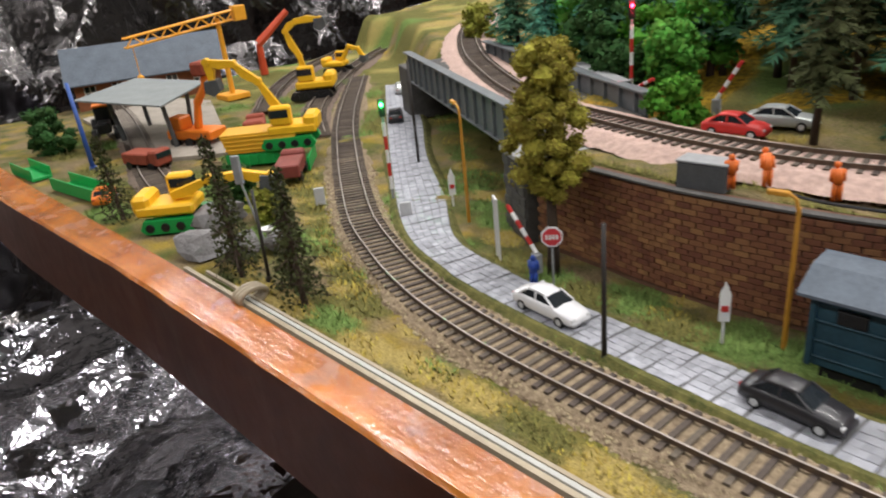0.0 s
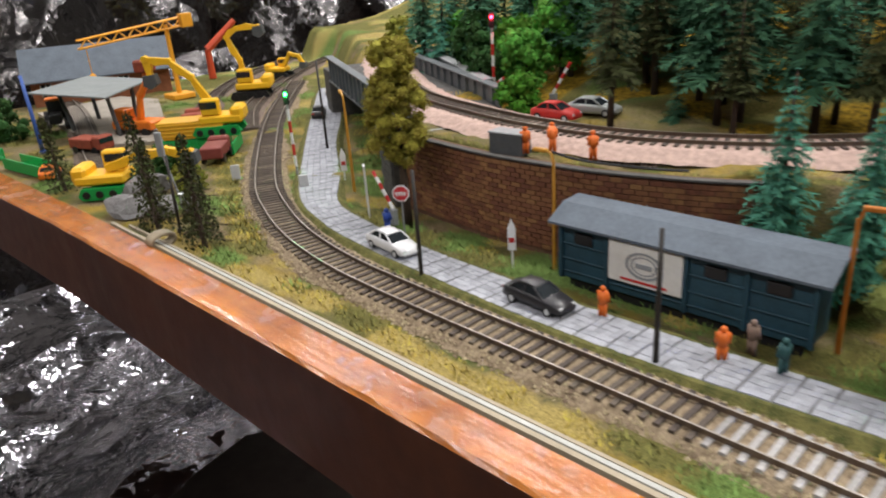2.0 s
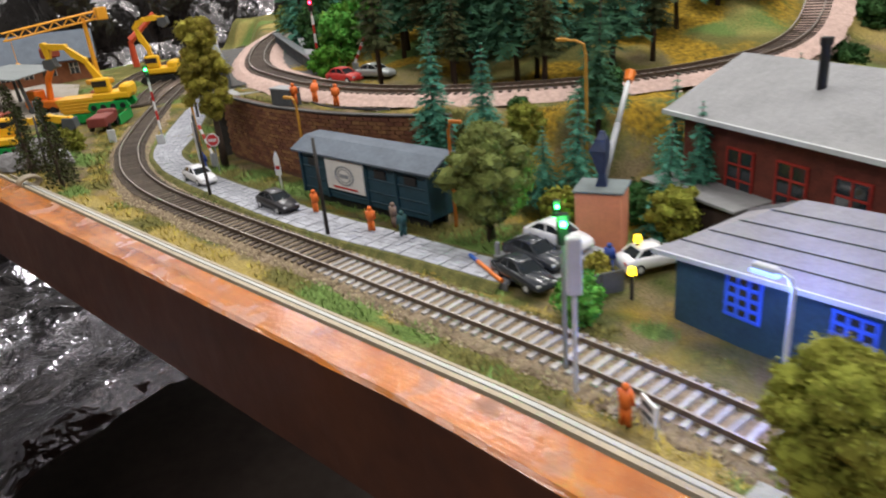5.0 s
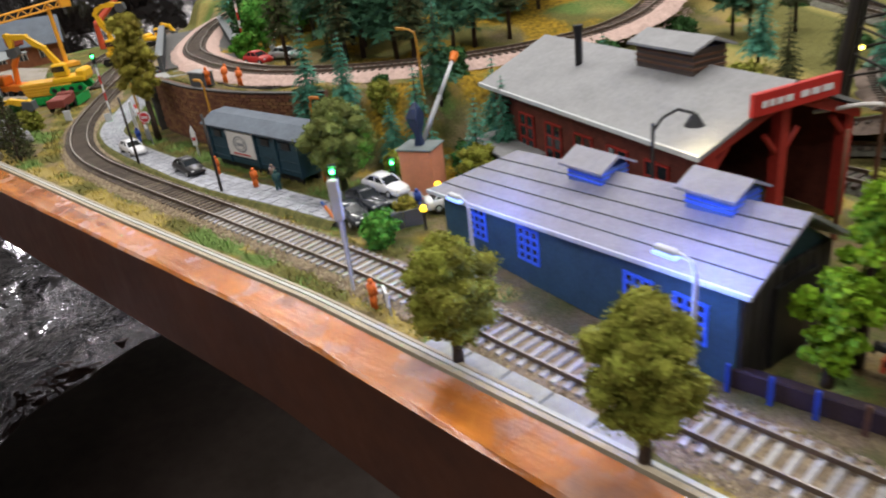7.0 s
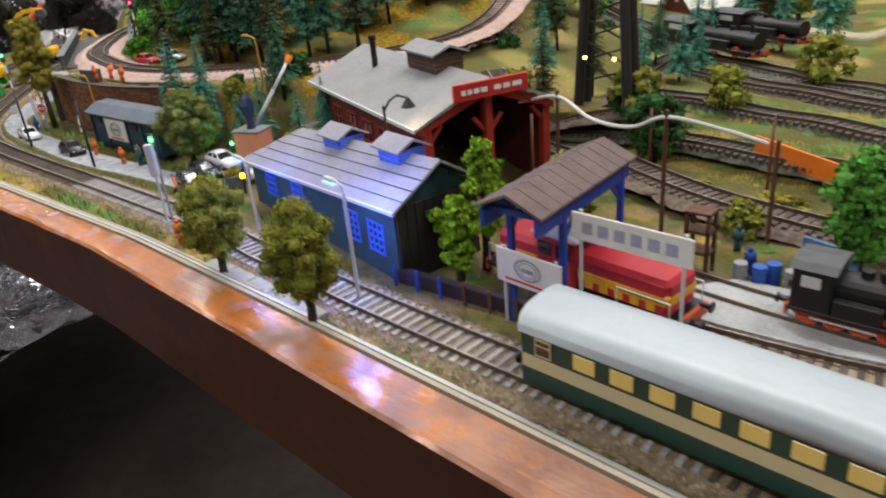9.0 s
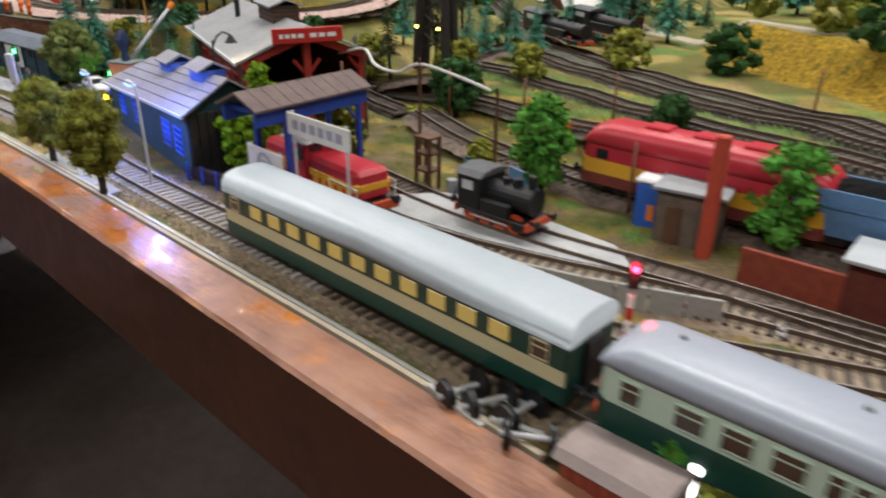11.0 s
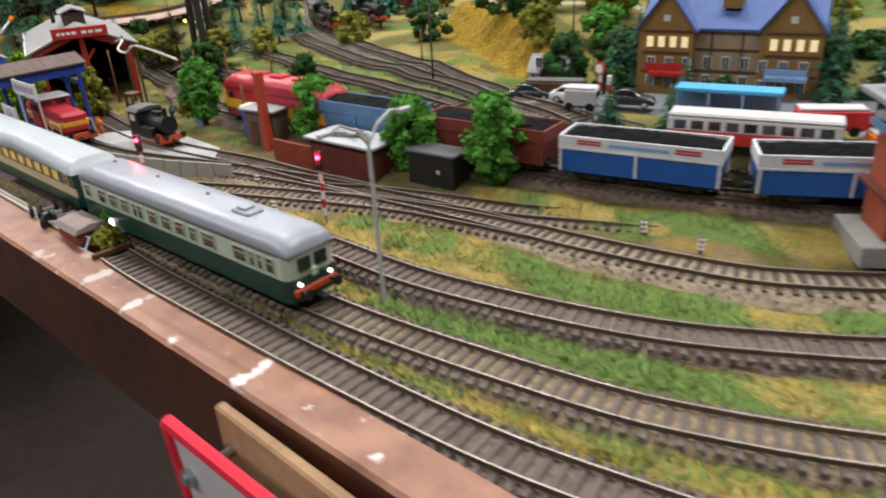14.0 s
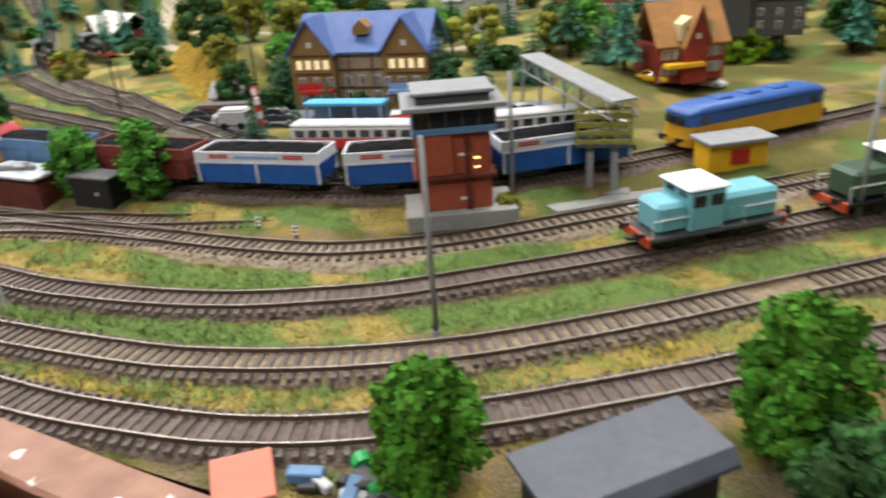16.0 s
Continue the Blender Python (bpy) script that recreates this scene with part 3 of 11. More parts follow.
def track(name, pts, label, sleeper=None, ballast=None, width=0.023, pitch=0.0066, bed=True, z=0.0, single=None, pale=None, narrow=0.0):
    line = smooth_line([lift(q) for q in smooth_line([(*p, z) if len(p) == 2 else (p[0], p[1], p[2] + z) for p in pts], 0.02)], 0.006)
    N = sides(line)
    t = thing(name, label, "railway track", kind="structure")
    if bed:
        bm = bmesh.new()
        w = width
        prof = [(-w, -0.0035), (-w * 0.8, -0.0005), (-w * 0.62, 0.0016), (-0.008, 0.0017), (0.008, 0.0017), (w * 0.62, 0.0016), (w * 0.8, -0.0005), (w, -0.0035)]
        rings = ribbon(bm, line, prof)
        for i, r in enumerate(rings):
            for j, v in enumerate(r):
                if narrow and v.co.x > narrow:
                    v.co.x, v.co.y = line[i].x + (v.co.x - line[i].x) * 0.74, line[i].y + (v.co.y - line[i].y) * 0.74
                v.co += Vector((0, 0, 0.0007 * noise.noise(v.co * 220))) + N[i] * 0.004 * noise.noise((v.co.x * 90, v.co.y * 90, j)) * (1 if j in (0, 1, 6, 7) else 0)
        part("ballast", bm, ballast or M["ballast"], t, smooth=False)
    # sleepers
    verts, faces = [], []
    fine = smooth_line([lift(q) for q in smooth_line([(*p, z) if len(p) == 2 else (p[0], p[1], p[2] + z) for p in pts], 0.02)], pitch)
    FN = sides(fine)
    rnd = random.Random(len(fine))
    if single:
        PENDING.append((t, [(p, n) for p, n in zip(fine, FN) if single[0] < p.x < single[1]][:300], pale))
    for p, n in zip(fine, FN):
        if single and single[0] < p.x < single[1]:
            continue
        d = Vector((n.y, -n.x, 0))
        hw, hl, h = 0.0016, 0.0148 + rnd.uniform(-0.0004, 0.0004), 0.0027
        base = len(verts)
        for zz, s in ((0.0005, 1.0), (h, 0.85)):
            for a, b in ((-1, -1), (1, -1), (1, 1), (-1, 1)):
                verts.append(p + n * (a * hl) + d * (b * hw * s) + Vector((0, 0, zz)))
        faces += [(base + 4, base + 5, base + 6, base + 7)] + [(base + k, base + (k + 1) % 4, base + 4 + (k + 1) % 4, base + 4 + k) for k in range(4)]
    if verts:
        me = bpy.data.meshes.new("sleepers")
        me.from_pydata(verts, [], faces)
        me.materials.append(sleeper or M["sleeper"])
        so = new("sleepers", me)
        so.parent = t
        so["kind"] = "stuff"
    for s in (-1, 1):
        bm = bmesh.new()
        o = s * 0.0087
        g = 0.0005
        ribbon(bm, line, [(o - g * 0.8, 0.0025), (o - g * 0.5, 0.0042), (o - g, 0.0044), (o - g, 0.0051)])
        ribbon(bm, line, [(o - g, 0.0051), (o + g, 0.0051)], mi=1)
        ribbon(bm, line, [(o + g, 0.0051), (o + g, 0.0044), (o + g * 0.5, 0.0042), (o + g * 0.8, 0.0025)])
        bmesh.ops.recalc_face_normals(bm, faces=bm.faces)
        part("rail", bm, [M["rail"], M["railtop"]], t)
    return line


LINE_A = [(-0.82, 0.62), (-0.62, 0.455), (-0.48, 0.355), (-0.344, 0.268), (-0.272, 0.234), (-0.221, 0.216), (-0.178, 0.206), (-0.134, 0.2), (-0.07, 0.197), (0.0, 0.196), (0.13, 0.195), (0.28, 0.192), (0.4, 0.18), (0.51, 0.172), (0.62, 0.167), (0.75, 0.16), (0.9, 0.153), (1.03, 0.15), (1.11, 0.151), (1.2, 0.159), (1.243, 0.167), (1.3, 0.186), (1.358, 0.215), (1.406, 0.248), (1.455, 0.286), (1.508, 0.33), (1.6, 0.405), (1.75, 0.53)]
LINE_B = [(0.66, 0.172), (0.766, 0.188), (0.844, 0.199), (0.92, 0.203), (1.0, 0.203), (1.067, 0.2), (1.106, 0.202), (1.169, 0.211), (1.22, 0.224), (1.264, 0.243), (1.302, 0.263), (1.356, 0.303), (1.417, 0.35), (1.6, 0.5), (1.75, 0.62)]
LINE_F = [(0.905, 0.121), (0.953, 0.117), (1.03, 0.114), (1.1, 0.112), (1.19, 0.112), (1.252, 0.119), (1.293, 0.127), (1.339, 0.144), (1.392, 0.174), (1.427, 0.198), (1.474, 0.232), (1.548, 0.289), (1.75, 0.44)]
LINE_C = [(0.62, 0.232), (0.697, 0.236), (0.752, 0.246), (0.8, 0.258), (0.88, 0.273), (0.987, 0.284), (1.083, 0.287), (1.126, 0.287), (1.192, 0.293), (1.242, 0.304), (1.305, 0.338), (1.367, 0.388), (1.502, 0.502), (1.7, 0.67)]
LINE_S = [(0.5, 0.31), (0.6, 0.287), (0.68, 0.277), (0.734, 0.276), (0.779, 0.279), (0.832, 0.283), (0.9, 0.283), (0.987, 0.286)]
LINE_D = [(0.5, 0.43), (0.6, 0.385), (0.71, 0.364), (0.81, 0.36), (0.9, 0.36), (0.976, 0.362), (1.08, 0.367), (1.135, 0.374), (1.18, 0.383), (1.25, 0.406), (1.3, 0.435), (1.345, 0.468), (1.42, 0.54), (1.6, 0.74)]
LINE_UP = [(-0.84, 0.96), (-0.69, 0.74), (-0.535, 0.58), (-0.395, 0.47), (-0.285, 0.403), (-0.19, 0.373), (-0.125, 0.36), (-0.06, 0.358), (0.0, 0.372), (0.06, 0.402), (0.12, 0.455), (0.165, 0.53), (0.185, 0.61), (0.182, 0.69), (0.16, 0.78), (0.125, 0.88), (0.08, 0.98), (0.02, 1.09)]
track("track_main", LINE_A, "weathered model railway track on tan ballast", single=(-0.42, 1.52), pale=[(0.1, 0.68, "sleeper_pale"), (0.98, 1.6, "sleeper_dust")], narrow=0.95)
track("track_second", LINE_B, "weathered station track on brown ballast", ballast=M["ballastdark"], narrow=0.95, single=(0.65, 1.6), pale=[(0.95, 1.6, "sleeper_dust")])
track("track_front", LINE_F, "rusty siding behind the table edge", ballast=M["ballastdark"], narrow=0.5, single=(0.9, 1.6), pale=[(0.9, 1.6, "sleeper_dust")])
track("track_yard", LINE_C, "yard track with brown sleepers", ballast=M["ballastsand"], single=(0.6, 1.5))
LINE_X = [(0.925, 0.268), (0.963, 0.284), (1.011, 0.297), (1.07, 0.3086), (1.123, 0.3264), (1.162, 0.34), (1.21, 0.3623), (1.25, 0.388)]
LINE_Y = [(0.8, 0.2045), (0.875, 0.2341), (0.9387, 0.2561), (0.9996, 0.2741), (1.0566, 0.2824), (1.1093, 0.287)]
track("track_branch", LINE_X, "branch track curving off towards the coal train", ballast=M["ballastsand"], width=0.02, z=-0.0002)
track("track_crossover", LINE_Y, "crossover track between the station and yard tracks", ballast=M["ballastsand"], width=0.02, z=-0.0004)
track("track_shed", LINE_S, "engine shed track beside the ash pit", ballast=M["ballastdark"], single=(0.6, 1.0))
track("track_coal", LINE_D, "track under the coal train", ballast=M["ballastdark"], z=0.008)
LINE_R = [(0.385, 0.455), (0.355, 0.52), (0.322, 0.585), (0.285, 0.665), (0.262, 0.745), (0.255, 0.83), (0.26, 0.92)]
track("track_rear", LINE_R, "rear siding curving away behind the engine shed", ballast=M["ballastdark"], z=0.001)
# beyond the bend the upper line climbs with the hill
CLIMB = [(x, y, max(0.0, terrain(x, y) + 0.001 - UP_Z) if y > 0.6 and x > 0 else 0.0) for x, y in LINE_UP]
track("track_upper", CLIMB, "upper line on pale pink ballast", ballast=M["ballastpink"], width=0.034, z=UP_Z + 0.0025, single=(-0.6, 0.2))

# ---- plants ----
def foliage(name, hexa, dark=0.45, rough=0.9):
    c = rgb(hexa)
    return mat(name, c, rough, scale=150, amount=0.35, island=0.32, spec=0.12, second=tuple(v * dark for v in c))


M["leaf_olive"] = foliage("olive_foam_leaf", "94963f", 0.45)
M["leaf_straw"] = foliage("straw_olive_foam_leaf", "a39a42", 0.5)
M["leaf_green"] = foliage("green_foam_leaf", "64a343")
M["leaf_bright"] = foliage("bright_green_leaf", "548a2c")
M["leaf_lime"] = foliage("lime_leaf", "8db52e")
M["leaf_dark"] = foliage("dark_leaf", "3d6033")
M["leaf_weep"] = foliage("grey_green_leaf", "7d874a", 0.45)
M["needle"] = foliage("spruce_needle", "54937a")
M["needle_dark"] = foliage("dark_spruce_needle", "456f52")
M["needle_dead"] = foliage("brown_green_needle", "4d5233")


def mesh_from(name, verts, faces, mats, idx=None):
    me = bpy.data.meshes.new(name)
    me.from_pydata(verts, [], faces)
    for m in mats:
        me.materials.append(m)
    if idx is not None:
        me.polygons.foreach_set("material_index", idx)
    return me


def flake(verts, faces, p, n, size, rnd):
    a = n.orthogonal().normalized()
    a.rotate(Matrix.Rotation(rnd.uniform(0, 6.28), 3, n))
    b = n.cross(a)
    i = len(verts)
    tilt = n * size * rnd.uniform(-0.5, 0.5)
    verts += [p - a * size * 0.5, p + b * size * 0.45 + tilt, p + a * size * 0.55, p - b * size * 0.4 - tilt]
    faces.append((i, i + 1, i + 2, i + 3))


BALLS = []
for level in (1, 2):
    ball = bmesh.new()
    bmesh.ops.create_icosphere(ball, subdivisions=level, radius=1.0)
    BALLS.append(([v.co.copy() for v in ball.verts], [tuple(v.index for v in f.verts) for f in ball.faces]))
    ball.free()


def crown_mesh(name, clumps, leaf, seed=0, per=90, size=0.0022, fine=1):
    """Foam crown: rough clumps closely covered with small leaves."""
    rnd = random.Random(seed)
    verts, faces, idx = [], [], []
    ICO_V, ICO_F = BALLS[fine]
    for c, r in clumps:
        c = Vector(c)
        base = len(verts)
        off = rnd.uniform(0, 50)
        for v in ICO_V:
            k = r * (0.78 + 0.35 * noise.noise(v * 2.2 + Vector((off, 0, 0))) + 0.3 * noise.noise(v * 5.5 + Vector((0, off, 0))))
            verts.append(c + Vector((v.x * k, v.y * k, v.z * k * 0.85)))
        faces += [tuple(base + q for q in f) for f in ICO_F]
        idx += [0] * len(ICO_F)
        for _ in range(per):
            v = Vector((rnd.gauss(0, 1), rnd.gauss(0, 1), rnd.gauss(0.15, 1))).normalized()
            k = r * (0.82 + 0.35 * noise.noise(v * 2.2 + Vector((off, 0, 0))) + 0.3 * noise.noise(v * 5.5 + Vector((0, off, 0)))) + rnd.uniform(-0.0006, 0.0016)
            n = (v + Vector((rnd.uniform(-.8, .8), rnd.uniform(-.8, .8), rnd.uniform(-.3, .9)))).normalized()
            flake(verts, faces, c + Vector((v.x * k, v.y * k, v.z * k * 0.85)), n, size * rnd.uniform(0.6, 1.4), rnd)
            idx.append(0)
    return mesh_from(name, verts, faces, [leaf], idx)


def trunk_mesh(h, r, seed=0, lean=0.0):
    rnd = random.Random(seed)
    bm = bmesh.new()
    pts = [Vector((lean * (k / 5) ** 2 + rnd.uniform(-1, 1) * r * 0.3, rnd.uniform(-1, 1) * r * 0.3, h * k / 5)) for k in range(6)]
    pts[0] = Vector((0, 0, -0.002))
    rings = []
    for k, p in enumerate(pts):
        q = r * (1.25 - 0.18 * k)
        rings.append([bm.verts.new((p.x + q * math.cos(2 * math.pi * j / 8), p.y + q * math.sin(2 * math.pi * j / 8), p.z)) for j in range(8)])
    for a, b in zip(rings, rings[1:]):
        for j in range(8):
            bm.faces.new((a[j], a[(j + 1) % 8], b[(j + 1) % 8], b[j]))
    bm.faces.new(rings[0][::-1])
    bm.faces.new(rings[-1])
    return bm, pts[3] * 0.9


def leafy_tree(x, y, z, h, r, leaf, label, bare=0.3, seed=0, shape="round", trunk_r=0.0022, n=26, per=110, size=0.0022, category="tree", lean=0.0, limbs=True):
    rnd = random.Random(seed)
    t = thing("tree" if category == "tree" else "bush", label, category, pose(x, y, z))
    clumps = []
    fine = 1 if n >= 40 else 0
    close = n >= 14
    n = int(n * 1.7) if close else n
    per = int(per * 0.62) if close else per
    for i in range(n):
        u = (i + rnd.random()) / n
        zz = h * (bare + (1 - bare) * u)
        if shape == "round":
            w = r * math.sqrt(max(0.03, 1 - (2 * u - 1) ** 2)) * (0.75 + 0.25 * (1 - u))
        elif shape == "column":
            w = r * (0.75 + 0.25 * math.sin(u * 9 + seed)) * min(1, 0.35 + 4 * u) * min(1, 0.3 + 3 * (1 - u))
        else:
            w = r * (1.05 - 0.75 * u)
        a = i * 2.4 + rnd.uniform(-.4, .4)
        d = w * (rnd.uniform(0.3, 0.95) if close else rnd.uniform(0.35, 0.8))
        s = r * (rnd.uniform(0.17, 0.36) if close else rnd.uniform(0.27, 0.42)) * (0.8 if shape == "column" else 1)
        clumps.append(((d * math.cos(a) + lean * u, d * math.sin(a), min(zz, h - s * 0.6)), s))
    if bare > 0.02:
        bmt, fork = trunk_mesh(h * 0.75, trunk_r, seed)
        part("trunk", bmt, M["trunk"], t, smooth=True)
        for c, _ in clumps[3:12:2] if limbs else ():
            bmt = bmesh.new()
            cyl(bmt, fork, c, trunk_r * 0.5, trunk_r * 0.2, 6)
            part("limb", bmt, M["trunk"], t, smooth=True)
    cr = new("crown", crown_mesh("crown", clumps, leaf, seed, per, size, fine))
    cr.parent = t
    return t


def conifer_mesh(h, r, leaf, seed=0, layers=19, branches=14, bare=0.12, droop=0.35):
    rnd = random.Random(seed)
    verts, faces = [], []
    for L in range(layers):
        u = L / (layers - 1)
        z0 = h * (bare + (0.97 - bare) * u)
        R = r * (1 - u) ** 0.85 * rnd.uniform(0.85, 1.1) + 0.0015
        nb = max(5, int(branches * (1 - 0.5 * u)))
        for k in range(nb):
            a = 2 * math.pi * (k + rnd.random() * 0.6) / nb + L * 0.7
            d = Vector((math.cos(a), math.sin(a), 0))
            s = Vector((-d.y, d.x, 0))
            if rnd.random() < 0.08:
                continue
            RR = R * rnd.uniform(0.6, 1.2)
            fall = droop * rnd.uniform(0.5, 1.4)
            steps = 9
            for q in range(steps):
                v0, v1 = q / steps, min(1, (q + 1.15) / steps)
                c0 = d * RR * v0 + Vector((0, 0, z0 - fall * RR * v0 ** 1.5))
                c1 = d * RR * v1 + Vector((0, 0, z0 - fall * RR * v1 ** 1.5))
                wd = RR * 0.24 * math.sin(math.pi * (0.2 + 0.7 * v0)) + 0.0007
                for sg in (-1, 1):
                    i = len(verts)
                    tip = c1 + s * sg * wd * rnd.uniform(0.6, 1.4) - Vector((0, 0, wd * rnd.uniform(-0.25, 0.8))) + d * wd * rnd.uniform(0.3, 0.9)
                    verts += [c0, c1, tip]
                    faces.append((i, i + 1, i + 2))
    return mesh_from("crown", verts, faces, [leaf])


def conifer_kind(h, r, leaf, seed, label, **kw):
    t = thing("conifer", label, "tree")
    bmt = bmesh.new()
    cyl(bmt, (0, 0, -0.004), (0, 0, h * 0.97), 0.0026, 0.0004, 8)
    part("trunk", bmt, M["trunk"], t, smooth=True)
    c = new("crown", conifer_mesh(h, r, leaf, seed, **kw))
    c.parent = t
    return t


# forest on the hill behind the upper line
KINDS = [conifer_kind(0.118, 0.025, M["needle"], 1, "blue-green model spruce on the wooded hill"),
         conifer_kind(0.13, 0.024, M["needle_dark"], 2, "dark model spruce on the wooded hill", bare=0.28),
         conifer_kind(0.098, 0.0215, M["needle"], 3, "small blue-green spruce on the wooded hill", bare=0.22),
         conifer_kind(0.125, 0.019, M["needle_dead"], 4, "thin brown-green spruce on the wooded hill", bare=0.3),
         conifer_kind(0.07, 0.021, M["needle_dark"], 5, "low dark spruce in the landscape", bare=0.1, layers=13),
         conifer_kind(0.112, 0.02, M["needle"], 6, "slim blue-green spruce rising behind the grounded van", bare=0.2, layers=24, branches=19)]
FOREST = [(-0.005, 0.335, 0, 1.0), (0.095, 0.5, 1, 1.0), (-0.02, 0.43, 1, 1.1), (-0.09, 0.45, 1, 1.05), (-0.16, 0.47, 1, 1.0), (-0.05, 0.5, 0, 1.05), (0.02, 0.52, 2, 1.0),
          (-0.13, 0.54, 1, 1.2), (-0.22, 0.53, 1, 1.15), (-0.3, 0.58, 1, 1.1), (0.07, 0.58, 0, 1.1), (-0.02, 0.6, 1, 1.2), (-0.1, 0.63, 1, 1.2), (-0.2, 0.64, 1, 1.25), (-0.29, 0.68, 0, 1.2), (0.05, 0.68, 1, 1.1), (-0.37, 0.66, 1, 1.2),
          (0.11, 0.66, 2, 1.0), (-0.05, 0.72, 0, 1.2), (-0.15, 0.75, 1, 1.2), (-0.25, 0.78, 1, 1.2), (0.1, 0.76, 0, 1.0), (0.0, 0.82, 1, 1.1), (-0.35, 0.8, 1, 1.2), (0.235, 0.37, 2, 0.75), (0.205, 0.395, 0, 0.7),
          (-0.45, 0.76, 1, 1.2), (-0.1, 0.9, 1, 1.2), (-0.22, 0.92, 0, 1.2), (0.05, 0.93, 0, 1.1), (-0.33, 0.95, 1, 1.2), (0.13, 0.86, 1, 1.0), (0.08, 1.02, 1, 1.1), (-0.05, 1.05, 0, 1.2), (0.2, 0.98, 2, 1.0), (0.27, 0.88, 2, 0.9), (0.3, 1.0, 0, 1.0), (0.36, 0.94, 2, 0.9), (-0.18, 1.08, 1, 1.2), (-0.48, 0.9, 1, 1.2),
          (0.24, 0.66, 2, 0.75), (0.26, 0.74, 0, 0.7), (0.31, 0.79, 2, 0.8)]
FOREST = [f for f in FOREST if not (f[0] < -0.07 and f[1] < 0.5) and f[:2] != (-0.005, 0.335) and (f[0] - 0.3) ** 2 + (f[1] - 0.6) ** 2 > 0.01]
FOREST += [(0.252, 0.655, 3, 0.85), (0.222, 0.715, 1, 0.85), (0.232, 0.772, 3, 0.9), (0.2, 0.83, 1, 0.95), (0.175, 0.87, 3, 1.0), (0.215, 0.86, 1, 0.9), (0.069, 0.311, 5, 1.0), (0.1, 0.325, 5, 0.92), (-0.085, 0.402, 3, 1.0), (-0.053, 0.469, 1, 1.1), (-0.012, 0.446, 1, 1.15), (-0.05, 0.43, 4, 0.45), (0.0, 0.41, 3, 0.8), (-0.09, 0.47, 3, 1.1), (-0.13, 0.475, 1, 1.0), (0.035, 0.45, 1, 1.1), (-0.115, 0.5, 1, 1.15), (-0.03, 0.5, 1, 1.2), (0.07, 0.44, 3, 1.0), (0.155, 0.384, 1, 0.75), (0.165, 0.345, 0, 0.72), (0.147, 0.333, 2, 0.6), (0.23, 0.338, 0, 0.62), (-0.07, 0.5, 1, 1.2), (-0.15, 0.5, 3, 1.1), (-0.19, 0.5, 1, 1.1), (-0.06, 0.53, 1, 1.1), (0.0, 0.5, 3, 1.0), (0.085, 0.48, 1, 0.9), (-0.035, 0.47, 3, 0.95), (0.115, 0.53, 3, 1.0), (-0.11, 0.54, 1, 1.1), (-0.16, 0.56, 1, 1.1), (0.04, 0.47, 3, 0.9), (0.235, 0.5, 2, 0.8), (0.262, 0.575, 3, 0.8), (0.235, 0.64, 2, 0.8), (0.285, 0.67, 0, 0.75), (0.225, 0.73, 3, 0.85), (0.255, 0.8, 1, 0.8), (0.31, 0.74, 2, 0.75), (0.1, 0.6, 1, 0.9), (0.13, 0.7, 0, 0.9), (0.32, 0.62, 4, 0.9), (0.28, 0.53, 4, 0.8)]
rf = random.Random(5)
UPL = np.array([(p.x, p.y) for p in smooth_line(LINE_UP, 0.01)])
spots = np.array([(f[0], f[1]) for f in FOREST])
for _ in range(9000):
    x, y = rf.uniform(-0.5, 0.3), rf.uniform(0.37, 1.2)
    if y < lerp_table(x, BACK) + 0.05 or ((UPL - (x, y)) ** 2).sum(1).min() < 0.042 ** 2 or ((spots - (x, y)) ** 2).sum(1).min() < (0.047 if y < 0.75 else 0.05) ** 2:
        continue
    if y < 0.5 and x < 0.13:
        continue
    if (x + 0.12) ** 2 + (y - 0.42) ** 2 < 0.06 ** 2:
        continue
    if len(FOREST) > 190:
        break
    FOREST.append((x, y, rf.choice((0, 1, 1, 2, 3)), rf.uniform(0.9, 1.25) * (1.0 if x < 0.13 else 0.8)))
    spots = np.vstack([spots, (x, y)])
# conifers about the town and the far landscape
FOREST += [(x, y, 4, s) for x, y, s in ((1.04, 0.516, 0.6), (1.093, 0.525, 0.55), (0.985, 0.64, 1.1), (1.0, 0.655, 1.2), (1.075, 0.6, 0.8), (1.185, 0.67, 1.25), (1.24, 0.82, 1.3), (1.22, 0.7, 1.0), (1.11, 0.83, 1.1), (0.96, 0.7, 0.9), (1.3, 0.95, 1.2), (1.48, 0.98, 1.1))]
for _ in range(4000):
    x, y = rf.uniform(0.28, 2.2), rf.uniform(0.86, 1.75)
    if ((spots - (x, y)) ** 2).sum(1).min() < 0.07 ** 2 or (x < 0.75 and y < 1.02 and x > 0.36) or rf.random() < 0.3:
        continue
    if len(FOREST) > 292:
        break
    FOREST.append((x, y, rf.choice((1, 1, 4, 4, 2)), rf.uniform(0.8, 1.2)))
    spots = np.vstack([spots, (x, y)])
for i, (x, y, k, s) in enumerate(FOREST):
    m = pose(x, y, terrain(x, y) - 0.002, rf.uniform(-3, 3), rf.uniform(-3, 3), rf.uniform(0, 360)) @ Matrix.Diagonal((s, s, s * rf.uniform(0.92, 1.12), 1))
    m = lift_matrix(m)
    c = copy_thing(KINDS[k], m)
    s *= 1 - RISE_BY * lift_share(x, y)
    c.scale = (s, s, s * rf.uniform(0.92, 1.12))
    c["group"] = "spruces of the hill wood"
for k in KINDS:
    for o in (*k.children, k):
        bpy.data.objects.remove(o)

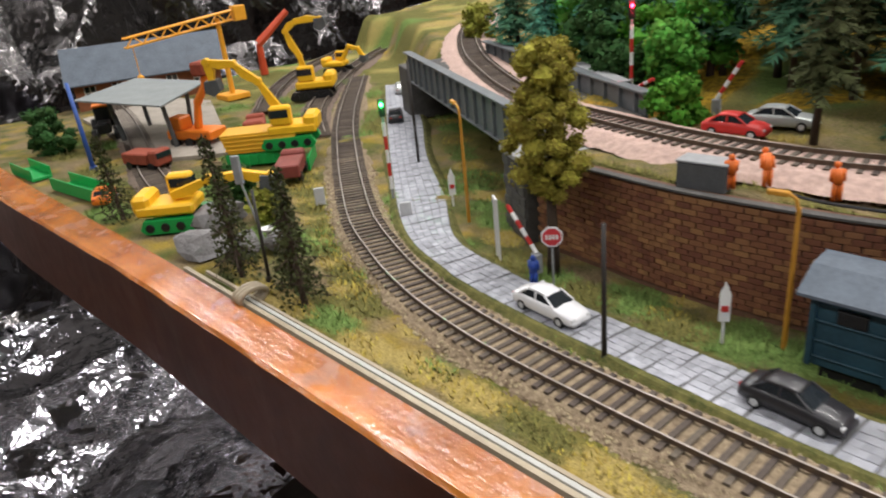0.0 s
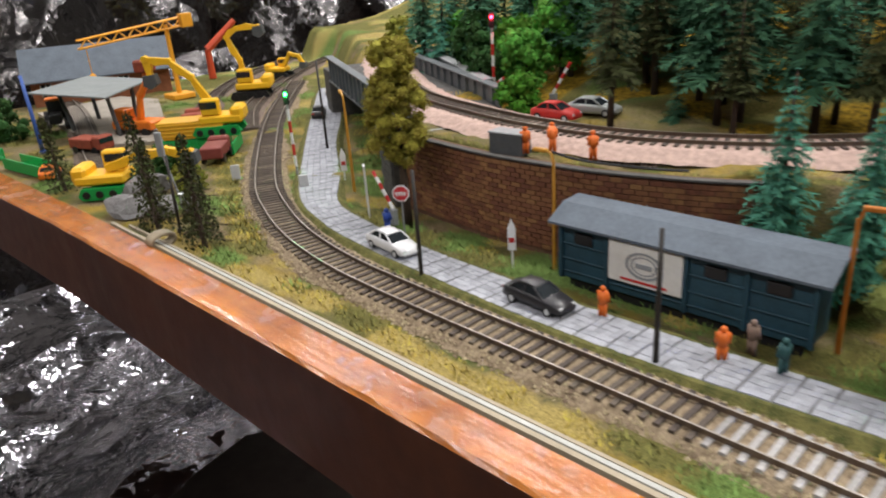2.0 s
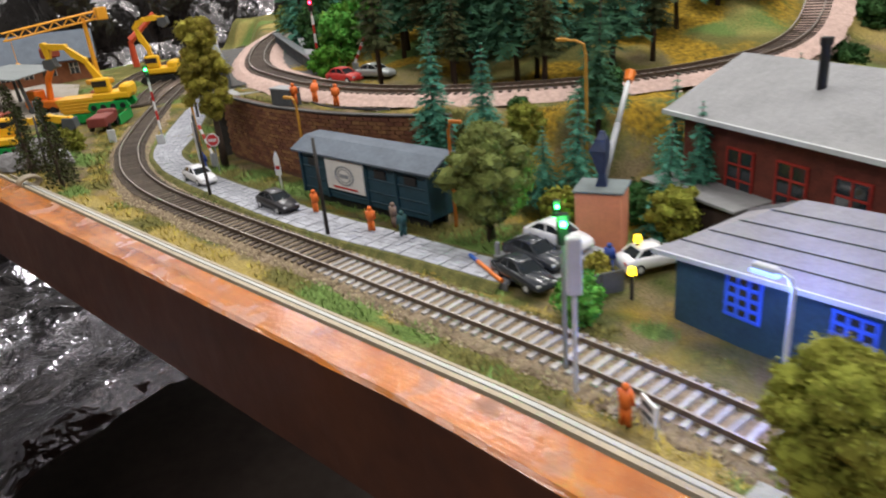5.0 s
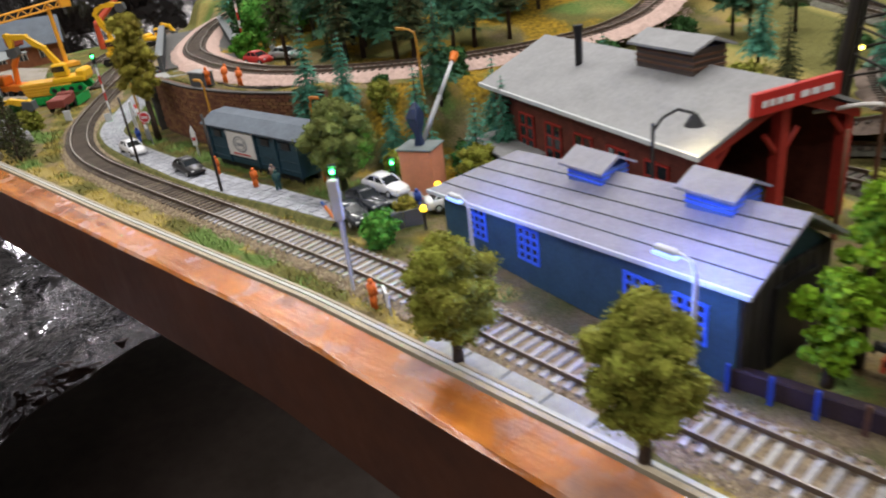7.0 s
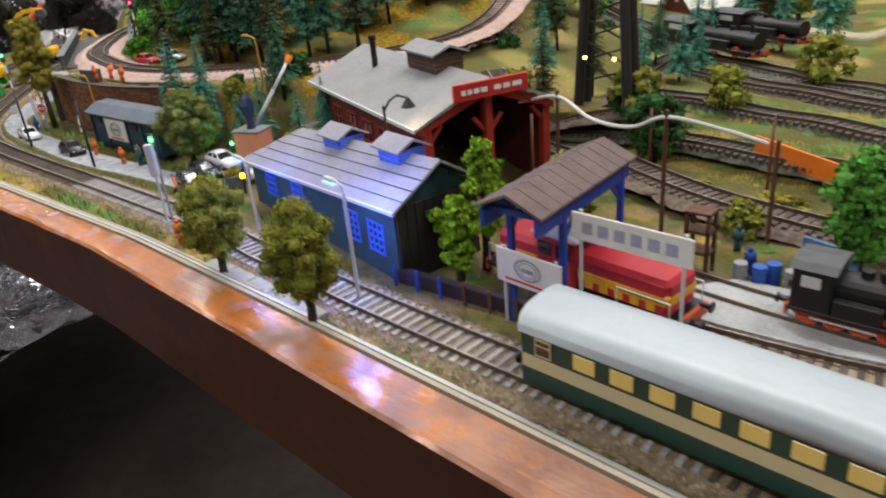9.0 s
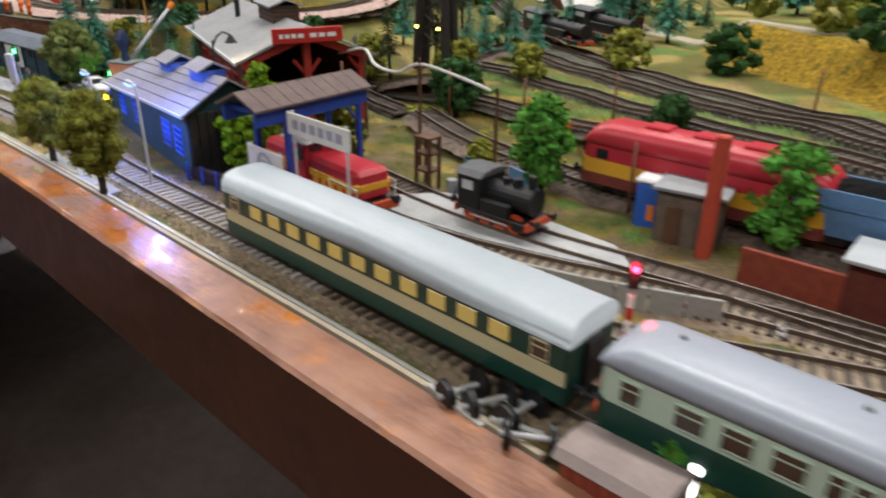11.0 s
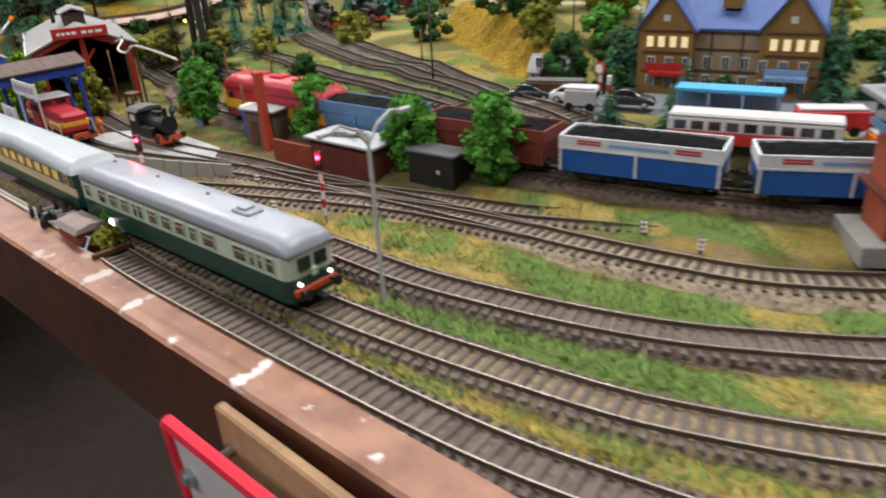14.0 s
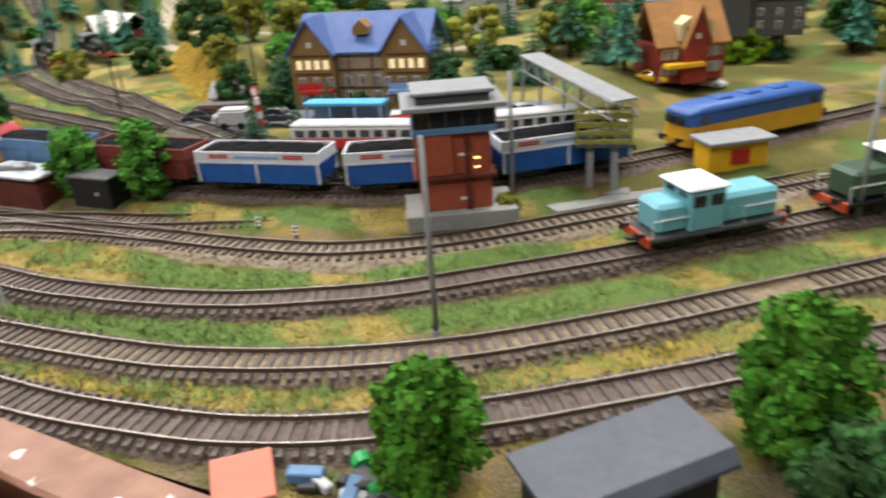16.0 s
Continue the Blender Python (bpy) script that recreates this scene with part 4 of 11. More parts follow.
# a pale country road winds over the bank
COUNTRY_ROAD = [(q.x, q.y) for q in smooth_line([(0.02, 1.5), (0.12, 1.36), (0.264, 1.175), (0.419, 1.068), (0.538, 0.997), (0.681, 0.937), (0.848, 0.949), (1.002, 1.009), (1.1, 1.1)], 0.02)]
cr_ = thing("road_country", "pale sandy country road winding over the bank", "road", kind="structure")
bm = bmesh.new()
ring_ = []
for a, b in zip(COUNTRY_ROAD, COUNTRY_ROAD[1:]):
    d_ = Vector((b[0] - a[0], b[1] - a[1], 0)).normalized()
    ring_.append([bm.verts.new(lift((a[0] - d_.y * w_, a[1] + d_.x * w_, terrain(a[0] - d_.y * w_, a[1] + d_.x * w_) + z_))) for w_, z_ in ((-0.017, -0.003), (-0.013, 0.002), (0.013, 0.002), (0.017, -0.003))])
for a, b in zip(ring_, ring_[1:]):
    for k in range(3):
        bm.faces.new((a[k], b[k], b[k + 1], a[k + 1]))
bmesh.ops.recalc_face_normals(bm, faces=bm.faces)
part("surface", bm, mat("pale_sandy_road", (0.42, 0.37, 0.27), 0.9, scale=40, amount=0.3, bump=0.0006, bscale=500, spec=0.1), cr_)

# broad-leaved trees and bushes about the far landscape, copied from a few kinds
BROAD = [leafy_tree(0, 0, 0, 0.075, 0.034, M["leaf_dark"], "dark green broad-leaved tree in the far landscape", 0.2, 31, "round", 0.0024, 24, 110, limbs=False, size=0.0034),
         leafy_tree(0, 0, 0, 0.06, 0.03, M["leaf_olive"], "olive-yellow foam tree in the far landscape", 0.2, 32, "round", 0.0024, 24, 110, limbs=False, size=0.003),
         leafy_tree(0, 0, 0, 0.065, 0.03, M["leaf_green"], "green foam tree in the far landscape", 0.2, 33, "round", 0.0024, 24, 110, limbs=False, size=0.003),
         leafy_tree(0, 0, 0, 0.03, 0.026, M["leaf_dark"], "low dark bush in the far landscape", 0.0, 34, "round", 0.0024, 18, 110, 0.003, category="bush")]
TUFTS = [leafy_tree(0, 0, 0, 0.03, 0.026, M[leaf_], lb_ + " in the grass behind the engine shed", 0.0, 36 + i_, "round", 0.0024, 16, 60, 0.0034, category="bush") for i_, (leaf_, lb_) in enumerate((("leaf_straw", "low straw-yellow tuft"), ("leaf_olive", "low olive tuft"), ("leaf_lime", "low fresh green tuft")))]
wide = np.array([(0.49, 0.9), (0.66, 0.98), (1.09, 0.66), (1.12, 0.54)])
count = 0
for _ in range(3000):
    x, y = rf.uniform(0.2, 2.2), rf.uniform(0.52, 1.7)
    near_line = min((x - a) ** 2 + (y - b) ** 2 for a, b in ((0.25, 0.89), (0.38, 0.812), (0.5, 0.75), (0.623, 0.69), (0.7, 0.65), (0.79, 0.606), (0.911, 0.545))) < 0.085 ** 2 or min((x - a) ** 2 + (y - b) ** 2 for a, b in COUNTRY_ROAD) < 0.05 ** 2 or 0.0 < y - 0.86 + 0.85 * (x - 0.6) < 0.07 and x < 0.92
    if near_line or (0.3 < x < 0.95 and y < 0.72) or (0.98 < x < 1.45 and y < 0.9) or (x > 1.3 and y < 0.85) or y < 0.9 - 0.8 * (x - 0.3) and x < 0.45 or ((wide - (x, y)) ** 2).sum(1).min() < 0.07 ** 2:
        continue
    wide = np.vstack([wide, (x, y)])
    c = copy_thing(BROAD[rf.choice((0, 1, 1, 2, 2, 3))], lift_matrix(pose(x, y, terrain(x, y) - 0.002, 0, 0, rf.uniform(0, 360))))
    q = rf.uniform(0.8, 1.25) * (1 - RISE_BY * lift_share(x, y))
    c.scale = (q, q, q * rf.uniform(0.85, 1.15))
    count += 1
    if count > 80:
        break
for x, y, k, q in ((-0.2, 0.45, 2, 0.9), (-0.25, 0.47, 3, 1.2), (-0.2, 0.5, 2, 1.1), (-0.3, 0.5, 0, 1.0), (-0.37, 0.56, 2, 1.0), (0.16, 0.33, 3, 0.5), (0.21, 0.36, 3, 0.8), (0.24, 0.33, 1, 0.6), (0.28, 0.4, 3, 0.9), (0.14, 0.42, 3, 0.8), (0.25, 0.46, 0, 0.8), (0.3, 0.5, 1, 0.8), (0.12, 0.35, 1, 0.5), (0.1, 0.37, 3, 0.4), (0.22, 0.68, 3, 0.9), (0.25, 0.74, 1, 0.8), (0.29, 0.8, 0, 0.8), (0.21, 0.8, 3, 1.0), (0.33, 0.56, 3, 0.7), (0.24, 0.86, 2, 0.8), (0.3, 0.7, 1, 0.7), (0.36, 0.62, 3, 0.8), (0.21, 0.55, 3, 0.8), (0.39, 0.68, 0, 0.6)):
    c = copy_thing(BROAD[k], pose(x, y, terrain(x, y) - 0.003, 0, 0, 70 * k + 300 * x))
    c.scale = (q, q, q)
# low growth on the open ground behind the engine shed
RL = np.array([(p.x, p.y) for L_ in (LINE_R, LINE_D, LINE_S) for p in smooth_line([(a_, b_, 0.0) for a_, b_ in L_], 0.01)])
low = np.array([(0.511, 0.465)])
for _ in range(3000):
    x, y = rf.uniform(0.22, 0.72), rf.uniform(0.36, 0.78)
    if y < 0.47 - 0.42 * (x - 0.3) + 0.03 or y > 0.86 - 0.85 * (x - 0.6) - 0.1 or ((RL - (x, y)) ** 2).sum(1).min() < 0.026 ** 2 or ((low - (x, y)) ** 2).sum(1).min() < 0.03 ** 2 or ((UPL - (x, y)) ** 2).sum(1).min() < 0.03 ** 2:
        continue
    if (x - 0.303) ** 2 + (y - 0.597) ** 2 < 0.04 ** 2 or noise.noise((x * 9, y * 9, 4)) < -0.12:
        continue
    low = np.vstack([low, (x, y)])
    q = rf.uniform(0.3, 0.6)
    c = copy_thing(TUFTS[rf.choice((0, 0, 0, 1, 1, 2))], pose(x, y, terrain(x, y) - 0.003, 0, 0, rf.uniform(0, 360)))
    c.scale = (q * rf.uniform(0.9, 1.5), q * rf.uniform(0.9, 1.5), q * rf.uniform(0.5, 0.9))
    if len(low) > 95:
        break
for k in (*BROAD, *TUFTS):
    for o in (*k.children, k):
        bpy.data.objects.remove(o)

leafy_tree(-0.172, 0.279, 0, 0.128, 0.026, M["leaf_straw"], "tall olive foam tree with a bare brown trunk", 0.36, 11, "column", 0.003, 48, 420, 0.0013)
leafy_tree(0.15, 0.274, 0, 0.07, 0.028, M["leaf_weep"], "grey-green drooping tree beside the paved road", 0.22, 12, "round", 0.0024, 44, 400, 0.0013)
leafy_tree(0.377, 0.153, 0, 0.062, 0.0225, M["leaf_olive"], "olive round foam tree at the table edge", 0.3, 13, "round", 0.0022, 44, 420, 0.0012)
leafy_tree(0.475, 0.143, 0, 0.07, 0.0205, M["leaf_olive"], "olive round foam tree at the table edge", 0.3, 14, "round", 0.0022, 46, 420, 0.0012)
leafy_tree(0.509, 0.226, 0, 0.05, 0.016, M["leaf_lime"], "lime-green leafy tree beside the shed", 0.15, 15, "column", 0.0022, 20, 170, 0.0024)
leafy_tree(0.514, 0.245, 0, 0.078, 0.016, M["leaf_lime"], "taller lime-green leafy tree beside the shed", 0.3, 29, "column", 0.0024, 24, 170, 0.0024)
leafy_tree(0.533, 0.3, 0, 0.055, 0.02, M["leaf_olive"], "olive shrub tree by the coal canopy", 0.1, 16, "round", 0.0022, 22, 110, 0.003)
leafy_tree(0.688, 0.335, 0, 0.068, 0.021, M["leaf_green"], "fresh green round tree behind the small steam engine", 0.2, 17, "round", 0.0022, 32, 140, 0.0028)
leafy_tree(0.503, 0.463, 0.002, 0.052, 0.027, M["leaf_dark"], "dark green ball-shaped tree by the sidings", 0.15, 18, "round", 0.002, 24, 120)
leafy_tree(0.626, 0.525, 0.002, 0.034, 0.023, M["leaf_dark"], "low dark green bush by the sidings", 0.0, 19, "round", 0.002, 20, 120, category="bush")
leafy_tree(0.381, 0.56, 0.002, 0.035, 0.024, M["leaf_dark"], "low dark bush behind the engine shed", 0.0, 20, "round", 0.002, 20, 120, category="bush")
for x, y, h, s in ((0.838, 0.352, 0.062, 21), (0.961, 0.338, 0.06, 22), (1.035, 0.342, 0.07, 23)):
    leafy_tree(x, y, 0, h, 0.0255, M["leaf_green"], "fresh green layered tree before the coal train", 0.12, s, "round", 0.002, 34, 150, 0.0024)
leafy_tree(1.385, 0.135, 0, 0.05, 0.0235, M["leaf_bright"], "bright green bushy tree at the table edge", 0.02, 24, "round", 0.002, 30, 160, 0.0032)
leafy_tree(1.51, 0.195, 0, 0.064, 0.028, M["leaf_bright"], "bright green bushy tree at the table edge", 0.02, 25, "round", 0.002, 34, 160, 0.0032)
leafy_tree(1.565, 0.21, 0, 0.06, 0.026, M["leaf_green"], "green bushy tree at the table edge", 0.02, 26, "round", 0.002, 30, 150, 0.0032)
leafy_tree(1.535, 0.15, 0, 0.045, 0.03, M["leaf_dark"], "dark green bushy tree at the table edge", 0.02, 27, "round", 0.002, 28, 150, 0.0032)
leafy_tree(1.6, 0.17, 0, 0.05, 0.03, M["leaf_green"], "green bushy tree at the table edge", 0.02, 28, "round", 0.002, 28, 150, 0.0032)
# shrubs and bushes
for i, (x, y, r, leaf) in enumerate([(-0.172, 0.41, 0.022, "leaf_bright"), (-0.25, 0.5, 0.035, "leaf_bright"), (-0.33, 0.56, 0.035, "leaf_bright"), (-0.4, 0.62, 0.03, "leaf_green"), (-0.6, 0.66, 0.03, "leaf_olive"), (-0.825, 0.19, 0.035, "leaf_dark"), (-0.46, 0.235, 0.02, "leaf_dark"), (-0.4, 0.225, 0.017, "leaf_olive"),
                                     (0.27, 0.55, 0.03, "leaf_olive"), (0.33, 0.6, 0.03, "leaf_olive"), (0.4, 0.64, 0.028, "leaf_olive"), (0.17, 0.315, 0.016, "leaf_olive"), (0.62, 0.36, 0.014, "leaf_olive"), (0.93, 0.63, 0.034, "leaf_dark"), (0.86, 0.69, 0.03, "leaf_olive"), (0.8, 0.76, 0.032, "leaf_dark"),
                                     (1.0, 0.6, 0.02, "leaf_dark"), (0.97, 0.68, 0.036, "leaf_dark"), (1.17, 0.7, 0.036, "leaf_dark"), (0.72, 0.82, 0.05, "leaf_dark"), (0.86, 0.9, 0.05, "leaf_green"), (1.0, 0.95, 0.05, "leaf_green"), (1.1, 1.0, 0.05, "leaf_olive"), (1.45, 0.95, 0.03, "leaf_lime"), (1.1, 0.63, 0.016, "leaf_dark"), (1.14, 0.6, 0.014, "leaf_dark"), (0.55, 0.85, 0.04, "leaf_dark"), (0.64, 0.95, 0.05, "leaf_olive"), (1.25, 1.05, 0.05, "leaf_green"), (1.6, 1.05, 0.05, "leaf_olive"), (0.45, 0.78, 0.035, "leaf_olive"), (1.325, 0.388, 0.011, "leaf_olive")]):
    leafy_tree(x, y, terrain(x, y), r * 1.5, r, M[leaf], {"leaf_bright": "bright green bush on the slope", "leaf_green": "green bush", "leaf_olive": "olive-yellow foam bush", "leaf_dark": "dark green bush", "leaf_lime": "lime-green bush"}[leaf] + " growing from the turf", 0.0, 40 + i, "round", 0.002, 16, 90, 0.003, category="bush")

# ---- rail vehicles ----
M["coachgreen"] = mat("dark_green_coach_paint", (0.012, 0.058, 0.042), 0.32, scale=60, amount=0.2, spec=0.5)
M["cream"] = mat("pale_green_cream_paint", (0.5, 0.62, 0.5), 0.4, scale=60, amount=0.1)
M["creamyel"] = mat("cream_coach_paint", (0.62, 0.55, 0.33), 0.4, scale=60, amount=0.1)
M["roofgrey"] = mat("blue_grey_roof_paint", (0.33, 0.36, 0.42), 0.33, scale=50, amount=0.12, spec=0.5)
M["rooflight"] = mat("pale_grey_roof_paint", (0.4, 0.45, 0.48), 0.36, scale=50, amount=0.12)
M["buffred"] = mat("orange_red_beam", (0.6, 0.09, 0.03), 0.5, scale=60)
M["lampwhite"] = mat("lit_headlamp", (0.9, 0.9, 0.85), 0.3, emit=(1.0, 0.95, 0.85), power=3)
M["litwin"] = mat("lit_coach_window", (0.3, 0.2, 0.06), 0.2, emit=(1.0, 0.72, 0.2), power=0.25)
M["wheel"] = mat("wheel_steel", (0.05, 0.045, 0.04), 0.45, 0.6)
M["winbrown"] = mat("brown_tinted_window", (0.05, 0.035, 0.025), 0.12, spec=0.7)


def wheelset(parent, x, r=0.0055, name="wheel"):
    for s in (-1, 1):
        bm = bmesh.new()
        cyl(bm, (x, s * 0.0072, r + 0.005), (x, s * 0.0098, r + 0.005), r, r, 14)
        cyl(bm, (x, s * 0.0098, r + 0.005), (x, s * 0.0103, r + 0.005), r * 0.55, r * 0.45, 10)
        part(name, bm, M["wheel"], parent)


def bogie(parent, x, half=0.014):
    bm = bmesh.new()
    for s in (-1, 1):
        box(bm, x - half * 1.35, s * 0.0112 - 0.0012, 0.008, x + half * 1.35, s * 0.0112 + 0.0012, 0.0125, 0.0005)
        for k in (-1, 1):
            box(bm, x + k * half - 0.0024, s * 0.0126 - 0.0008, 0.0075, x + k * half + 0.0024, s * 0.0126 + 0.0008, 0.013, 0.0004)
        box(bm, x - 0.005, s * 0.0128 - 0.001, 0.007, x + 0.005, s * 0.0128 + 0.001, 0.0115, 0.0004)
    box(bm, x - 0.004, -0.011, 0.009, x + 0.004, 0.011, 0.013)
    part("bogie_frame", bm, M["black"], parent)
    for k in (-1, 1):
        wheelset(parent, x + k * half)


def buffers(parent, x, d):
    for s in (-1, 1):
        bm = bmesh.new()
        cyl(bm, (x, s * 0.0098, 0.0165), (x + d * 0.005, s * 0.0098, 0.0165), 0.0013, 0.0013, 8)
        cyl(bm, (x + d * 0.005, s * 0.0098, 0.0165), (x + d * 0.0058, s * 0.0098, 0.0165), 0.0028, 0.0028, 12)
        part("buffer", bm, M["black"], parent)
    bm = bmesh.new()
    box(bm, x, -0.002, 0.0105, x + d * 0.007, 0.002, 0.0125, 0.0004)
    part("coupling", bm, M["black"], parent)


def car_section(w, z0, z1, roof):
    """Half-section points of a coach side and its rounded roof, from the left foot over the roof to the right."""
    pts = [(-w, z0), (-w, z1)]
    n = 10
    for i in range(n + 1):
        a = math.pi * (1 - i / n)
        pts.append((w * math.copysign(abs(math.cos(a)) ** 0.7, math.cos(a)), z1 + 0.0005 + (roof - z1) * math.sin(a) ** 0.8))
    return pts + [(w, z1), (w, z0)]


def loft(bm, stations, mi=0):
    rings = [[bm.verts.new((x, y, z)) for y, z in sec] for x, sec in stations]
    k = len(rings[0])
    for a, b in zip(rings, rings[1:]):
        for j in range(k - 1):
            bm.faces.new((a[j], a[j + 1], b[j + 1], b[j])).material_index = mi
        bm.faces.new((a[k - 1], a[0], b[0], b[k - 1])).material_index = mi
    bm.faces.new(rings[0]).material_index = mi
    bm.faces.new(rings[-1][::-1]).material_index = mi
    bmesh.ops.recalc_face_normals(bm, faces=bm.faces)


def slab_between(bm, x0, x1, w, z0, z1, nose0=0.0, nose1=0.0, mi=0):
    """A body band whose ends are narrowed a little, in plan."""
    outline = [(x0 + nose0, -w), (x1 - nose1, -w), (x1 - nose1 * 0.25, -w * 0.86), (x1, -w * 0.55), (x1, w * 0.55), (x1 - nose1 * 0.25, w * 0.86), (x1 - nose1, w), (x0 + nose0, w), (x0 + nose0 * 0.25, w * 0.86), (x0, w * 0.55), (x0, -w * 0.55), (x0 + nose0 * 0.25, -w * 0.86)]
    if nose0 == 0 and nose1 == 0:
        outline = [(x0, -w), (x1, -w), (x1, w), (x0, w)]
    prism(bm, outline, "z", z0, z1, mi)


def roof_loft(bm, x0, x1, w, z1, top, end0, end1):
    st = []
    for x, k, q in ((x0, 0.9, 0.25), (x0 + end0 * 0.35, 0.97, 0.75), (x0 + end0, 1, 1), ((x0 + x1) / 2, 1, 1), (x1 - end1, 1, 1), (x1 - end1 * 0.35, 0.97, 0.75), (x1, 0.9, 0.25)):
        if (end0 == 0 and x < x0 + 0.001) or (end1 == 0 and x > x1 - 0.001):
            k, q = 1, 1
        sec = []
        n = 14
        for i in range(n + 1):
            a = math.pi * (1 - i / n)
            sec.append((w * k * math.copysign(abs(math.cos(a)) ** 0.6, math.cos(a)), z1 + (top - z1) * q * math.sin(a) ** 0.75))
        st.append((x, sec))
    loft(bm, st)


def window_box(parent, x0, x1, z0, z1, w, material, frame=None, sides_=(-1, 1)):
    for s in sides_:
        bm = bmesh.new()
        box(bm, x0, s * w - 0.0003, z0, x1, s * w + 0.0003, z1, 0.0002)
        wn = part("window", bm, material, parent)
        if frame:
            bm = bmesh.new()
            for a in ((x0 - .0004, z0 - .0004, x0, z1 + .0004), (x1, z0 - .0004, x1 + .0004, z1 + .0004), (x0, z1, x1, z1 + .0004), (x0, z0 - .0004, x1, z0), (x0, (z0 + z1 * 2) / 3 - 0.0002, x1, (z0 + z1 * 2) / 3 + 0.0002)):
                box(bm, a[0], s * w - 0.0006, a[1], a[2], s * w + 0.0006, a[3])
            part("frame", bm, frame, wn)


def on_line(pts, x):
    line = smooth_line(pts, 0.004)
    i = min(range(len(line)), key=lambda k: abs(line[k].x - x))
    a, b = line[max(0, i - 12)], line[min(len(line) - 1, i + 12)]
    return line[i].y, math.degrees(math.atan2(b.y - a.y, b.x - a.x))


def railcar(x_front, length):
    xm = x_front - length / 2
    y, ang = on_line(LINE_A, xm)
    t = thing("railcar", "green and cream diesel railcar with a glossy grey roof", "railcar", pose(xm, y, 0, 0, 0, ang))
    h, w = length / 2, 0.0163
    bm = bmesh.new()
    slab_between(bm, -h, h, w, 0.011, 0.0235, 0.004, 0.004)
    part("lower_body", bm, M["coachgreen"], t, "dark green lower body")
    bm = bmesh.new()
    slab_between(bm, -h + 0.0004, h - 0.0004, w - 0.0002, 0.0235, 0.0365, 0.004, 0.004)
    part("upper_body", bm, M["cream"], t, "pale green upper body")
    bm = bmesh.new()
    roof_loft(bm, -h - 0.0002, h + 0.0002, w + 0.0002, 0.0362, 0.0455, 0.011, 0.011)
    part("roof", bm, M["roofgrey"], t, "glossy blue-grey roof", smooth=True)
    bm = bmesh.new()
    box(bm, h - 0.058, -0.0052, 0.0445, h - 0.042, 0.0052, 0.0472, 0.0008)
    box(bm, h - 0.055, -0.0035, 0.0472, h - 0.047, 0.0035, 0.0485, 0.0005)
    part("roof_vent", bm, M["roofgrey"], t)
    for x in (-h + 0.02, -h + 0.075, -h + 0.13, -h + 0.17):
        bm = bmesh.new()
        cyl(bm, (x, 0.003, 0.044), (x, 0.003, 0.0468), 0.0018, 0.001, 8)
        part("roof_ventilator", bm, M["grey"], t)
    xs = [(-h + 0.012, 0.008), (-h + 0.035, 0.011), (-h + 0.053, 0.011), (-h + 0.071, 0.011), (-h + 0.089, 0.005), (-h + 0.097, 0.005), (-h + 0.112, 0.011), (-h + 0.13, 0.011), (-h + 0.148, 0.011), (-h + 0.166, 0.008), (-h + 0.182, 0.013), (-h + 0.217, 0.013), (-h + 0.234, 0.004), (-h + 0.242, 0.004), (h - 0.018, 0.006)]
    for x, ln in [(-h + (x + h) * length / 0.27, ln * length / 0.27) for x, ln in xs[:-1]] + [(h - 0.016, 0.006)]:
        window_box(t, x, x + ln, 0.026, 0.034, w, M["winbrown"], M["cream"])
    for e in (-1, 1):
        for s in (-1, 1):
            bm = bmesh.new()
            box(bm, e * h - 0.0004, s * 0.0012, 0.0265, e * h + 0.0005, s * 0.0092, 0.034, 0.0003)
            part("windscreen", bm, M["glass"], t)
            bm = bmesh.new()
            bmesh.ops.create_uvsphere(bm, u_segments=10, v_segments=8, radius=0.0012, matrix=Matrix.Translation((e * h + 0.0006, s * 0.0098, 0.0205)))
            part("headlamp", bm, M["lampwhite"], t, smooth=True)
        bm = bmesh.new()
        box(bm, e * h - 0.0005, -0.0022, 0.0222, e * h + 0.0012, 0.0022, 0.0268, 0.0005)
        part("nose_panel", bm, M["cream"], t)
        bm = bmesh.new()
        box(bm, e * h - 0.001, -0.0135, 0.0142, e * h + 0.0012, 0.0135, 0.018, 0.0005)
        part("buffer_beam", bm, M["buffred"], t, "orange-red buffer beam")
        buffers(t, e * (h + 0.001), e)
        bogie(t, e * (h - 0.046))
    bm = bmesh.new()
    box(bm, -h + 0.075, -0.012, 0.008, h - 0.075, 0.012, 0.0112, 0.001)
    for k in range(5):
        box(bm, -0.045 + k * 0.02, -0.0138, 0.0072, -0.032 + k * 0.02, 0.0138, 0.0112, 0.0006)
    part("underframe", bm, M["black"], t)


